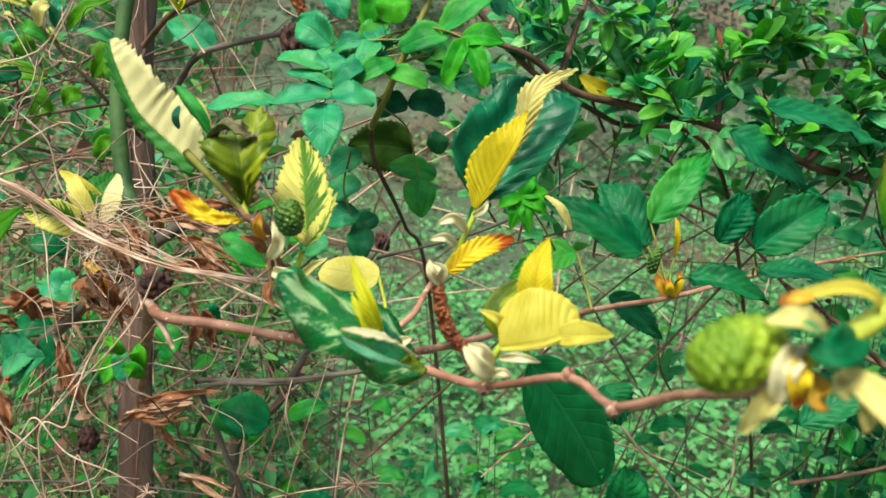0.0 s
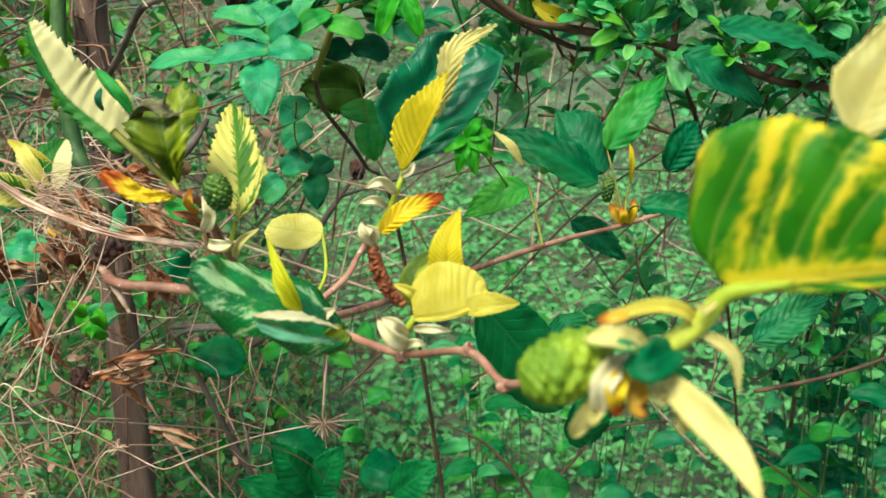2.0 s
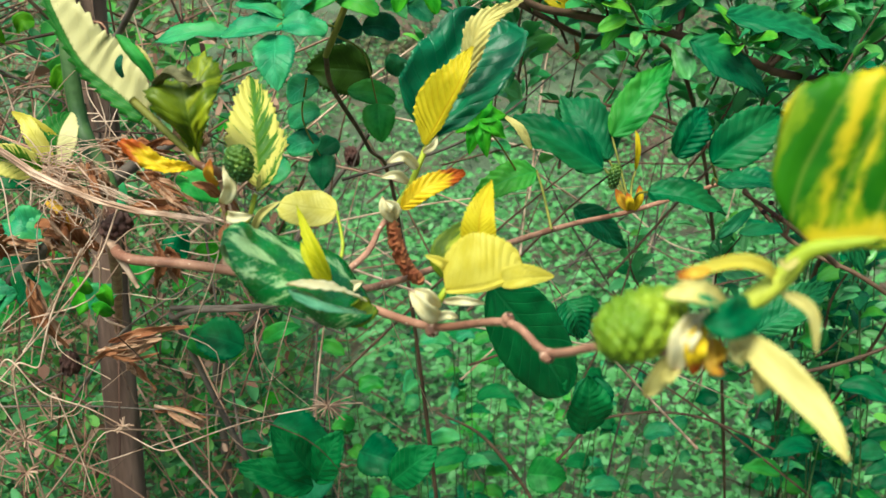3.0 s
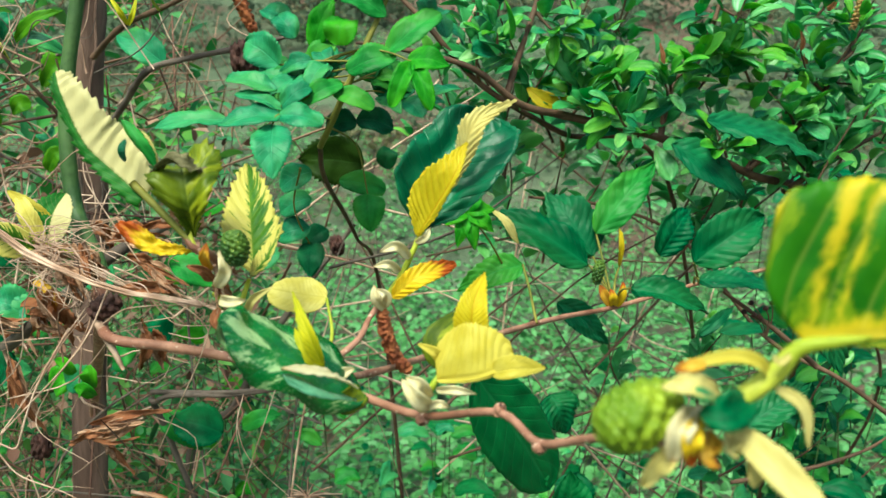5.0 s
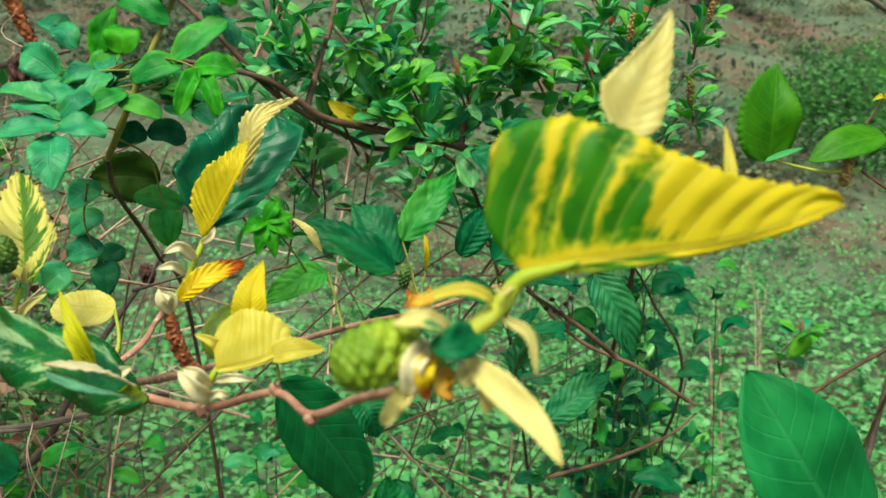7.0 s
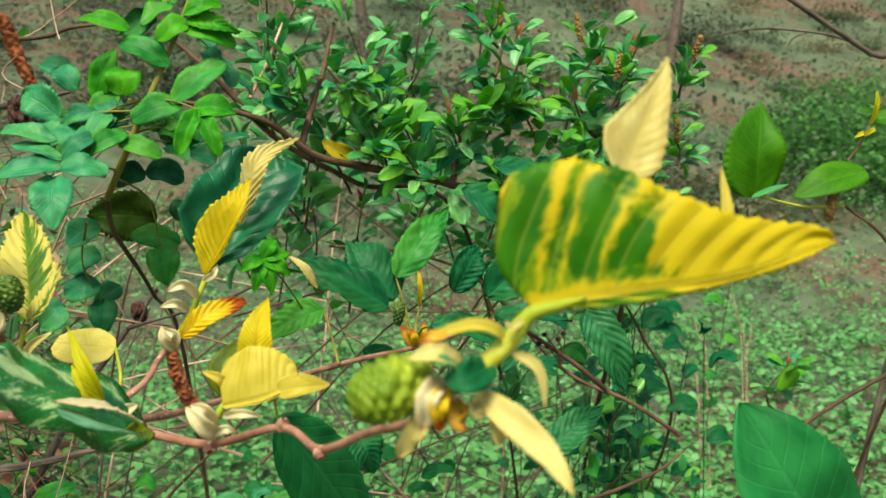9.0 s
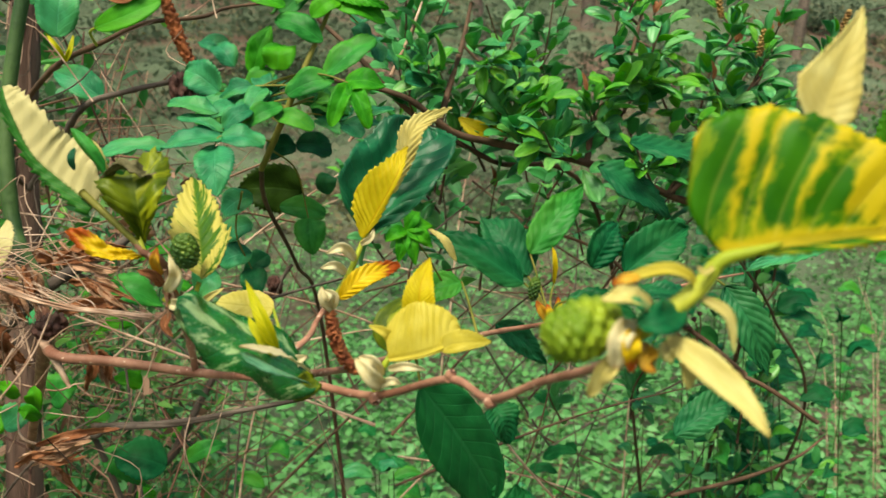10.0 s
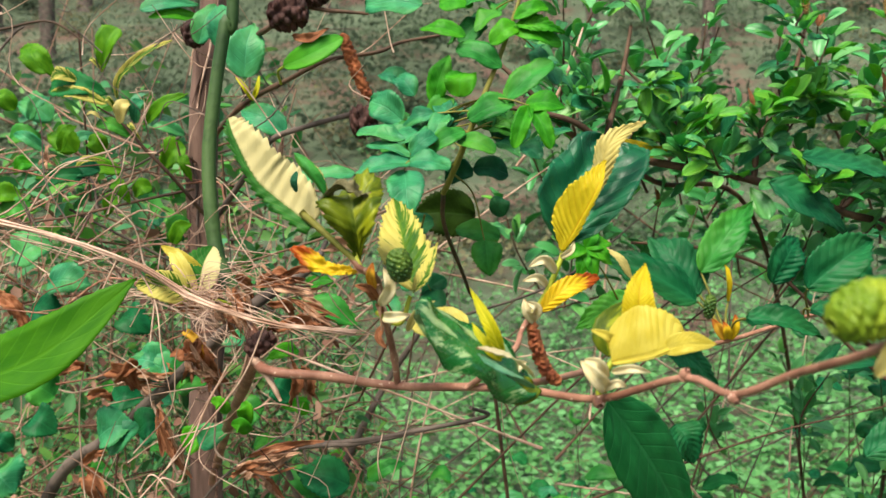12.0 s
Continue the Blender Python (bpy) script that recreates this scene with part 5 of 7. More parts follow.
upper = part("branch", tube([(-0.2187, 0.63, 1.0537), (-0.1822, 0.58, 1.0725), (-0.1449, 0.55, 1.0843), (-0.1161, 0.545, 1.0963), (-0.0808, 0.545, 1.1009), (-0.0654, 0.55, 1.1076), (-0.0381, 0.56, 1.1133)], [0.0021, 0.0019, 0.0017, 0.0016, 0.0014, 0.0012, 0.0009], 10, 34, 0.2, 13), CANE, alder, "brown branch with a dry catkin")
part("catkin", scaly_body([(-0.1044, 0.545, 1.1144), (-0.0993, 0.543, 1.0993), (-0.0937, 0.543, 1.0838), (-0.0867, 0.545, 1.0683)], 0.0027, 0.0013, 30, 6, 4, 0.8, 0.9), CATKIN, upper, "dry reddish brown catkin")
leaf(upper, [(-0.1392, 0.51, 1.0882), (-0.1197, 0.508, 1.096), (-0.0997, 0.512, 1.106)], 0.017, BRIGHT, label="bright green leaf", facing=(0, -0.95, 0.3), shape="oval", fold=10, nu=24, teeth=0.02)
leaf(upper, [(-0.1328, 0.512, 1.1079), (-0.1212, 0.508, 1.1054), (-0.1084, 0.51, 1.1118)], 0.007, RUST, label="curled dead leaf", wave=0.2, fold=30, nu=20)
stalk(upper, [(-0.1489, 0.55, 1.0825), (-0.1446, 0.52, 1.0866), (-0.1377, 0.51, 1.0888)], 0.001, 0.0008)
leaf(upper, [(-0.1714, 0.56, 1.0724), (-0.1758, 0.555, 1.082), (-0.1834, 0.56, 1.0907)], 0.004, LIME, name="bract", fold=25, nu=14, nv=6)
leaf(upper, [(-0.1714, 0.56, 1.0724), (-0.1667, 0.555, 1.0797), (-0.1658, 0.56, 1.0901)], 0.004, LIME, name="bract", fold=25, nu=14, nv=6)
upper = part("branch", tube([(-0.2007, 0.63, 1.1233), (-0.1632, 0.56, 1.1195), (-0.1307, 0.525, 1.1276), (-0.1075, 0.52, 1.1248), (-0.0833, 0.52, 1.1221)], [0.0024, 0.0020, 0.0017, 0.0015, 0.0009], 8, 26, 0.2, 14), CANE, alder, "brown branch with old cones")
part("cone", scaly_body([(-0.1476, 0.515, 1.122), (-0.1352, 0.512, 1.1225), (-0.1223, 0.515, 1.124)], 0.0086, 0.0031, 8, 8, 8, 0.35, 0.7), OLD_CONE, upper, "old dark brown cone")
part("cone", scaly_body([(-0.1287, 0.52, 1.1354), (-0.12, 0.52, 1.1381), (-0.109, 0.522, 1.1403)], 0.0080, 0.0030, 8, 8, 9, 0.35, 0.7), OLD_CONE, upper, "old dark brown cone")
part("cone", scaly_body([(-0.23, 0.6, 1.1249), (-0.2231, 0.6, 1.1272), (-0.2167, 0.605, 1.1303)], 0.0075, 0.0028, 8, 7, 10, 0.35, 0.7), OLD_CONE, upper, "old dark brown cone")
for a, b, w, m in (((-0.2132, 0.58, 1.1163), (-0.202, 0.59, 1.1462), 0.017, TEAL), ((-0.1767, 0.56, 1.0885), (-0.1712, 0.57, 1.1274), 0.028, TEAL), ((-0.1923, 0.57, 1.1101), (-0.1953, 0.58, 1.1441), 0.02, TEAL),
                   ((-0.262, 0.6, 1.1468), (-0.2229, 0.62, 1.1526), 0.014, TEAL), ((-0.2235, 0.62, 1.142), (-0.256, 0.6, 1.1408), 0.012, BRIGHT), ((-0.1492, 0.56, 1.0493), (-0.1821, 0.57, 1.0669), 0.021, TEAL)):
    leaf(upper, [a, Vector(a).lerp(Vector(b), 0.5) + Vector((0, -0.005, 0.003)), b], w, m, facing=(0.1, -0.9, 0.4), fold=12, nu=40, teeth=0.04, nteeth=13, crinkle=0.06, wave=0.04)

left_twig = part("twig", tube([(-0.2288, 0.655, 0.984), (-0.2338, 0.63, 0.9978), (-0.2471, 0.61, 1.0222), (-0.266, 0.6, 1.0464), (-0.2804, 0.6, 1.0637), (-0.2976, 0.6, 1.076)], [0.0017, 0.0016, 0.0014, 0.0013, 0.0011, 0.0007], 8, 36, 0.12, 15), CANE, alder, "thin dark twig with a green shoot")

def side_leaf(a, b, w, m, shape, lab):
    leaf(left_twig, [a, Vector(a).lerp(Vector(b), 0.5) + Vector((0, -0.006, 0.004)), b], w, m, facing=(0.1, -0.9, 0.35), fold=16, nu=40, teeth=0.06, nteeth=12, crinkle=0.08, wave=0.06, shape=shape, label=lab)


side_leaf((-0.2895, 0.6, 1.085), (-0.3324, 0.6, 1.0922), 0.0240, NEAR, "obovate", "dark green leaf beside the young shoot")
side_leaf((-0.2891, 0.596, 1.0776), (-0.3309, 0.596, 1.0868), 0.0104, FLECKED, "oval", "leaf edge striped with yellow")
side_leaf((-0.3105, 0.595, 1.0952), (-0.3298, 0.595, 1.0966), 0.0104, FLECKED, "oval", "leaf edge striped with yellow")
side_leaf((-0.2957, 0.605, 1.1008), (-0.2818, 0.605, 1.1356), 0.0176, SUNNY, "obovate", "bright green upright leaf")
side_leaf((-0.2919, 0.6, 1.1018), (-0.3025, 0.6, 1.1105), 0.0032, FLECKED, "lance", "")
side_leaf((-0.2798, 0.596, 1.0627), (-0.2722, 0.596, 1.0783), 0.0104, CREAM, "oval", "cream young leaf of the shoot")
side_leaf((-0.2694, 0.6, 1.0626), (-0.2634, 0.6, 1.08), 0.0096, TEAL, "oval", "rolled bluish green young leaf")
side_leaf((-0.2653, 0.605, 1.061), (-0.2299, 0.605, 1.0844), 0.0104, SUNNY, "lance", "")
side_leaf((-0.2619, 0.61, 1.0612), (-0.2411, 0.61, 1.0639), 0.0060, SKY_SHEEN, "oval", "")
side_leaf((-0.2739, 0.596, 1.0625), (-0.2637, 0.596, 1.0479), 0.0040, FLECKED, "lance", "pale yellow-green young leaf")
side_leaf((-0.2731, 0.604, 1.0527), (-0.3008, 0.604, 1.0637), 0.0112, MID, "oval", "")
side_leaf((-0.2899, 0.596, 1.0646), (-0.3057, 0.596, 1.0693), 0.0028, CREAM, "lance", "cream leaf edge")
side_leaf((-0.281, 0.596, 1.0719), (-0.2898, 0.596, 1.0805), 0.0048, FLECKED, "oval", "pale yellow-green young leaf")
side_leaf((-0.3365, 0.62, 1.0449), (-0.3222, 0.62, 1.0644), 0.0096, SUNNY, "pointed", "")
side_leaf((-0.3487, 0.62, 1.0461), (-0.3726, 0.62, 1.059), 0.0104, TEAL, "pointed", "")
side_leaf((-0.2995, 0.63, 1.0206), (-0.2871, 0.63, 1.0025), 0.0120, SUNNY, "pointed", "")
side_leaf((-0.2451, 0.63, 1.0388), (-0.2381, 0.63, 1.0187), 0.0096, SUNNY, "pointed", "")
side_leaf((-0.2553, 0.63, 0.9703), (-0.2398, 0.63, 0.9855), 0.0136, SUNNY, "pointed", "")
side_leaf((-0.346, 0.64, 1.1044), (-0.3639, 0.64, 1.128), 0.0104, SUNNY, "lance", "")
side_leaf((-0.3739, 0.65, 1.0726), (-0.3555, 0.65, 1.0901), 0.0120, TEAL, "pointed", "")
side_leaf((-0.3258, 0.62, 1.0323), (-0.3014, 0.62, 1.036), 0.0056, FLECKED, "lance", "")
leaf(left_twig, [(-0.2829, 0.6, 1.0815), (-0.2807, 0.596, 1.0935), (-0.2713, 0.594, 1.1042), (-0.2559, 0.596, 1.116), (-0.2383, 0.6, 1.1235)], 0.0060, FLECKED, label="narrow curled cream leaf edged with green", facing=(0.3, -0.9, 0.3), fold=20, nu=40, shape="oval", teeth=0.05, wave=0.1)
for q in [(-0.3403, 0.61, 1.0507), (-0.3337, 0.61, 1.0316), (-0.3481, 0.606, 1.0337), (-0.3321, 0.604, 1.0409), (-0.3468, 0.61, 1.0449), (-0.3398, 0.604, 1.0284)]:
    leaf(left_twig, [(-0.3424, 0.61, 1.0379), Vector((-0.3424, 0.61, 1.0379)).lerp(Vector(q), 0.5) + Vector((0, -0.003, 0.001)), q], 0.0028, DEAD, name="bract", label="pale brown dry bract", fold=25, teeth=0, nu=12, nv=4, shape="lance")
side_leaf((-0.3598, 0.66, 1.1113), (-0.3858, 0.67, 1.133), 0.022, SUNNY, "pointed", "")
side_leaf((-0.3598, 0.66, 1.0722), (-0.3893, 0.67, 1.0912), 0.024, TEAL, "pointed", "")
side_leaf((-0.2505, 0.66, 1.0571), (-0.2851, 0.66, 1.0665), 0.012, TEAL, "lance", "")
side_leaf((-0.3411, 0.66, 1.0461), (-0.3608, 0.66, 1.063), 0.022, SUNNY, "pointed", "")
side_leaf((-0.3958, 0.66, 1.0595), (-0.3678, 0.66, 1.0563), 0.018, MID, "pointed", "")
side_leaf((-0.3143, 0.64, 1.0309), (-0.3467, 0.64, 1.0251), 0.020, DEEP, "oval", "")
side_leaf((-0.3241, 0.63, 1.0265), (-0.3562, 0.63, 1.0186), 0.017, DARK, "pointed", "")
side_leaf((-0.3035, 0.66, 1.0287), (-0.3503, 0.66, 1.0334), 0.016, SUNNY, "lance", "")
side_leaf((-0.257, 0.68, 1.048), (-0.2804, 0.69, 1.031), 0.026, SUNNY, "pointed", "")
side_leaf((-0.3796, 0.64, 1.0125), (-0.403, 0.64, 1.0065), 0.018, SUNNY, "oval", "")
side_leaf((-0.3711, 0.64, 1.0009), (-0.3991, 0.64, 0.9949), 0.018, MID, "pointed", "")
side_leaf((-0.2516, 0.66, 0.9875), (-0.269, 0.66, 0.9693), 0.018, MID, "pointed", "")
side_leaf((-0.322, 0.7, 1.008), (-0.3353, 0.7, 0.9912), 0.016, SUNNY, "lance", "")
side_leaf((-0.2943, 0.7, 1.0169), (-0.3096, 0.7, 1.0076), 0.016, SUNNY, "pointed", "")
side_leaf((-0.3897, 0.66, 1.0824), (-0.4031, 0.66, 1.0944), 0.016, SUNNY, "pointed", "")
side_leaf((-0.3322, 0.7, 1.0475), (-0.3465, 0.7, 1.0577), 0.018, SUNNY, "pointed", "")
side_leaf((-0.3971, 0.7, 1.0398), (-0.4126, 0.7, 1.0305), 0.014, BRIGHT, "pointed", "")
side_leaf((-0.3753, 0.72, 1.0522), (-0.3442, 0.72, 1.0637), 0.012, TEAL, "lance", "")
for pts in ([(-0.3143, 0.63, 0.9994), (-0.3157, 0.63, 1.0151), (-0.3263, 0.635, 1.0244), (-0.3701, 0.64, 1.0168)], [(-0.2398, 0.64, 1.0127), (-0.2892, 0.63, 1.0031), (-0.3396, 0.63, 0.9934), (-0.3944, 0.63, 0.9883)],
            [(-0.2564, 0.68, 1.0608), (-0.2912, 0.68, 1.0382), (-0.3257, 0.68, 1.025)], [(-0.3898, 0.64, 1.1432), (-0.3485, 0.64, 1.1485), (-0.3201, 0.64, 1.1306)], [(-0.3709, 0.6, 1.1189), (-0.3571, 0.6, 1.1331), (-0.349, 0.6, 1.1379)]):
    part("twig", tube(pts, [0.0012, 0.0010, 0.0006], 6, 20, 0.25, COUNT[0]), (CANE, GREY)[COUNT[0] % 2], left_twig)
    COUNT[0] += 1

# variegated leaves behind the straw
stalk(stem, [(-0.1548, 0.44, 0.9399), (-0.1668, 0.43, 0.9465), (-0.1781, 0.425, 0.9524)], 0.0012, 0.0009)
for a, b, w, m, lab in (((-0.1781, 0.425, 0.9517), (-0.1926, 0.43, 0.9776), 0.010, PASTEL, "pale cream leaf"), ((-0.1765, 0.425, 0.9517), (-0.1707, 0.44, 0.9769), 0.021, TWO_TONE, "leaf half white, half green"),
                        ((-0.1723, 0.4, 0.9528), (-0.2006, 0.395, 0.9598), 0.017, FLECKED, "pale yellow leaf flecked with green"), ((-0.1699, 0.43, 0.9551), (-0.1978, 0.43, 0.9787), 0.009, LEMON, "narrow pale yellow leaf")):
    leaf(stem, [a, Vector(a).lerp(Vector(b), 0.5) + Vector((0, -0.004, 0.003)), b], w, m, label=lab, facing=(0.1, -0.95, 0.3), fold=12, nu=28, pleat=0.0006)
for a, b, w, m in (((-0.119, 0.4, 0.9112), (-0.1217, 0.4, 0.8917), 0.010, RUST), ((-0.1148, 0.405, 0.9084), (-0.1118, 0.4, 0.894), 0.008, RUST), ((-0.1815, 0.44, 0.9233), (-0.192, 0.44, 0.8991), 0.009, RUST), ((-0.1931, 0.45, 0.9258), (-0.183, 0.45, 0.9081), 0.008, ORANGE),
                   ((-0.0735, 0.33, 0.9753), (-0.0905, 0.34, 0.9789), 0.012, DEAD), ((-0.1774, 0.45, 0.8934), (-0.1795, 0.44, 0.8993), 0.012, RUST), ((-0.1296, 0.39, 0.9341), (-0.0934, 0.37, 0.9393), 0.010, RUST), ((-0.2176, 0.5, 0.8978), (-0.1758, 0.48, 0.888), 0.016, RUST)):
    leaf(stem, [a, Vector(a).lerp(Vector(b), 0.5) + Vector((0.004, -0.006, 0.004)), b], w * 0.8, m, label="crumpled rust-brown dead leaf", facing=(0.3, -0.9, 0.2), fold=40, wave=0.34, nu=30, nv=8, crinkle=0.36, teeth=0.14, nteeth=9)
for a, b, w in (((-0.1558, 0.4, 0.8881), (-0.1647, 0.4, 0.8955), 0.008), ((-0.1438, 0.39, 0.8841), (-0.1437, 0.385, 0.8975), 0.009), ((-0.1426, 0.39, 0.8796), (-0.1503, 0.385, 0.8857), 0.009)):
    leaf(stem, [a, Vector(a).lerp(Vector(b), 0.5) + Vector((0.002, -0.005, 0.003)), b], w, BRIGHT, label="small green leaf", fold=12, wave=0.05, nu=20, nv=8)
part("old_bud", scaly_body([(-0.139, 0.385, 0.9235), (-0.1316, 0.38, 0.9291), (-0.1258, 0.385, 0.9308)], 0.0042, 0.0020, 6, 7, 12, 0.2, 0.6), OLD_CONE, stem, "dark dried knob")
part("snag", tube([(-0.1354, 0.38, 0.9211), (-0.1268, 0.37, 0.9141), (-0.12, 0.368, 0.9012)], [0.0022, 0.0019, 0.0008], 8, 12, 0.25, 3), STRAW, stem, "broken pale twig")

# ---------------------------------------------------------------- straw caught on the sapling
def straw(points, r0, r1, label="thin bent tan dry straw", strands=1, spread=0.0, head=None):
    foot = Vector(points[0])
    t = thing("straw", foot, label, "straw", "dry straws")
    r0, r1 = r0 * 0.48, r1 * 0.48
    if strands > 1:
        for me in bunch(points, strands, r0, spread, COUNT[0] + 5):
            part("strand", me, STRAW, t)
    else:
        part("stalk", tube(points, [r0, (r0 + r1) / 2, r1], 6, 10 * len(points), 0.15, COUNT[0]), STRAW, t)
    COUNT[0] += 1
    return t


def umbel(parent, c, size, seed, n=26):
    """A dry seed head: thin spokes from one point."""
    rnd = random.Random(seed)
    out = []
    c = Vector(c)
    for _ in range(n):
        d = Vector((rnd.gauss(0, 1), rnd.gauss(0, 0.8), rnd.gauss(0, 0.7))).normalized() * size * rnd.uniform(0.5, 1.1)
        out.append(tube([c, c + d * 0.5 + Vector((0, 0, 0.06 * size)), c + d], [0.0005, 0.00035], 4, 4, 0.1, seed))
    return part("seed_head", join_meshes("spokes", out), SEED_HEAD, parent, "spiky dry seed head")


straw([(-0.3152, 0.41, 1.0037), (-0.2755, 0.405, 0.9949), (-0.2337, 0.4, 0.9832), (-0.1941, 0.39, 0.9692), (-0.1649, 0.38, 0.9531), (-0.1211, 0.365, 0.9409), (-0.0789, 0.355, 0.9368)], 0.0017, 0.0008, "thick bundle of pale dry stalks across the sapling", 7, 0.0013)
straw([(-0.3022, 0.42, 0.9966), (-0.2416, 0.41, 0.9749), (-0.2039, 0.4, 0.9654), (-0.1501, 0.39, 0.9468), (-0.1422, 0.39, 0.9224)], 0.0006, 0.0004, "loose tangle of tan dry stalks", 6, 0.008)
straw([(-0.1724, 0.395, 0.9513), (-0.1561, 0.39, 0.947), (-0.1581, 0.385, 0.9388), (-0.1495, 0.385, 0.9325)], 0.0006, 0.0004, "hanging tuft of dry stalks", 14, 0.010)
straw([(-0.2299, 0.43, 0.9508), (-0.1837, 0.42, 0.9549), (-0.1564, 0.41, 0.9585), (-0.13, 0.4, 0.9621)], 0.0006, 0.0004, "loose tangle of tan dry stalks", 9, 0.008)
straw([(-0.2092, 0.395, 0.9752), (-0.2209, 0.39, 0.9489), (-0.2268, 0.39, 0.9247), (-0.2342, 0.395, 0.8431), (-0.21, 0.40, 0.5), (-0.205, 0.41, 0.0)], 0.0009, 0.0009)
straw([(-0.203, 0.395, 0.9765), (-0.189, 0.39, 0.9509), (-0.1851, 0.385, 0.9245), (-0.1796, 0.385, 0.8926)], 0.0010, 0.0005)
straw([(-0.1273, 0.375, 0.9409), (-0.1413, 0.372, 0.9111), (-0.1692, 0.372, 0.8794), (-0.2014, 0.375, 0.8464), (-0.2051, 0.375, 0.846)], 0.0010, 0.0008)
straw([(-0.1475, 0.375, 0.9195), (-0.1621, 0.37, 0.8916), (-0.1723, 0.37, 0.8624), (-0.1842, 0.37, 0.8157), (-0.13, 0.40, 0.4), (-0.13, 0.42, 0.0)], 0.0011, 0.0008)
s = straw([(-0.1953, 0.37, 0.8559), (-0.1866, 0.368, 0.8649), (-0.1712, 0.365, 0.849), (-0.1497, 0.365, 0.84), (-0.1332, 0.365, 0.8299)], 0.0009, 0.0006, "thin straw with a small seed head")
umbel(s, (-0.1332, 0.365, 0.8299), 0.005, 3, 18)
s = straw([(-0.1782, 0.37, 0.8458), (-0.1726, 0.372, 0.8302), (-0.1607, 0.375, 0.8085), (-0.10, 0.40, 0.4), (-0.10, 0.42, 0.0)], 0.0009, 0.0006)
s = straw([(-0.2011, 0.36, 0.8692), (-0.1918, 0.358, 0.8522), (-0.1785, 0.356, 0.8274)], 0.0009, 0.0006, "straw with spiky dry seed heads")
umbel(s, (-0.1785, 0.356, 0.8274), 0.009, 5)
umbel(s, (-0.1821, 0.36, 0.8076), 0.0095, 6, 34)
umbel(s, (-0.1952, 0.36, 0.8178), 0.0085, 7)
s = straw([(-0.0215, 0.45, 0.8013), (-0.0409, 0.44, 0.8046), (-0.0872, 0.44, 0.7952), (-0.139, 0.45, 0.7716), (-0.1983, 0.46, 0.7398), (-0.25, 0.48, 0.3), (-0.26, 0.50, 0.0)], 0.0008, 0.0010, "long thin stalk with a spiky dry head")
umbel(s, (-0.041, 0.44, 0.8038), 0.014, 8, 40)
for pts in ([(-0.1183, 0.37, 0.944), (-0.1074, 0.362, 0.9438), (-0.1019, 0.36, 0.9358), (-0.0923, 0.36, 0.9265), (-0.0753, 0.36, 0.926)], [(-0.1297, 0.37, 0.9232), (-0.1158, 0.365, 0.9322), (-0.0894, 0.36, 0.9355), (-0.0743, 0.36, 0.9349)],
            [(-0.1198, 0.37, 0.9391), (-0.0977, 0.362, 0.9394), (-0.0733, 0.36, 0.9349)], [(-0.0729, 0.35, 0.9334), (-0.0822, 0.36, 0.909), (-0.0989, 0.38, 0.8765), (-0.1137, 0.4, 0.8474)],
            [(-0.0783, 0.43, 0.8603), (-0.0779, 0.43, 0.8455), (-0.0709, 0.43, 0.829), (-0.052, 0.44, 0.8044)], [(-0.0751, 0.43, 0.8685), (-0.0781, 0.425, 0.8507), (-0.0757, 0.43, 0.8256)],
            [(-0.0063, 0.42, 0.8984), (-0.0056, 0.44, 0.8662), (0.0052, 0.47, 0.8204), (0.0195, 0.5, 0.7696)], [(-0.124, 0.42, 0.9395), (-0.1553, 0.43, 0.9826), (-0.1642, 0.44, 0.9996), (-0.204, 0.44, 0.959)]):
    straw(pts, 0.0007, 0.0004, "thin curved tan straw")

straw([(1.224, 2.0, 0.0), (1.1938, 2.0, 0.5204), (1.1758, 2.0, 0.5794), (1.1517, 2.0, 0.6382)], 0.0028, 0.0016, "pale dry stalk standing in the glade")
straw([(1.393, 2.1, 0.0), (1.3628, 2.1, 0.5212), (1.3453, 2.1, 0.5987), (1.3213, 2.1, 0.6758)], 0.0028, 0.0016, "pale dry stalk standing in the glade")
straw([(1.352, 2.05, 0.0), (1.3219, 2.05, 0.5452), (1.3005, 2.05, 0.6299), (1.2728, 2.05, 0.714)], 0.0028, 0.0016, "pale dry stalk standing in the glade")
straw([(1.092, 1.8, 0.0), (1.0618, 1.8, 0.504), (1.0348, 1.8, 0.5648), (1.0025, 1.8, 0.6251)], 0.0028, 0.0016, "pale dry stalk standing in the glade")
straw([(1.462, 2.2, 0.0), (1.4323, 2.2, 0.4654), (1.4409, 2.2, 0.5295), (1.4424, 2.2, 0.5937)], 0.0028, 0.0016, "pale dry stalk standing in the glade")

straw([(-0.1896, 0.4, 0.9645), (-0.1632, 0.395, 0.9517), (-0.1325, 0.385, 0.9401), (-0.0999, 0.375, 0.9347), (-0.0724, 0.36, 0.9347)], 0.0007, 0.0004, "loose tangle of tan dry stalks", 3, 0.005)
straw([(-0.1948, 0.41, 0.9512), (-0.1705, 0.4, 0.9564), (-0.1508, 0.4, 0.9597), (-0.1257, 0.4, 0.9559)], 0.0007, 0.0004, "loose tangle of tan dry stalks", 7, 0.012)
straw([(-0.1851, 0.4, 0.9446), (-0.1606, 0.395, 0.9475), (-0.1395, 0.39, 0.9446), (-0.1162, 0.385, 0.9377)], 0.0007, 0.0004, "loose tangle of tan dry stalks", 7, 0.012)
straw([(-0.1984, 0.42, 0.9673), (-0.1774, 0.41, 0.9575), (-0.1599, 0.4, 0.9451), (-0.1458, 0.39, 0.9274)], 0.0007, 0.0004, "loose tangle of tan dry stalks", 5, 0.010)
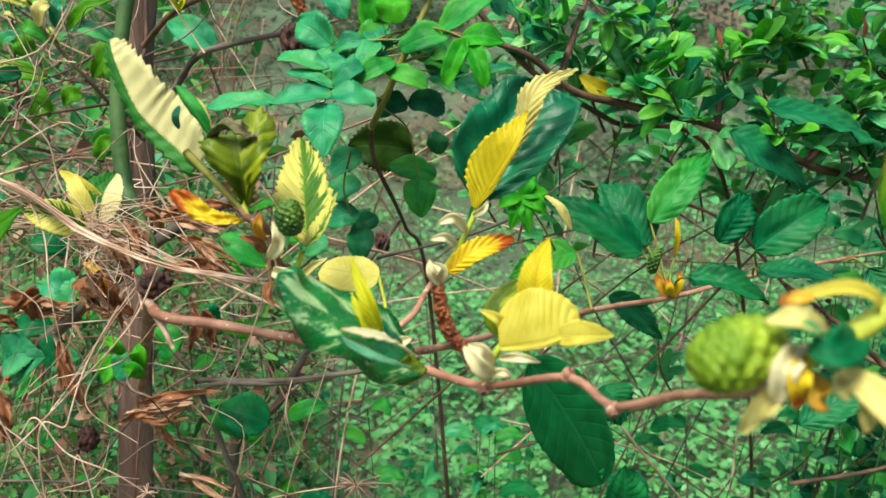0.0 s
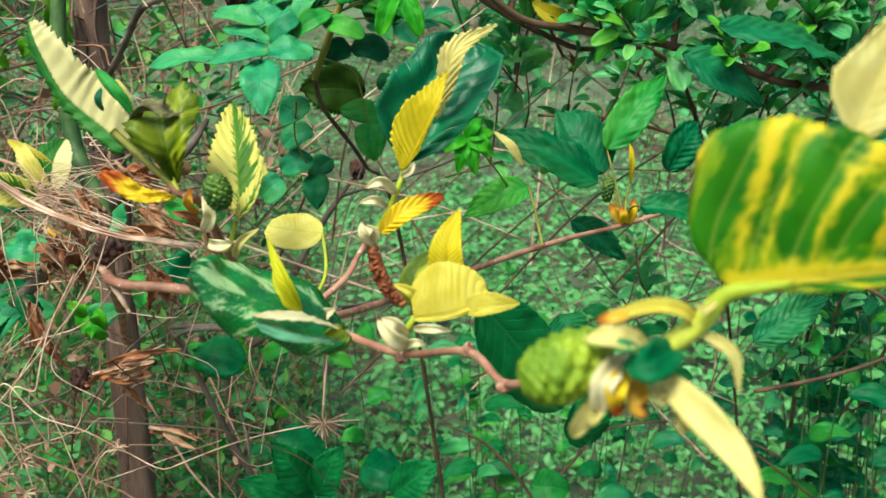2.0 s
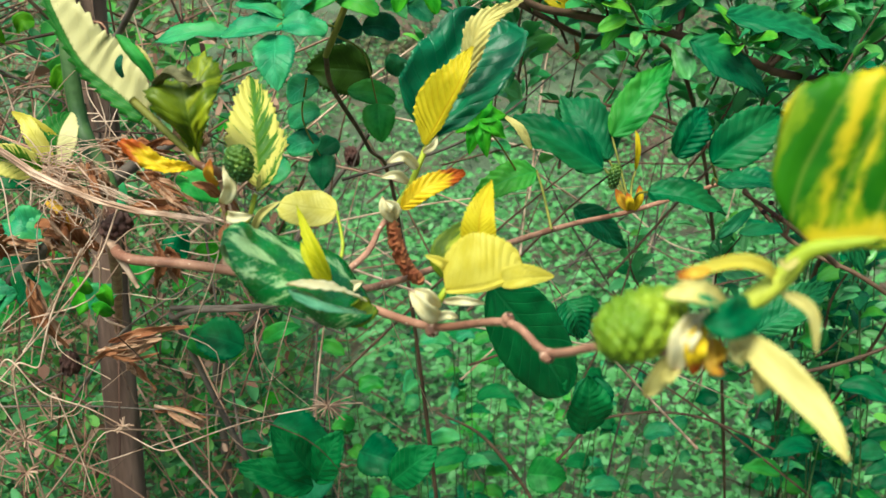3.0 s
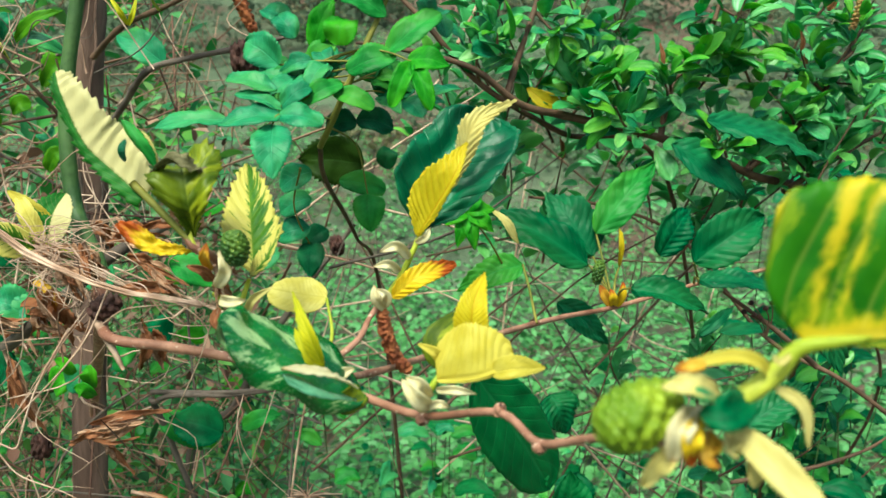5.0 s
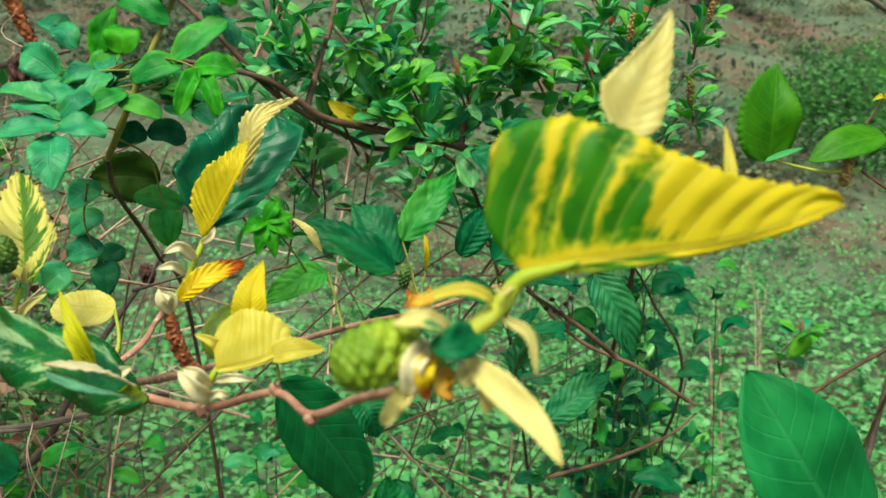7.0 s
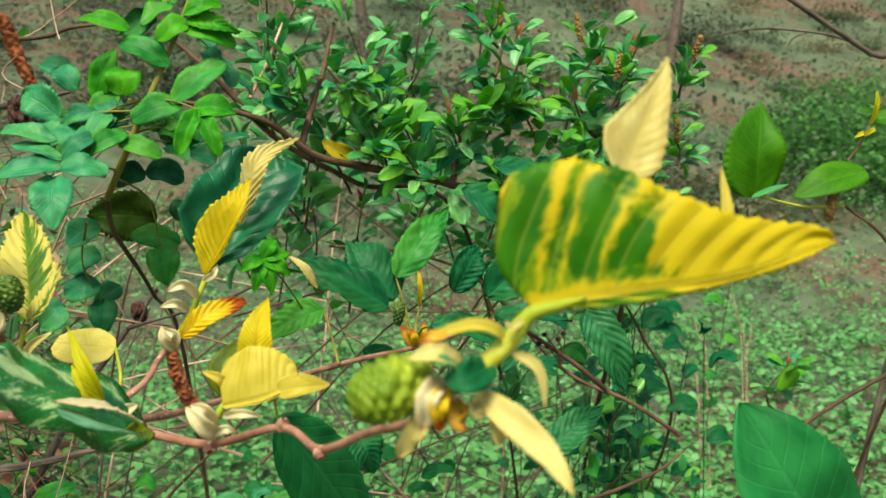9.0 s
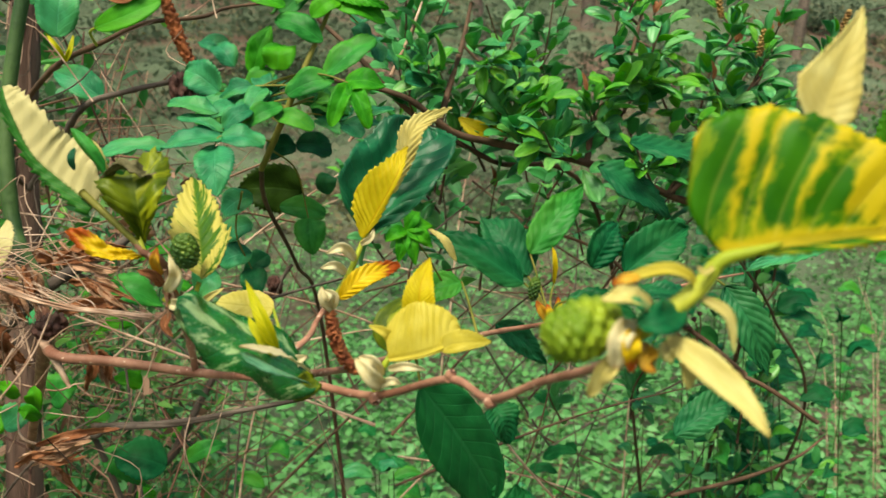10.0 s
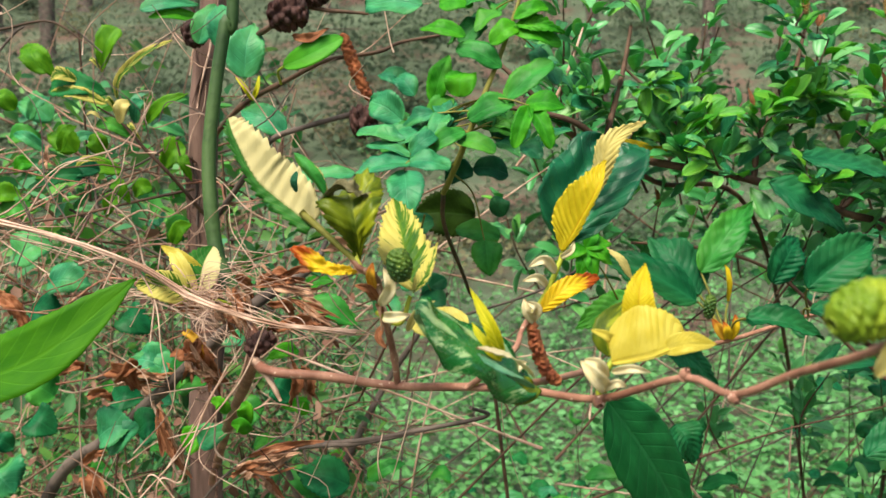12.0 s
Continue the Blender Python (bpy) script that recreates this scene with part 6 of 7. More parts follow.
straw([(-0.1398, 0.385, 0.9287), (-0.1509, 0.38, 0.9127), (-0.1663, 0.375, 0.8911), (-0.1802, 0.37, 0.8698)], 0.0007, 0.0004, "thin bent tan dry straw", 2, 0.002)
straw([(-0.1383, 0.385, 0.9316), (-0.1428, 0.38, 0.9129), (-0.1583, 0.375, 0.8884), (-0.1626, 0.37, 0.8701), (-0.1389, 0.37, 0.8531)], 0.0007, 0.0004, "thin bent tan dry straw", 1, 0)
straw([(-0.1105, 0.375, 0.9372), (-0.0906, 0.37, 0.9319), (-0.079, 0.365, 0.9224), (-0.0831, 0.36, 0.9196), (-0.0961, 0.36, 0.922)], 0.0007, 0.0004, "thin bent tan dry straw", 1, 0)
straw([(-0.0797, 0.33, 0.9677), (-0.0884, 0.335, 0.9592), (-0.0779, 0.34, 0.9432), (-0.0656, 0.34, 0.9358)], 0.0007, 0.0004, "thin bent tan dry straw", 1, 0)

# loose tangle low beside the trunk
tangle = thing("straw", (-0.2046, 0.45, 0.7419), "tangle of thin tan straws beside the trunk", "straw", "dry straws")
rnd_st = random.Random(12)
for i in range(30):
    y = rnd_st.uniform(0.37, 0.62)
    u, v = rnd_st.uniform(-0.30, -0.06), rnd_st.uniform(0.72, 0.93)
    c0 = Vector((u * (0.6 + y), y, v))
    a = rnd_st.uniform(-1.0, 1.4)
    d = Vector((math.cos(a), rnd_st.uniform(-0.3, 0.3), math.sin(a))) * rnd_st.uniform(0.025, 0.075)
    sag = Vector((rnd_st.uniform(-0.012, 0.012), 0, rnd_st.uniform(-0.012, 0.012)))
    part("strand", tube([c0 - d, c0 - d * 0.3 + sag, c0 + d * 0.4 - sag, c0 + d], [0.0004, 0.00035, 0.0002], 5, 12, 0.3, i), STRAW if i % 3 else CANE, tangle)

# dry stalks that lean behind the straw bundle
leaning = thing("straw", (-0.30, 0.58, 0.88), "leaning pale tan stalks and broken twigs behind the straw", "straw", "dry straws")
rnd_le = random.Random(31)
for i in range(46):
    y = rnd_le.uniform(0.50, 0.72)
    c0 = Vector((rnd_le.uniform(-0.40, -0.17) * (0.45 + y), y, rnd_le.uniform(0.84, 1.035)))
    a = rnd_le.choice((rnd_le.uniform(-0.3, 0.5), rnd_le.uniform(0.7, 2.2)))
    d = Vector((math.cos(a), rnd_le.uniform(-0.3, 0.3), math.sin(a))) * rnd_le.uniform(0.02, 0.065)
    sag = Vector((rnd_le.uniform(-0.010, 0.010), 0, rnd_le.uniform(-0.010, 0.010)))
    r = rnd_le.uniform(0.0004, 0.0009)
    part("strand", tube([c0 - d, c0 - d * 0.3 + sag, c0 + d * 0.4 - sag, c0 + d], [r, r * 0.9, r * 0.5], 5, 12, 0.3, i), (STRAW, STRAW, DEAD_WOOD)[i % 3], leaning)

# fine pale twigs and tendrils above the straw
tendrils = thing("tendrils", (-0.1753, 0.55, 1.0538), "fine pale dry tendrils around the sapling", "tendrils")
for i in range(58):
    y = rnd_st.uniform(0.48, 0.72)
    c0 = Vector((rnd_st.uniform(-0.36, -0.06) * (0.5 + y), y, rnd_st.uniform(0.94, 1.14)))
    a = rnd_st.uniform(0.2, 2.6)
    d = Vector((math.cos(a), rnd_st.uniform(-0.3, 0.3), math.sin(a))) * rnd_st.uniform(0.02, 0.06)
    sag = Vector((rnd_st.uniform(-0.014, 0.014), 0, rnd_st.uniform(-0.014, 0.014)))
    part("tendril", tube([c0 - d, c0 - d * 0.3 + sag, c0 + d * 0.4 - sag, c0 + d], [0.0005, 0.0004, 0.00025], 5, 14, 0.3, i), STRAW if i % 3 else GREY, tendrils)
part("tendril", tube([(0.0448, 0.6, 1.0689), (0.0584, 0.61, 1.0968), (0.0697, 0.62, 1.1255)], [0.0013, 0.0012, 0.0008], 6, 12, 0.1, 3), STRAW, tendrils)
part("tendril", tube([(0.0141, 0.58, 1.0211), (0.0226, 0.58, 1.0311), (0.032, 0.59, 1.0436)], [0.0012, 0.0011, 0.0007], 6, 12, 0.1, 4), STRAW, tendrils)

# dead leaf tufts hooked on the straws
def dead_tuft(name, c, end, n, size, seed, label):
    rnd = random.Random(seed)
    t = thing(name, c, label, "dead leaves", "dead leaf tufts")
    a, b = Vector(c), Vector(end)
    for i in range(n):
        p = a.lerp(b, rnd.uniform(0, 0.35)) + Vector((rnd.gauss(0, 1), rnd.gauss(0, 1), rnd.gauss(0, 1))) * size * 0.10
        q = a.lerp(b, rnd.uniform(0.6, 1.1)) + Vector((rnd.gauss(0, 1), rnd.gauss(0, 1), rnd.gauss(0, 1))) * size * 0.17
        leaf(t, [p, p.lerp(q, 0.5) + Vector((0, 0, size * rnd.uniform(-0.15, 0.15))), q], size * rnd.uniform(0.10, 0.24), DEAD if i % 3 else RUST, facing=(rnd.uniform(-0.5, 0.5), -0.8, rnd.uniform(-0.3, 0.8)), fold=38, wave=0.30, crinkle=0.25, nu=20, nv=6, teeth=0.1, nteeth=7)
    part("rib", tube([a, a.lerp(b, 0.5), b], [0.0010, 0.0005], 6, 8, 0.2, seed), STRAW, t)
    return t


dead_tuft("dead_leaves", (-0.1453, 0.375, 0.8659), (-0.1136, 0.375, 0.8746), 9, 0.026, 1, "tuft of crumpled tan dead leaves beside the trunk")
dead_tuft("dead_leaves", (-0.1363, 0.378, 0.862), (-0.1222, 0.38, 0.845), 4, 0.018, 2, "tuft of crumpled tan dead leaves beside the trunk")
dead_tuft("dead_leaves", (-0.1221, 0.38, 0.8337), (-0.1004, 0.38, 0.829), 4, 0.020, 3, "curled tan dead leaf on a straw")
dead_tuft("dead_leaves", (-0.1559, 0.42, 0.8486), (-0.1229, 0.42, 0.8641), 9, 0.026, 4, "tuft of crumpled tan dead leaves beside the trunk")
dead_tuft("dead_leaves", (-0.2477, 0.48, 0.89), (-0.2153, 0.48, 0.8891), 9, 0.026, 5, "tuft of crumpled brown dead leaves")
dead_tuft("dead_leaves", (-0.1547, 0.385, 0.9476), (-0.142, 0.38, 0.9391), 12, 0.020, 6, "crumpled tan dead leaves in the straw")
dead_tuft("dead_leaves", (-0.2804, 0.6, 0.8672), (-0.2654, 0.6, 0.8418), 5, 0.04, 7, "rusty dead leaves hanging in the undergrowth")
dead_tuft("dead_leaves", (-0.1425, 0.43, 0.9587), (-0.1116, 0.42, 0.9513), 10, 0.030, 11, "crumpled rust-brown dead leaves caught in the straw")
dead_tuft("dead_leaves", (-0.1835, 0.42, 0.9179), (-0.174, 0.42, 0.9011), 8, 0.026, 12, "crumpled rust-brown dead leaves caught in the straw")
dead_tuft("dead_leaves", (-0.1481, 0.4, 0.9569), (-0.1379, 0.4, 0.931), 12, 0.024, 13, "crumpled rust-brown dead leaves caught in the straw")
dead_tuft("dead_leaves", (-0.1934, 0.42, 0.9525), (-0.1638, 0.41, 0.9431), 10, 0.026, 14, "crumpled rust-brown dead leaves caught in the straw")
dead_tuft("dead_leaves", (-0.1214, 0.4, 0.9151), (-0.1134, 0.4, 0.8959), 6, 0.022, 15, "crumpled rust-brown dead leaves caught in the straw")
dead_tuft("dead_leaves", (-0.0634, 0.31, 0.9645), (-0.059, 0.315, 0.9458), 5, 0.016, 16, "crumpled rust-brown dead leaves caught in the straw")
dead_tuft("dead_leaves", (-0.218, 0.46, 0.8824), (-0.2043, 0.46, 0.8347), 8, 0.034, 17, "crumpled rust-brown dead leaves caught in the straw")
dead_tuft("dead_leaves", (-0.113, 0.38, 0.95), (-0.0905, 0.37, 0.9387), 9, 0.020, 18, "crumpled rust-brown dead leaves caught in the straw")

# ---------------------------------------------------------------- wild rose with rounded leaflets
rose = thing("rose_bush", (0.06, 0.80, 0.0), "wild rose bush with rounded bluish green leaflets", "rose bush")
part("cane", tube([(0.06, 0.80, 0.0), (0.03, 0.76, 0.45), (-0.0062, 0.66, 0.8572), (-0.0239, 0.58, 0.934), (-0.0374, 0.5, 0.9812), (-0.037, 0.465, 1.0032)], [0.0030, 0.0022, 0.0015, 0.0013, 0.0014, 0.0017], 8, 36, 0.12, 22), CANE, rose, "thin brown cane")
cane = part("cane", tube([(-0.037, 0.465, 1.0032), (-0.0306, 0.455, 1.0154), (-0.0201, 0.45, 1.0387), (-0.0096, 0.45, 1.0629), (0.0021, 0.455, 1.0902), (0.0189, 0.46, 1.1358)],
                         [0.0018, 0.0019, 0.0018, 0.0016, 0.0013, 0.0008], 10, 40, 0.12, 21), GREEN_CANE, rose, "olive green cane")


def leaflet(a, b, w, m, parent=None, y_bow=-0.004, **kw):
    kw.setdefault("fold", 13)
    kw.setdefault("nu", 44)
    kw.setdefault("nv", 8)
    kw.setdefault("teeth", 0.055)
    kw.setdefault("nteeth", 15)
    kw.setdefault("crinkle", 0.09)
    kw.setdefault("wave", 0.05)
    kw.setdefault("facing", (0.05, -0.85, 0.5))
    kw.setdefault("shape", ("oval", "oval", "pointed")[COUNT[0] % 3])
    mid = Vector(a).lerp(Vector(b), 0.5) + Vector((0, y_bow, 0.002))
    return leaf(parent or cane, [a, mid, b], w * 1.14, m, name="leaflet", **kw)


def rachis(points, r=0.0007):
    return part("rachis", tube(points, [r, r * 0.6], 6, 14, 0.1, 1), GREEN_CANE, cane)


rachis([(-0.0281, 0.455, 1.0186), (-0.0448, 0.44, 1.0232), (-0.0553, 0.43, 1.0217), (-0.0575, 0.425, 1.0169)])
rachis([(-0.0201, 0.45, 1.0387), (-0.0388, 0.44, 1.0323), (-0.0546, 0.435, 1.026)])
rachis([(-0.0155, 0.45, 1.0508), (-0.0411, 0.46, 1.0505), (-0.0613, 0.47, 1.0479)])
rachis([(-0.0126, 0.45, 1.0583), (0.003, 0.44, 1.0553), (0.0137, 0.435, 1.051)])
rachis([(-0.0312, 0.455, 1.0154), (-0.0187, 0.5, 1.0021), (-0.0122, 0.51, 0.972)])
rachis([(-0.0488, 0.47, 0.9904), (-0.0563, 0.5, 0.9636), (-0.0472, 0.51, 0.9375)])
leaflet((-0.0604, 0.468, 1.0479), (-0.0801, 0.475, 1.0607), 0.0175, TEAL, facing=(-0.1, -1, 0.2))
leaflet((-0.0411, 0.46, 1.0511), (-0.0596, 0.465, 1.0429), 0.0100, TEAL)
leaflet((-0.0574, 0.44, 1.0342), (-0.0857, 0.45, 1.0402), 0.0125, TEAL, facing=(0, -0.6, 0.8))
leaflet((-0.0525, 0.435, 1.024), (-0.0795, 0.44, 1.0319), 0.0095, TEAL, facing=(0, -0.5, 0.85))
leaflet((-0.0538, 0.43, 1.0215), (-0.0858, 0.425, 1.0151), 0.0150, TEAL, facing=(0.1, -0.6, 0.8))
leaflet((-0.0896, 0.47, 1.0171), (-0.1312, 0.47, 1.0117), 0.0130, TEAL, facing=(0, -0.6, 0.8))
leaflet((-0.0553, 0.43, 1.0214), (-0.0317, 0.43, 1.0175), 0.0145, TEAL, facing=(0, -0.7, 0.7))
leaflet((-0.0573, 0.424, 1.0163), (-0.0545, 0.405, 0.9901), 0.0185, TEAL, facing=(0.05, -0.9, 0.4), label="rounded bluish green toothed leaflet")
leaflet((-0.0546, 0.435, 1.0255), (-0.0394, 0.44, 1.037), 0.0105, TEAL)
leaflet((-0.0448, 0.44, 1.0268), (-0.023, 0.445, 1.0389), 0.0105, MID)
leaflet((-0.0259, 0.45, 1.0589), (-0.0234, 0.455, 1.073), 0.0165, BRIGHT, facing=(0, -0.9, 0.5), shape="round")
leaflet((-0.0206, 0.445, 1.0452), (0.0053, 0.445, 1.0544), 0.0145, MID)
leaflet((-0.0001, 0.445, 1.0549), (0.0291, 0.45, 1.0774), 0.0150, MID, facing=(-0.4, -0.8, 0.3))
leaflet((0.0121, 0.437, 1.0516), (0.0342, 0.435, 1.0492), 0.0130, BRIGHT)
leaflet((0.0139, 0.435, 1.051), (0.0039, 0.425, 1.0269), 0.0100, BRIGHT, fold=28)
leaflet((0.0139, 0.435, 1.051), (0.0245, 0.425, 1.0259), 0.0100, BRIGHT, fold=28)
leaflet((-0.0417, 0.47, 1.0577), (-0.0312, 0.475, 1.0866), 0.0125, BRIGHT)
leaflet((0.02, 0.45, 1.0317), (0.0409, 0.46, 1.038), 0.0085, TEAL, facing=(0, -0.5, 0.85))
leaflet((-0.0272, 0.445, 1.0337), (-0.0056, 0.44, 1.0261), 0.0105, MID)
leaflet((-0.0177, 0.55, 0.9873), (-0.0601, 0.55, 0.9886), 0.030, SHADE_OLIVE, facing=(0, -1, -0.1), label="olive leaf with shade painted into its colour")
leaflet((-0.0448, 0.49, 0.9871), (-0.0633, 0.49, 0.9766), 0.0150, TEAL)
leaflet((-0.0306, 0.52, 0.9787), (-0.0014, 0.52, 0.9729), 0.0140, MID)
leaflet((-0.0115, 0.51, 0.9717), (-0.0099, 0.505, 0.9484), 0.0180, MID, facing=(0, -1, 0.2))
leaflet((-0.0472, 0.51, 0.9688), (-0.0664, 0.51, 0.9593), 0.0140, TEAL)
leaflet((-0.0479, 0.51, 0.95), (-0.0683, 0.51, 0.9436), 0.0150, TEAL)
leaflet((-0.0465, 0.51, 0.9404), (-0.046, 0.5, 0.9201), 0.0150, DEEP, facing=(0, -1, 0.1))
leaflet((-0.0181, 0.49, 1.0177), (-0.0361, 0.49, 1.0117), 0.0140, DEEP)
leaflet((-0.0181, 0.49, 1.0187), (0.0036, 0.49, 1.0138), 0.0150, DEEP)
leaflet((-0.0386, 0.53, 0.9461), (-0.0551, 0.53, 0.9339), 0.0130, DEEP)
leaflet((0.0008, 0.53, 0.999), (-0.0027, 0.53, 0.9863), 0.0120, DEEP)
leaflet((-0.0715, 0.53, 0.9336), (-0.0862, 0.53, 0.9222), 0.0190, TEAL)
leaflet((-0.0591, 0.5, 1.0742), (-0.0774, 0.51, 1.0811), 0.013, TEAL)
leaflet((-0.0531, 0.48, 1.0635), (-0.0642, 0.49, 1.0766), 0.013, TEAL)
leaflet((-0.0471, 0.47, 1.0445), (-0.0297, 0.47, 1.0604), 0.012, MID)
# top of the cane, seen when the eye drops
leaflet((-0.0211, 0.455, 1.0945), (-0.0478, 0.46, 1.1002), 0.010, BRIGHT)
leaflet((-0.0003, 0.45, 1.0751), (-0.0263, 0.455, 1.0881), 0.014, MID)
leaflet((-0.0065, 0.45, 1.0884), (0.0106, 0.455, 1.1), 0.012, BRIGHT)
leaflet((0.0086, 0.45, 1.0992), (0.0369, 0.455, 1.0942), 0.011, BRIGHT, pleat=0.0008)
leaflet((0.0071, 0.45, 1.1025), (0.0274, 0.455, 1.1092), 0.009, BRIGHT)
leaflet((0.0052, 0.45, 1.0961), (0.0351, 0.455, 1.0877), 0.013, BRIGHT)
leaflet((-0.0357, 0.47, 1.1175), (-0.0153, 0.47, 1.1152), 0.018, BRIGHT)
leaflet((-0.0463, 0.48, 1.1181), (-0.0821, 0.49, 1.1212), 0.022, TEAL)
leaflet((-0.0542, 0.5, 1.1257), (-0.0644, 0.5, 1.1419), 0.022, TEAL)
palm = (0.0469, 0.46, 0.9682)
rachis([(0.0726, 0.5, 0.9309), (0.0601, 0.48, 0.9516), palm])
for b, w in (((0.0341, 0.455, 0.9615), 0.008), ((0.0417, 0.455, 0.9487), 0.008), ((0.052, 0.455, 0.9473), 0.0085), ((0.063, 0.46, 0.9574), 0.009), ((0.0633, 0.465, 0.9698), 0.0085), ((0.0549, 0.465, 0.9784), 0.008)):
    leaflet(palm, b, w, BRIGHT, shape="lance")

# further compound leaves that fill the bush
rnd_rose = random.Random(19)
ROSE_LINE = curve_points([(-0.0306, 0.455, 1.0154), (-0.0201, 0.45, 1.0387), (-0.0096, 0.45, 1.0629), (0.0021, 0.455, 1.0902), (0.0189, 0.46, 1.1358)], 20)
for i in range(17):
    c = ROSE_LINE[rnd_rose.randint(2, 20)]
    d = Vector((rnd_rose.choice((-1, 1)) * rnd_rose.uniform(0.5, 1.0), rnd_rose.uniform(0.1, 1.0), rnd_rose.uniform(-0.5, 0.45))).normalized()
    L = rnd_rose.uniform(0.035, 0.060)
    e = c + d * L + Vector((0, 0, -0.006))
    rachis([c, c.lerp(e, 0.5) + Vector((0, 0, 0.004)), e], 0.0006)
    side = d.cross(Vector((0, -0.6, 0.8))).normalized()
    size = rnd_rose.uniform(0.015, 0.022)
    m = rnd_rose.choice((TEAL, TEAL, MID, MID, BRIGHT))
    for u, s in ((1.0, 0.0), (0.8, 1.0), (0.8, -1.0), (0.48, 1.0), (0.48, -1.0)):
        p = c.lerp(e, u) + Vector((0, 0, 0.002))
        q = p + ((d * 0.45 + side * s * 0.9) if s else d).normalized() * size
        leaflet(p, q, size * rnd_rose.uniform(0.58, 0.70), m, facing=(rnd_rose.uniform(-0.2, 0.2), -0.65, 0.75), y_bow=-0.001, nu=30)

# ---------------------------------------------------------------- bush with small glossy leaves
bush = thing("leafy_bush", (0.44, 1.05, 0.0), "dense bush with small glossy green leaves on arching brown canes", "bush")
canes = []

def bush_cane(pts, rr):
    canes.append(part("cane", tube(pts, list(rr), 8, 8 * len(pts), 0.15, len(canes) + 30), CANE, bush))


bush_cane([(0.44, 1.05, 0.0), (0.45, 0.98, 0.6), (0.4055, 0.76, 0.9137), (0.2732, 0.65, 0.9797), (0.2002, 0.63, 1.0054), (0.1283, 0.61, 1.0198), (0.089, 0.59, 1.0285), (0.0518, 0.57, 1.0524), (-0.0015, 0.57, 1.0641), (-0.0248, 0.58, 1.0666)], (0.0024, 0.0024, 0.0026, 0.003, 0.003, 0.003, 0.0026, 0.002, 0.0016, 0.001))
bush_cane([(0.44, 1.05, 0.0), (0.38, 1.0, 0.55), (0.2421, 0.74, 0.9539), (0.1252, 0.64, 1.0075), (0.0629, 0.62, 1.0418), (0.0209, 0.61, 1.0841), (-0.0078, 0.62, 1.1116)], (0.0018, 0.0018, 0.002, 0.0022, 0.0022, 0.002, 0.0015))
bush_cane([(0.079, 0.59, 1.0322), (0.087, 0.6, 1.0578), (0.0999, 0.62, 1.0946), (0.108, 0.63, 1.1274)], (0.0026, 0.0024, 0.002, 0.0014))
bush_cane([(0.2002, 0.63, 1.0054), (0.209, 0.64, 1.041), (0.2359, 0.65, 1.0795), (0.252, 0.66, 1.1266)], (0.0026, 0.0022, 0.0019, 0.0014))
bush_cane([(0.2732, 0.65, 0.9797), (0.3142, 0.66, 1.0129), (0.3542, 0.68, 1.062), (0.3861, 0.7, 1.1125)], (0.0028, 0.0024, 0.002, 0.0013))
bush_cane([(0.3096, 0.66, 0.964), (0.348, 0.67, 0.9863), (0.3957, 0.68, 1.0138)], (0.0024, 0.002, 0.0013))
bush_cane([(0.0994, 0.6, 0.962), (0.1541, 0.62, 0.9551), (0.2202, 0.63, 0.9303), (0.2891, 0.62, 0.8558), (0.3395, 0.6, 0.8302), (0.3846, 0.6, 0.7996)], (0.0010, 0.0012, 0.0014, 0.0016, 0.0018, 0.002))
bush_cane([(0.47, 1.05, 0.0), (0.45, 0.98, 0.4), (0.4876, 0.82, 0.7296), (0.4238, 0.76, 0.854), (0.3556, 0.7, 0.9241)], (0.0024, 0.0020, 0.0017, 0.0014, 0.0012))

LEAFLETS = []
for i, m in enumerate((GLOSS, GLOSS, FRESH, TEAL, FRESH)):
    me = blade([(0, 0, 0), (0, 0.5, 0.03), (0, 1, -0.03)], (0.50, 0.56)[i % 2], (0, 0, 1), ("oval", "obovate")[i % 2], 16, 0.1, 0.0, 6, 0.05, 9, nu=9, nv=4, thick=0.008, seed=50 + i)
    me.materials.append(m)
    LEAFLETS.append(me)


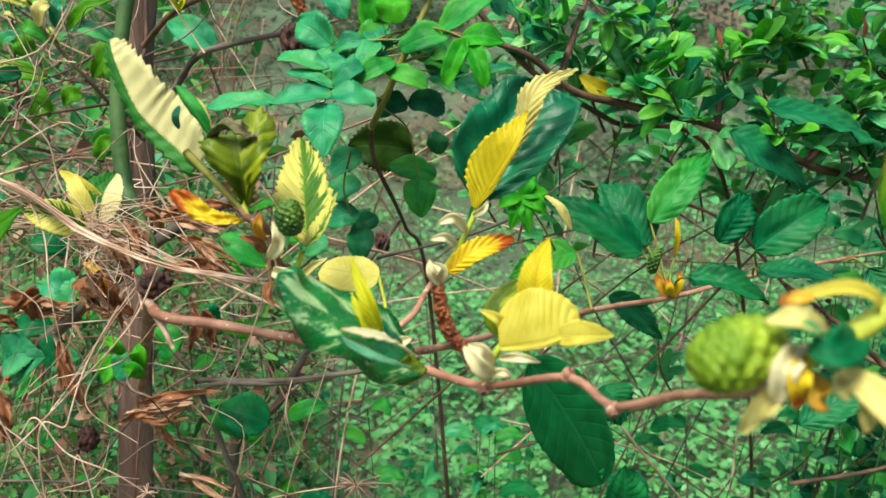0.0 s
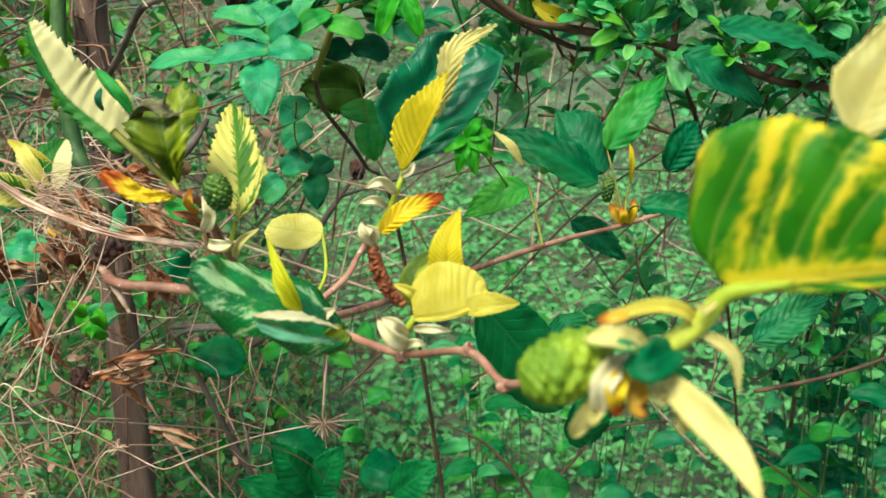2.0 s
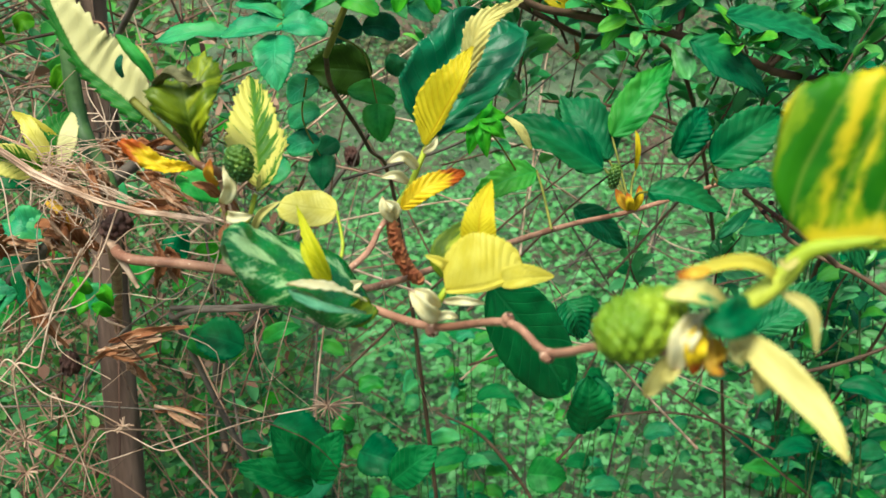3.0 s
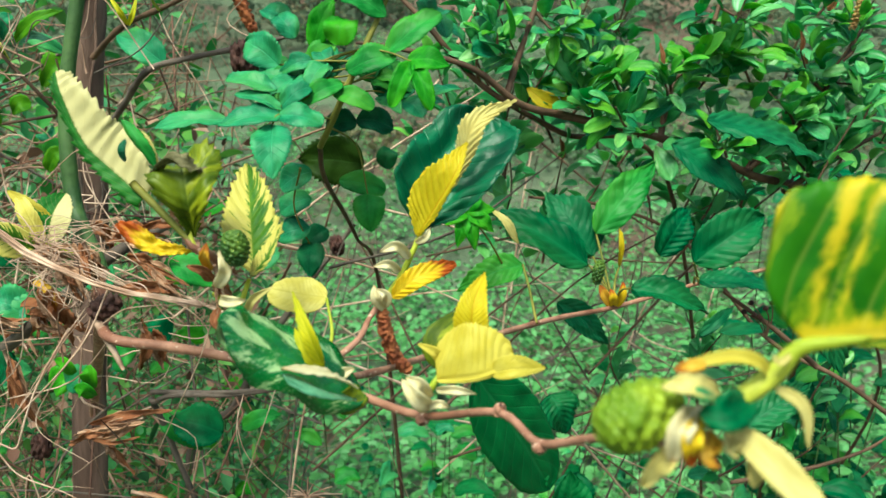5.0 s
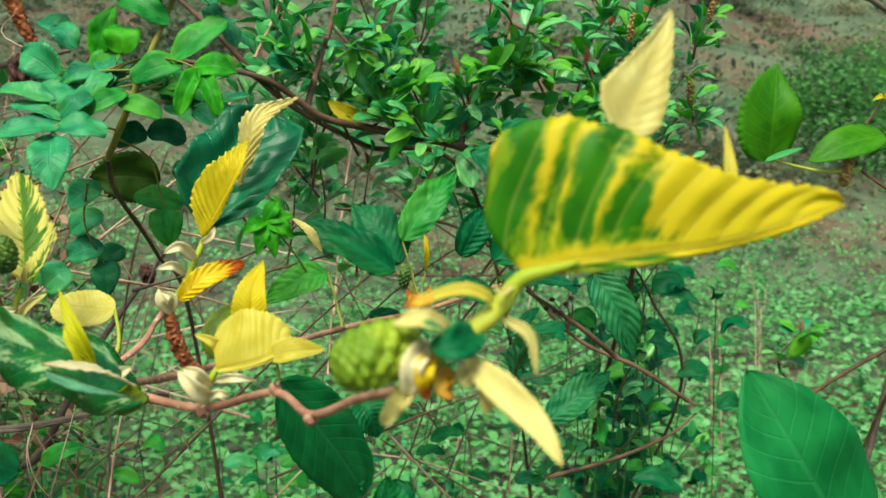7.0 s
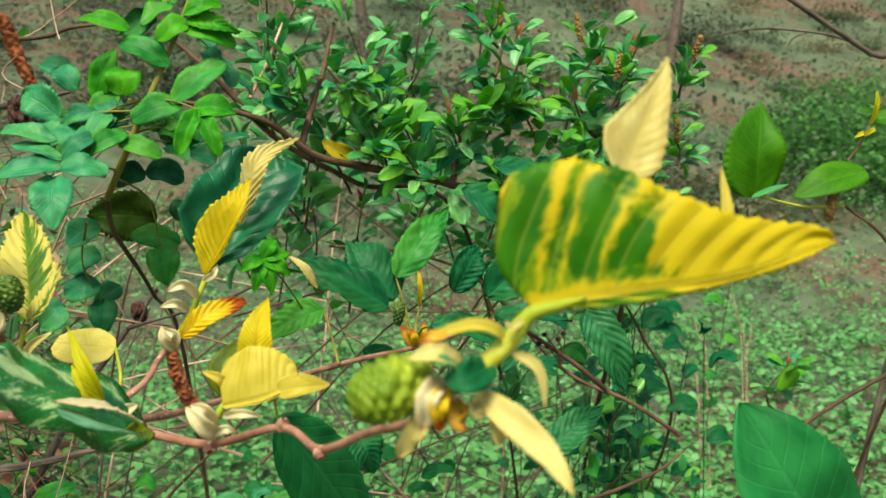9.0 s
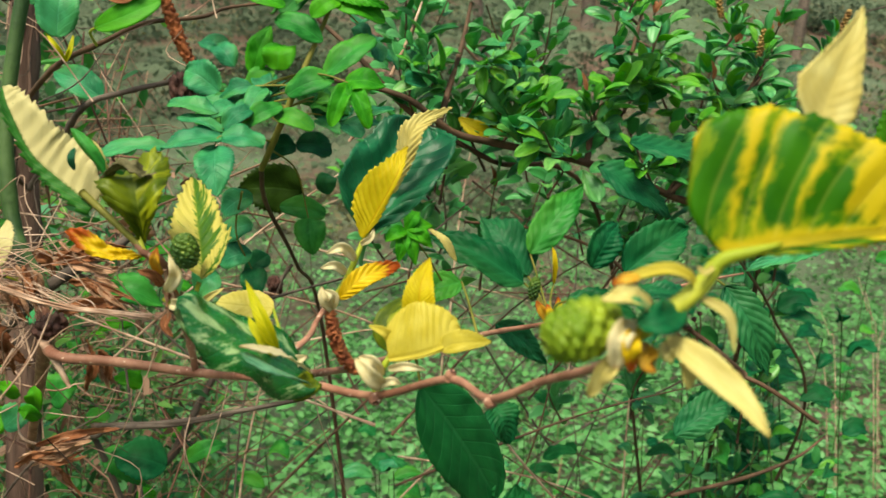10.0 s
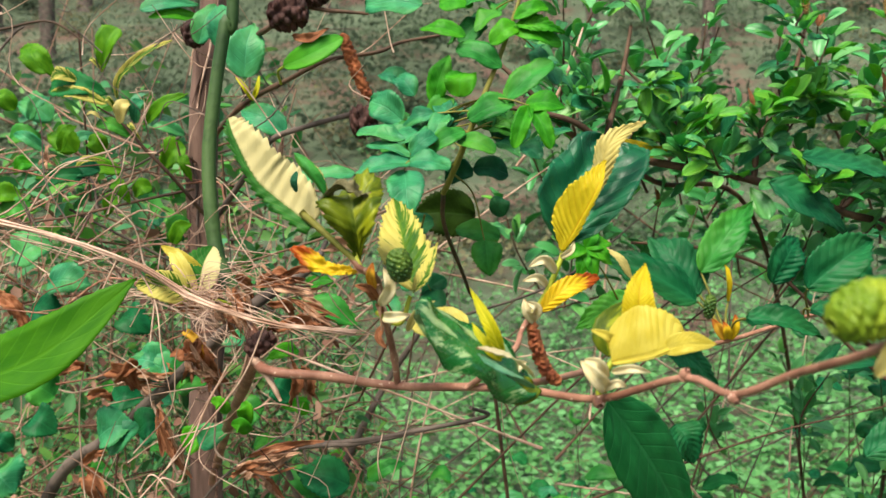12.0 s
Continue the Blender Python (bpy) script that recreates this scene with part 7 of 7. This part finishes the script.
def spray(cane_ob, root, tip, size, n, seed, singles, top_red=False):
    """A leafy shoot: a thin twig with whorls of leaflets. singles: each leaflet is an object of its own."""
    rnd = random.Random(seed)
    root, tip = Vector(root), Vector(tip)
    mid = root.lerp(tip, 0.5) + Vector((rnd.uniform(-0.01, 0.01), rnd.uniform(-0.01, 0.01), -0.004))
    twig = part("twig", tube([root, mid, tip], [0.0013, 0.0010, 0.0006], 6, 12, 0.1, seed), CANE, cane_ob.parent)
    ax = (tip - root).normalized()
    out = []
    for i in range(n):
        u = 0.15 + 0.85 * i / max(n - 1, 1)
        c = root.lerp(mid, u * 2) if u < 0.5 else mid.lerp(tip, u * 2 - 1)
        for k in range(rnd.choice((3, 4, 5))):
            d = Vector((rnd.gauss(0, 1), rnd.gauss(0, 0.8) - 0.25, rnd.gauss(0.15, 0.55))).normalized()
            d = (d + ax * 0.45).normalized()
            s = size * rnd.uniform(0.65, 1.2) * (1.15 - 0.4 * u)
            up = Vector((rnd.gauss(0, 0.35), -0.60 + rnd.gauss(0, 0.4), 0.95)).normalized()
            x = d.cross(up).normalized()
            z = x.cross(d).normalized()
            at = c + d * rnd.uniform(0.1, 0.6) * size
            m = Matrix(((x[0], d[0], z[0], at[0]), (x[1], d[1], z[1], at[1]), (x[2], d[2], z[2], at[2]), (0, 0, 0, 1))) @ Matrix.Scale(s, 4)
            tone = 2 if u > 0.7 and rnd.random() < 0.7 else rnd.choice((0, 0, 1, 1, 3, 3, 4))
            out.append((m, tone))
    if singles:
        for m, tone in out:
            part("leaf", LEAFLETS[tone], None, twig, m=m)
    else:
        verts, faces = [], []
        src = LEAFLETS[0]
        co = np.array([v.co for v in src.vertices])
        fs = [tuple(p.vertices) for p in src.polygons]
        for m, tone in out:
            a = np.array(m)
            b = len(verts)
            verts += list(co @ a[:3, :3].T + a[:3, 3])
            faces += [tuple(q + b for q in f) for f in fs]
        part("foliage", mesh_of("foliage", verts, faces), BUSH, twig)
    if top_red:
        for k in range(3):
            q = tip + Vector((rnd.uniform(-0.006, 0.006), rnd.uniform(-0.005, 0.005), rnd.uniform(0.010, 0.018)))
            leaf(twig, [tip, tip.lerp(q, 0.5) + Vector((0.001, -0.001, 0)), q], 0.004, RUST, name="leaf_bud", label="reddish young leaf", fold=35, nu=10, nv=4, teeth=0)
    return twig


spray(canes[0], (0.2059, 0.64, 1.0241), (0.1899, 0.6, 1.0563), 0.0250, 7, 101, True, True)
spray(canes[0], (0.2002, 0.63, 1.0054), (0.1533, 0.575, 1.0283), 0.0250, 5, 102, True, False)
spray(canes[0], (0.2216, 0.63, 1.0037), (0.2309, 0.58, 1.0019), 0.0250, 4, 103, True, False)
spray(canes[0], (0.1658, 0.63, 1.013), (0.1571, 0.62, 1.056), 0.0250, 7, 104, True, False)
spray(canes[0], (0.1284, 0.61, 1.019), (0.1474, 0.64, 1.0769), 0.0250, 8, 105, True, False)
spray(canes[0], (0.0999, 0.62, 1.0946), (0.116, 0.6, 1.0779), 0.0250, 5, 106, True, False)
spray(canes[0], (0.087, 0.6, 1.0578), (0.0716, 0.59, 1.0762), 0.0250, 5, 107, True, False)
spray(canes[0], (0.209, 0.64, 1.041), (0.2199, 0.61, 1.0612), 0.0250, 5, 108, True, False)
spray(canes[0], (0.2359, 0.65, 1.0795), (0.2515, 0.62, 1.0662), 0.0250, 6, 109, True, False)
spray(canes[0], (0.2449, 0.66, 1.1056), (0.2607, 0.64, 1.0919), 0.0250, 5, 110, True, False)
spray(canes[0], (0.3142, 0.66, 1.0129), (0.2772, 0.64, 1.0467), 0.0250, 7, 111, True, False)
spray(canes[0], (0.3379, 0.67, 1.0439), (0.309, 0.65, 1.0729), 0.0250, 7, 112, True, True)
spray(canes[0], (0.3542, 0.68, 1.062), (0.3592, 0.65, 1.0486), 0.0250, 6, 113, False, False)
spray(canes[0], (0.348, 0.67, 0.9863), (0.3443, 0.65, 1.0226), 0.0250, 6, 114, False, False)
spray(canes[0], (0.3315, 0.67, 0.9679), (0.3064, 0.66, 0.9995), 0.0250, 6, 115, False, False)
spray(canes[0], (0.2732, 0.65, 0.9797), (0.2707, 0.64, 1.0213), 0.0250, 6, 116, False, False)
spray(canes[0], (0.0629, 0.62, 1.0418), (0.0652, 0.61, 1.0773), 0.0250, 5, 117, False, False)
spray(canes[0], (0.3698, 0.69, 1.0893), (0.3409, 0.68, 1.1054), 0.0250, 6, 118, False, True)
spray(canes[0], (0.1469, 0.62, 1.015), (0.1202, 0.62, 1.0511), 0.0250, 6, 119, False, False)
spray(canes[0], (0.2557, 0.64, 0.991), (0.2415, 0.66, 1.0331), 0.0250, 6, 120, False, False)
rnd_bush = random.Random(77)
for i in range(46):
    # deeper sprays that close the crown
    x = rnd_bush.uniform(0.05, 0.44)
    z = rnd_bush.uniform(0.93, 1.13 - 0.40 * max(0.0, x - 0.28))
    y = rnd_bush.uniform(0.62, 0.88)
    spray(canes[0], Vector((x, y + 0.02, z - 0.05)), Vector((x + rnd_bush.uniform(-0.05, 0.05), y - 0.02, z + 0.04)), 0.0255, 5, 300 + i, False, i % 6 == 0)
for i in range(12):
    # lower growth beside the long twig
    x, z = rnd_bush.uniform(0.20, 0.52), rnd_bush.uniform(0.62, 0.88)
    y = rnd_bush.uniform(0.68, 1.0)
    spray(canes[0], Vector((x, y + 0.02, z - 0.05)), Vector((x + rnd_bush.uniform(-0.05, 0.05), y - 0.02, z + 0.03)), 0.024, 5, 400 + i, False)

# young shoots with reddish tips that stand above the bush
for k, (root, tip) in enumerate((((0.3982, 0.64, 1.0765), (0.4059, 0.63, 1.1101)), ((0.3289, 0.62, 1.0652), (0.3294, 0.61, 1.091)), ((0.3876, 0.62, 1.0199), (0.3819, 0.61, 1.0426)), ((0.2285, 0.6, 1.1092), (0.2298, 0.6, 1.1302)), ((0.3148, 0.64, 1.0983), (0.3096, 0.64, 1.1254)))):
    tw = spray(canes[0], root, tip, 0.019, 5, 700 + k, True)
    top = Vector(tip) + (Vector(tip) - Vector(root)).normalized() * 0.018
    part("shoot_tip", scaly_body([Vector(tip) - (top - Vector(tip)) * 0.3, tip, Vector(tip).lerp(top, 0.5), top], 0.0013, 0.0013, 8, 5, k, 0.6, 0.6), SHOOT_TIP, tw, "reddish brown unopened shoot tip")

# ---------------------------------------------------------------- undergrowth
def plant(x, y, tall, n, size, m, seed, label):
    """A single soft plant: a leaning stem with pairs of leaves."""
    rnd = random.Random(seed)
    z = height(x, y)
    t = thing("undergrowth_plant", (x, y, z), label, "plant", "undergrowth plants")
    top = Vector((x + rnd.uniform(-0.06, 0.06), y + rnd.uniform(-0.05, 0.05), z + tall))
    base = Vector((x, y, z))
    bend = base.lerp(top, 0.5) + Vector((rnd.uniform(-0.05, 0.05), 0, 0))
    part("stem", tube([base, bend, top], [0.0012, 0.0009, 0.0005], 6, 14, 0.2, seed), STEM, t)
    for i in range(n):
        u = 0.45 + 0.55 * i / max(n - 1, 1)
        c = base.lerp(bend, u * 2) if u < 0.5 else bend.lerp(top, u * 2 - 1)
        a = i * 2.4 + rnd.uniform(-0.4, 0.4)
        d = Vector((math.cos(a), 0.6 * math.sin(a) - 0.2, rnd.uniform(-0.25, 0.3)))
        e = c + d * size * rnd.uniform(0.8, 1.25)
        s = c + d * size * 0.15
        leaf(t, [s, s.lerp(e, 0.5) + Vector((0, 0, 0.12 * size)), e], size * rnd.uniform(0.40, 0.60), m, facing=(rnd.uniform(-0.6, 0.6), -0.6, rnd.uniform(0.3, 1.1)), fold=rnd.uniform(10, 32), nu=14, nv=4, teeth=0.07, nteeth=9, crinkle=0.12, wave=0.06, shape=rnd.choice(("pointed", "pointed", "lance")))
    return t


rnd_low = random.Random(5)
for i in range(60):
    y = rnd_low.uniform(0.75, 1.9)
    x = rnd_low.uniform(-0.55 * y, 0.85 * y)
    tall = rnd_low.uniform(0.35, 0.62) if y < 1.2 else rnd_low.uniform(0.25, 0.5)
    if x < -0.12:
        tall += 0.12
    plant(x, y, tall, rnd_low.randint(6, 9), rnd_low.uniform(0.020, 0.038), rnd_low.choice((TEAL, MID, DARK, MID, DEEP, GLOSS)), i, rnd_low.choice(("soft bluish green undergrowth plant", "undergrowth plant with green oval leaves")))
for i in range(16):
    y = rnd_low.uniform(0.80, 1.5)
    x = rnd_low.uniform(-0.50 * y, -0.16 * y)
    plant(x, y, rnd_low.uniform(0.72, 0.98), rnd_low.randint(6, 9), rnd_low.uniform(0.026, 0.042), rnd_low.choice((TEAL, MID, BRIGHT, MID)), 60 + i, "leggy green plant among dry stalks")

for i in range(18):
    y = rnd_low.uniform(0.74, 1.15)
    x = rnd_low.uniform(-0.06, 0.55) * y
    plant(x, y, rnd_low.uniform(0.54, 0.74), rnd_low.randint(7, 11), rnd_low.uniform(0.030, 0.046), rnd_low.choice((MID, NEAR, TEAL, NEAR, TEAL)), 301 + 2 * i, "low plant with green toothed leaves")

# dark leafy shrub under the large leaf, with curved bare twigs
rnd_dark = random.Random(53)
for i in range(22):
    y = rnd_dark.uniform(0.68, 1.15)
    x = y * rnd_dark.uniform(0.43, 0.61)
    plant(x, y, rnd_dark.uniform(0.76, 0.94), rnd_dark.randint(9, 13), rnd_dark.uniform(0.034, 0.052), rnd_dark.choice((DARK, DEEP, DARK, MID)), 201 + 2 * i, "dark green leafy plant at the edge of the glade")
for pts, rr in (([(0.6207, 0.62, 0.8438), (0.5672, 0.62, 0.8211), (0.5222, 0.63, 0.7906), (0.5018, 0.64, 0.7633)], [0.0024, 0.0020, 0.0017, 0.0012]), ([(0.2722, 0.62, 0.7357), (0.3316, 0.62, 0.7477), (0.3822, 0.63, 0.7599), (0.4135, 0.64, 0.7745)], [0.0020, 0.0017, 0.0014, 0.0008]),
                ([(0.0208, 0.75, 0.6495), (0.0635, 0.74, 0.6301), (0.1013, 0.74, 0.5814), (0.118, 0.74, 0.5504)], [0.0010, 0.0014, 0.0018, 0.0018]), ([(0.1134, 0.7, 0.5985), (0.1387, 0.7, 0.6325), (0.1754, 0.71, 0.6607), (0.2602, 0.72, 0.6572), (0.3616, 0.73, 0.6068)], [0.0018, 0.0015, 0.0013, 0.0012, 0.0008])):
    part("cane", tube(pts, rr, 8, 30, 0.2, 3), CANE, bush)
spray(canes[0], (0.5957, 0.8, 0.757), (0.6167, 0.8, 0.7996), 0.030, 5, 760, True, True)

for pts, w in (([(0.1221, 0.62, 1.0276), (0.1089, 0.615, 1.0315), (0.0968, 0.62, 1.0401)], 0.014), ([(0.1397, 0.63, 1.027), (0.1303, 0.625, 1.0302), (0.1225, 0.63, 1.0349)], 0.008)):
    leaf(canes[0], pts, w, YELLOW, label="yellow leaf in the bush", fold=12, nu=24)

# placed low leaves behind the arm
low = thing("bramble", (0.0, 0.62, 0.0), "trailing bramble with dark green leaves", "bramble")
low_cane = part("cane", tube([(0.0, 0.62, 0.0), (-0.05, 0.60, 0.45), (-0.1489, 0.56, 0.7811), (-0.151, 0.53, 0.8283), (-0.1001, 0.52, 0.8365), (-0.0618, 0.51, 0.8451)], [0.003, 0.0026, 0.002, 0.0018, 0.0016, 0.001], 8, 36, 0.15, 50), GREY, low)
part("cane", tube([(-0.1552, 0.53, 0.8342), (-0.0991, 0.52, 0.8383), (-0.0599, 0.51, 0.847), (-0.0146, 0.5, 0.8578), (-0.0244, 0.42, 0.883)], [0.0018, 0.0018, 0.0016, 0.0014, 0.001], 8, 30, 0.15, 51), GREY, low)

def low_leaf(a, b, w, m):
    leaf(low_cane, [a, Vector(a).lerp(Vector(b), 0.5) + Vector((0, -0.005, 0.004)), b], w, m, facing=(0.1, -0.8, 0.55), fold=14, nu=36, teeth=0.05, nteeth=12, crinkle=0.08, wave=0.05, shape="pointed", label="dark green bramble leaf")


low_leaf((-0.1116, 0.545, 0.8001), (-0.1487, 0.55, 0.8078), 0.030, DARK)
low_leaf((-0.1561, 0.56, 0.8081), (-0.1291, 0.56, 0.7814), 0.020, MID)
low_leaf((-0.099, 0.55, 0.8025), (-0.0716, 0.55, 0.8132), 0.013, MID)
low_leaf((-0.0964, 0.55, 0.7384), (-0.0526, 0.55, 0.7161), 0.034, DARK)
low_leaf((-0.0341, 0.55, 0.7161), (-0.0011, 0.54, 0.7074), 0.032, DARK)
low_leaf((-0.0608, 0.56, 0.7019), (-0.0779, 0.55, 0.6705), 0.028, TEAL)
low_leaf((0.1363, 0.55, 0.773), (0.1273, 0.55, 0.7292), 0.030, DARK)
low_leaf((0.0936, 0.6, 0.6672), (0.125, 0.6, 0.6617), 0.03, MID)
low_leaf((-0.2125, 0.5, 0.8883), (-0.2453, 0.5, 0.9023), 0.022, TEAL)
low_leaf((-0.2636, 0.5, 0.8425), (-0.2403, 0.5, 0.857), 0.022, TEAL)
low_leaf((-0.2212, 0.52, 0.8764), (-0.1997, 0.52, 0.8817), 0.018, MID)
low_leaf((-0.3426, 0.55, 0.9661), (-0.3183, 0.56, 0.9747), 0.03, TEAL)
low_leaf((-0.1136, 0.42, 0.9427), (-0.0857, 0.42, 0.9311), 0.018, MID)
low_leaf((-0.2347, 0.5, 0.8894), (-0.2103, 0.5, 0.8917), 0.022, TEAL)
low_leaf((-0.26, 0.55, 0.8364), (-0.2406, 0.55, 0.8408), 0.020, TEAL)
low_leaf((-0.2182, 0.55, 0.8291), (-0.1982, 0.56, 0.8383), 0.020, TEAL)
low_leaf((-0.2195, 0.5, 0.8933), (-0.2434, 0.5, 0.9015), 0.026, TEAL)
low_leaf((-0.2147, 0.49, 0.8878), (-0.1978, 0.49, 0.8947), 0.022, MID)
low_leaf((-0.2678, 0.52, 0.8693), (-0.2452, 0.52, 0.8706), 0.026, DARK)
low_leaf((-0.2686, 0.5, 0.8513), (-0.2457, 0.5, 0.8582), 0.028, TEAL)
low_leaf((-0.2421, 0.5, 0.8544), (-0.2261, 0.5, 0.8596), 0.024, DARK)
low_leaf((-0.3375, 0.55, 0.8518), (-0.3197, 0.55, 0.8411), 0.026, DARK)
low_leaf((-0.3644, 0.55, 0.8153), (-0.3531, 0.55, 0.7985), 0.040, TEAL)
low_leaf((-0.3425, 0.6, 0.9446), (-0.3099, 0.6, 0.9415), 0.030, TEAL)
low_leaf((-0.3567, 0.6, 0.9254), (-0.3311, 0.6, 0.9138), 0.028, DARK)
low_leaf((-0.2796, 0.58, 0.9195), (-0.2592, 0.58, 0.9062), 0.026, DARK)
low_leaf((-0.1729, 0.52, 0.9132), (-0.1924, 0.52, 0.908), 0.024, TEAL)
low_leaf((-0.3432, 0.6, 0.857), (-0.3603, 0.6, 0.8663), 0.030, MID)
low_leaf((-0.1894, 0.56, 0.8454), (-0.1726, 0.56, 0.8533), 0.026, MID)
low_leaf((-0.2317, 0.56, 0.8257), (-0.2148, 0.56, 0.8315), 0.022, BRIGHT)
low_leaf((-0.1556, 0.58, 0.8565), (-0.1722, 0.58, 0.8655), 0.024, DARK)
low_leaf((-0.3256, 0.5, 0.8451), (-0.3367, 0.5, 0.8492), 0.014, DARK)

for a, b, w in (((-0.0641, 0.52, 0.714), (-0.0877, 0.5, 0.7626), 0.0272), ((-0.0624, 0.52, 0.7095), (-0.0413, 0.51, 0.7534), 0.0255), ((-0.0646, 0.52, 0.7052), (-0.1133, 0.5, 0.7338), 0.0238), ((-0.0098, 0.53, 0.7029), (0.0231, 0.52, 0.7343), 0.0272), ((0.1209, 0.5, 0.7557), (0.1199, 0.49, 0.7998), 0.0299),
                ((0.0877, 0.47, 0.7947), (0.0949, 0.46, 0.8214), 0.0221), ((-0.0118, 0.5, 0.7074), (0.0045, 0.5, 0.6721), 0.0306)):
    leaf(low_cane, [a, Vector(a).lerp(Vector(b), 0.5) + Vector((0, -0.006, 0.004)), b], w, NEAR, facing=(0.05, -0.75, 0.6), fold=12, nu=44, teeth=0.04, nteeth=13, crinkle=0.08, wave=0.05, pleat=0.0006, shape="pointed", label="broad green bramble leaf")

for a, b, w in (((-0.2469, 0.47, 0.9), (-0.2298, 0.47, 0.8871), 0.020), ((-0.2326, 0.47, 0.9014), (-0.2381, 0.46, 0.8948), 0.016), ((-0.197, 0.46, 0.9129), (-0.1821, 0.46, 0.8985), 0.030), ((-0.2747, 0.5, 0.8779), (-0.2579, 0.5, 0.8744), 0.012), ((-0.372, 0.58, 0.939), (-0.3483, 0.58, 0.9087), 0.024),
                ((-0.2896, 0.52, 0.8267), (-0.2736, 0.52, 0.8342), 0.012), ((-0.2903, 0.53, 0.8177), (-0.2839, 0.53, 0.7914), 0.030), ((-0.2835, 0.48, 0.8972), (-0.2635, 0.48, 0.8985), 0.014), ((-0.1417, 0.45, 0.9403), (-0.1269, 0.45, 0.9297), 0.012), ((-0.1699, 0.47, 0.9527), (-0.1564, 0.47, 0.9418), 0.016)):
    leaf(low_cane, [a, Vector(a).lerp(Vector(b), 0.5) + Vector((0.004, -0.006, 0.005)), b], w * 0.6, RUST, label="crumpled rust-brown dead leaf", facing=(0.3, -0.9, 0.2), fold=40, wave=0.34, nu=30, nv=8, crinkle=0.40, teeth=0.14, nteeth=9)


def hung_litter():
    """Crumpled brown leaves and bits caught in the stalks beside the sapling."""
    rng = np.random.default_rng(44)
    n = 1700
    y = rng.uniform(0.70, 1.5, n)
    p = np.stack([y * rng.uniform(-0.62, -0.16, n), y, rng.uniform(0.40, 1.0, n)], 1)
    v, f = small_leaves(p, 0.012, 45, 2.2)
    return mesh_from_arrays("leaf_litter", v, f, LITTER)


tagged(new("leaf_litter", hung_litter()), "crumpled brown leaf litter caught in dry stalks", "leaf litter", kind="stuff")


def side_growth():
    """Small green leaves of the weeds that grow among the dry stalks."""
    rng = np.random.default_rng(46)
    n = 9500
    y = rng.uniform(0.75, 2.6, n)
    p = np.stack([y * rng.uniform(-0.62, -0.14, n), y, rng.uniform(0.15, 0.55, n) + 0.36 * rng.random(n)], 1)
    v, f = small_leaves(p, 0.020, 47, 1.5, ROUND)
    return mesh_from_arrays("weed_growth", v, f, SHADY)


def leafy_side():
    """Leafy shoots that stand up to eye height beside the trunk."""
    rng = np.random.default_rng(81)
    places = []
    for _ in range(95):
        y = rng.uniform(0.80, 1.7)
        c0 = np.array([y * rng.uniform(-0.66, -0.22), y, 0.93 + rng.random() ** 1.3 * 0.20 * (y + 0.1)])
        k = int(rng.integers(6, 14))
        places.append(c0 + rng.normal(0, 1, (k, 3)) * np.array([0.028, 0.028, 0.018]))
    v, f = small_leaves(np.concatenate(places), 0.027, 82, 1.1, ROUND)
    return mesh_from_arrays("leafy_shoots", v, f, LUSH)


tagged(new("leafy_shoots", leafy_side()), "leafy green shoots among dry stalks", "shoots", kind="stuff")
tagged(new("weed_growth", side_growth()), "small green weeds growing among dry stalks", "weeds", kind="stuff")

# thin bare twigs that cross behind the yellow shoots
thicket = thing("thicket", (0.05, 0.95, 0.0), "thicket of thin bare grey-brown twigs", "twigs")
rnd_tw = random.Random(31)
for i in range(70):
    y = rnd_tw.uniform(0.62, 1.25)
    x = rnd_tw.uniform(-0.38, 0.40) * (y + 0.1)
    z = rnd_tw.uniform(0.62, 0.95) + 0.06 * (1 - y)
    a = rnd_tw.uniform(-1.2, 1.2) + (1.57 if i % 2 else 0.3)
    L = rnd_tw.uniform(0.08, 0.20)
    d = Vector((math.cos(a), rnd_tw.uniform(-0.3, 0.3), math.sin(a))) * L
    c = Vector((x, y, z))
    part("twig", tube([c - d, c + Vector((rnd_tw.uniform(-0.02, 0.02), 0, rnd_tw.uniform(-0.02, 0.02))), c + d], [0.0013, 0.001, 0.0005], 5, 10, 0.25, i), (GREY, CANE, STRAW)[i % 3], thicket)
for i in range(9):
    y = rnd_tw.uniform(1.0, 1.5)
    x = rnd_tw.uniform(-0.3, 0.35)
    part("stem", tube([(x, y, 0.0), (x + rnd_tw.uniform(-0.08, 0.08), y, 0.45), (x + rnd_tw.uniform(-0.16, 0.16), y, 0.95)], [0.0012, 0.001, 0.0006], 6, 20, 0.25, i), GREY, thicket)
part("stem", tube([(-0.16, 0.90, 0.0), (-0.2149, 0.86, 0.6061), (-0.1656, 0.86, 0.7073), (-0.1136, 0.87, 0.8028), (-0.0447, 0.88, 0.8975)], [0.006, 0.005, 0.0045, 0.0035, 0.002], 8, 24, 0.15, 90), GREY, thicket)
part("seed_ball", scaly_body([(-0.0703, 0.88, 0.8733), (-0.0632, 0.88, 0.8747), (-0.0551, 0.88, 0.876)], 0.0085, 0.003, 7, 7, 3, 0.3, 0.7), OLD_CONE, thicket, "dark brown seed ball")
part("seed_ball", scaly_body([(-0.308, 0.7, 0.7232), (-0.3011, 0.7, 0.7243), (-0.2933, 0.7, 0.7265)], 0.0085, 0.003, 7, 7, 3, 0.3, 0.7), OLD_CONE, thicket, "dark brown seed ball")
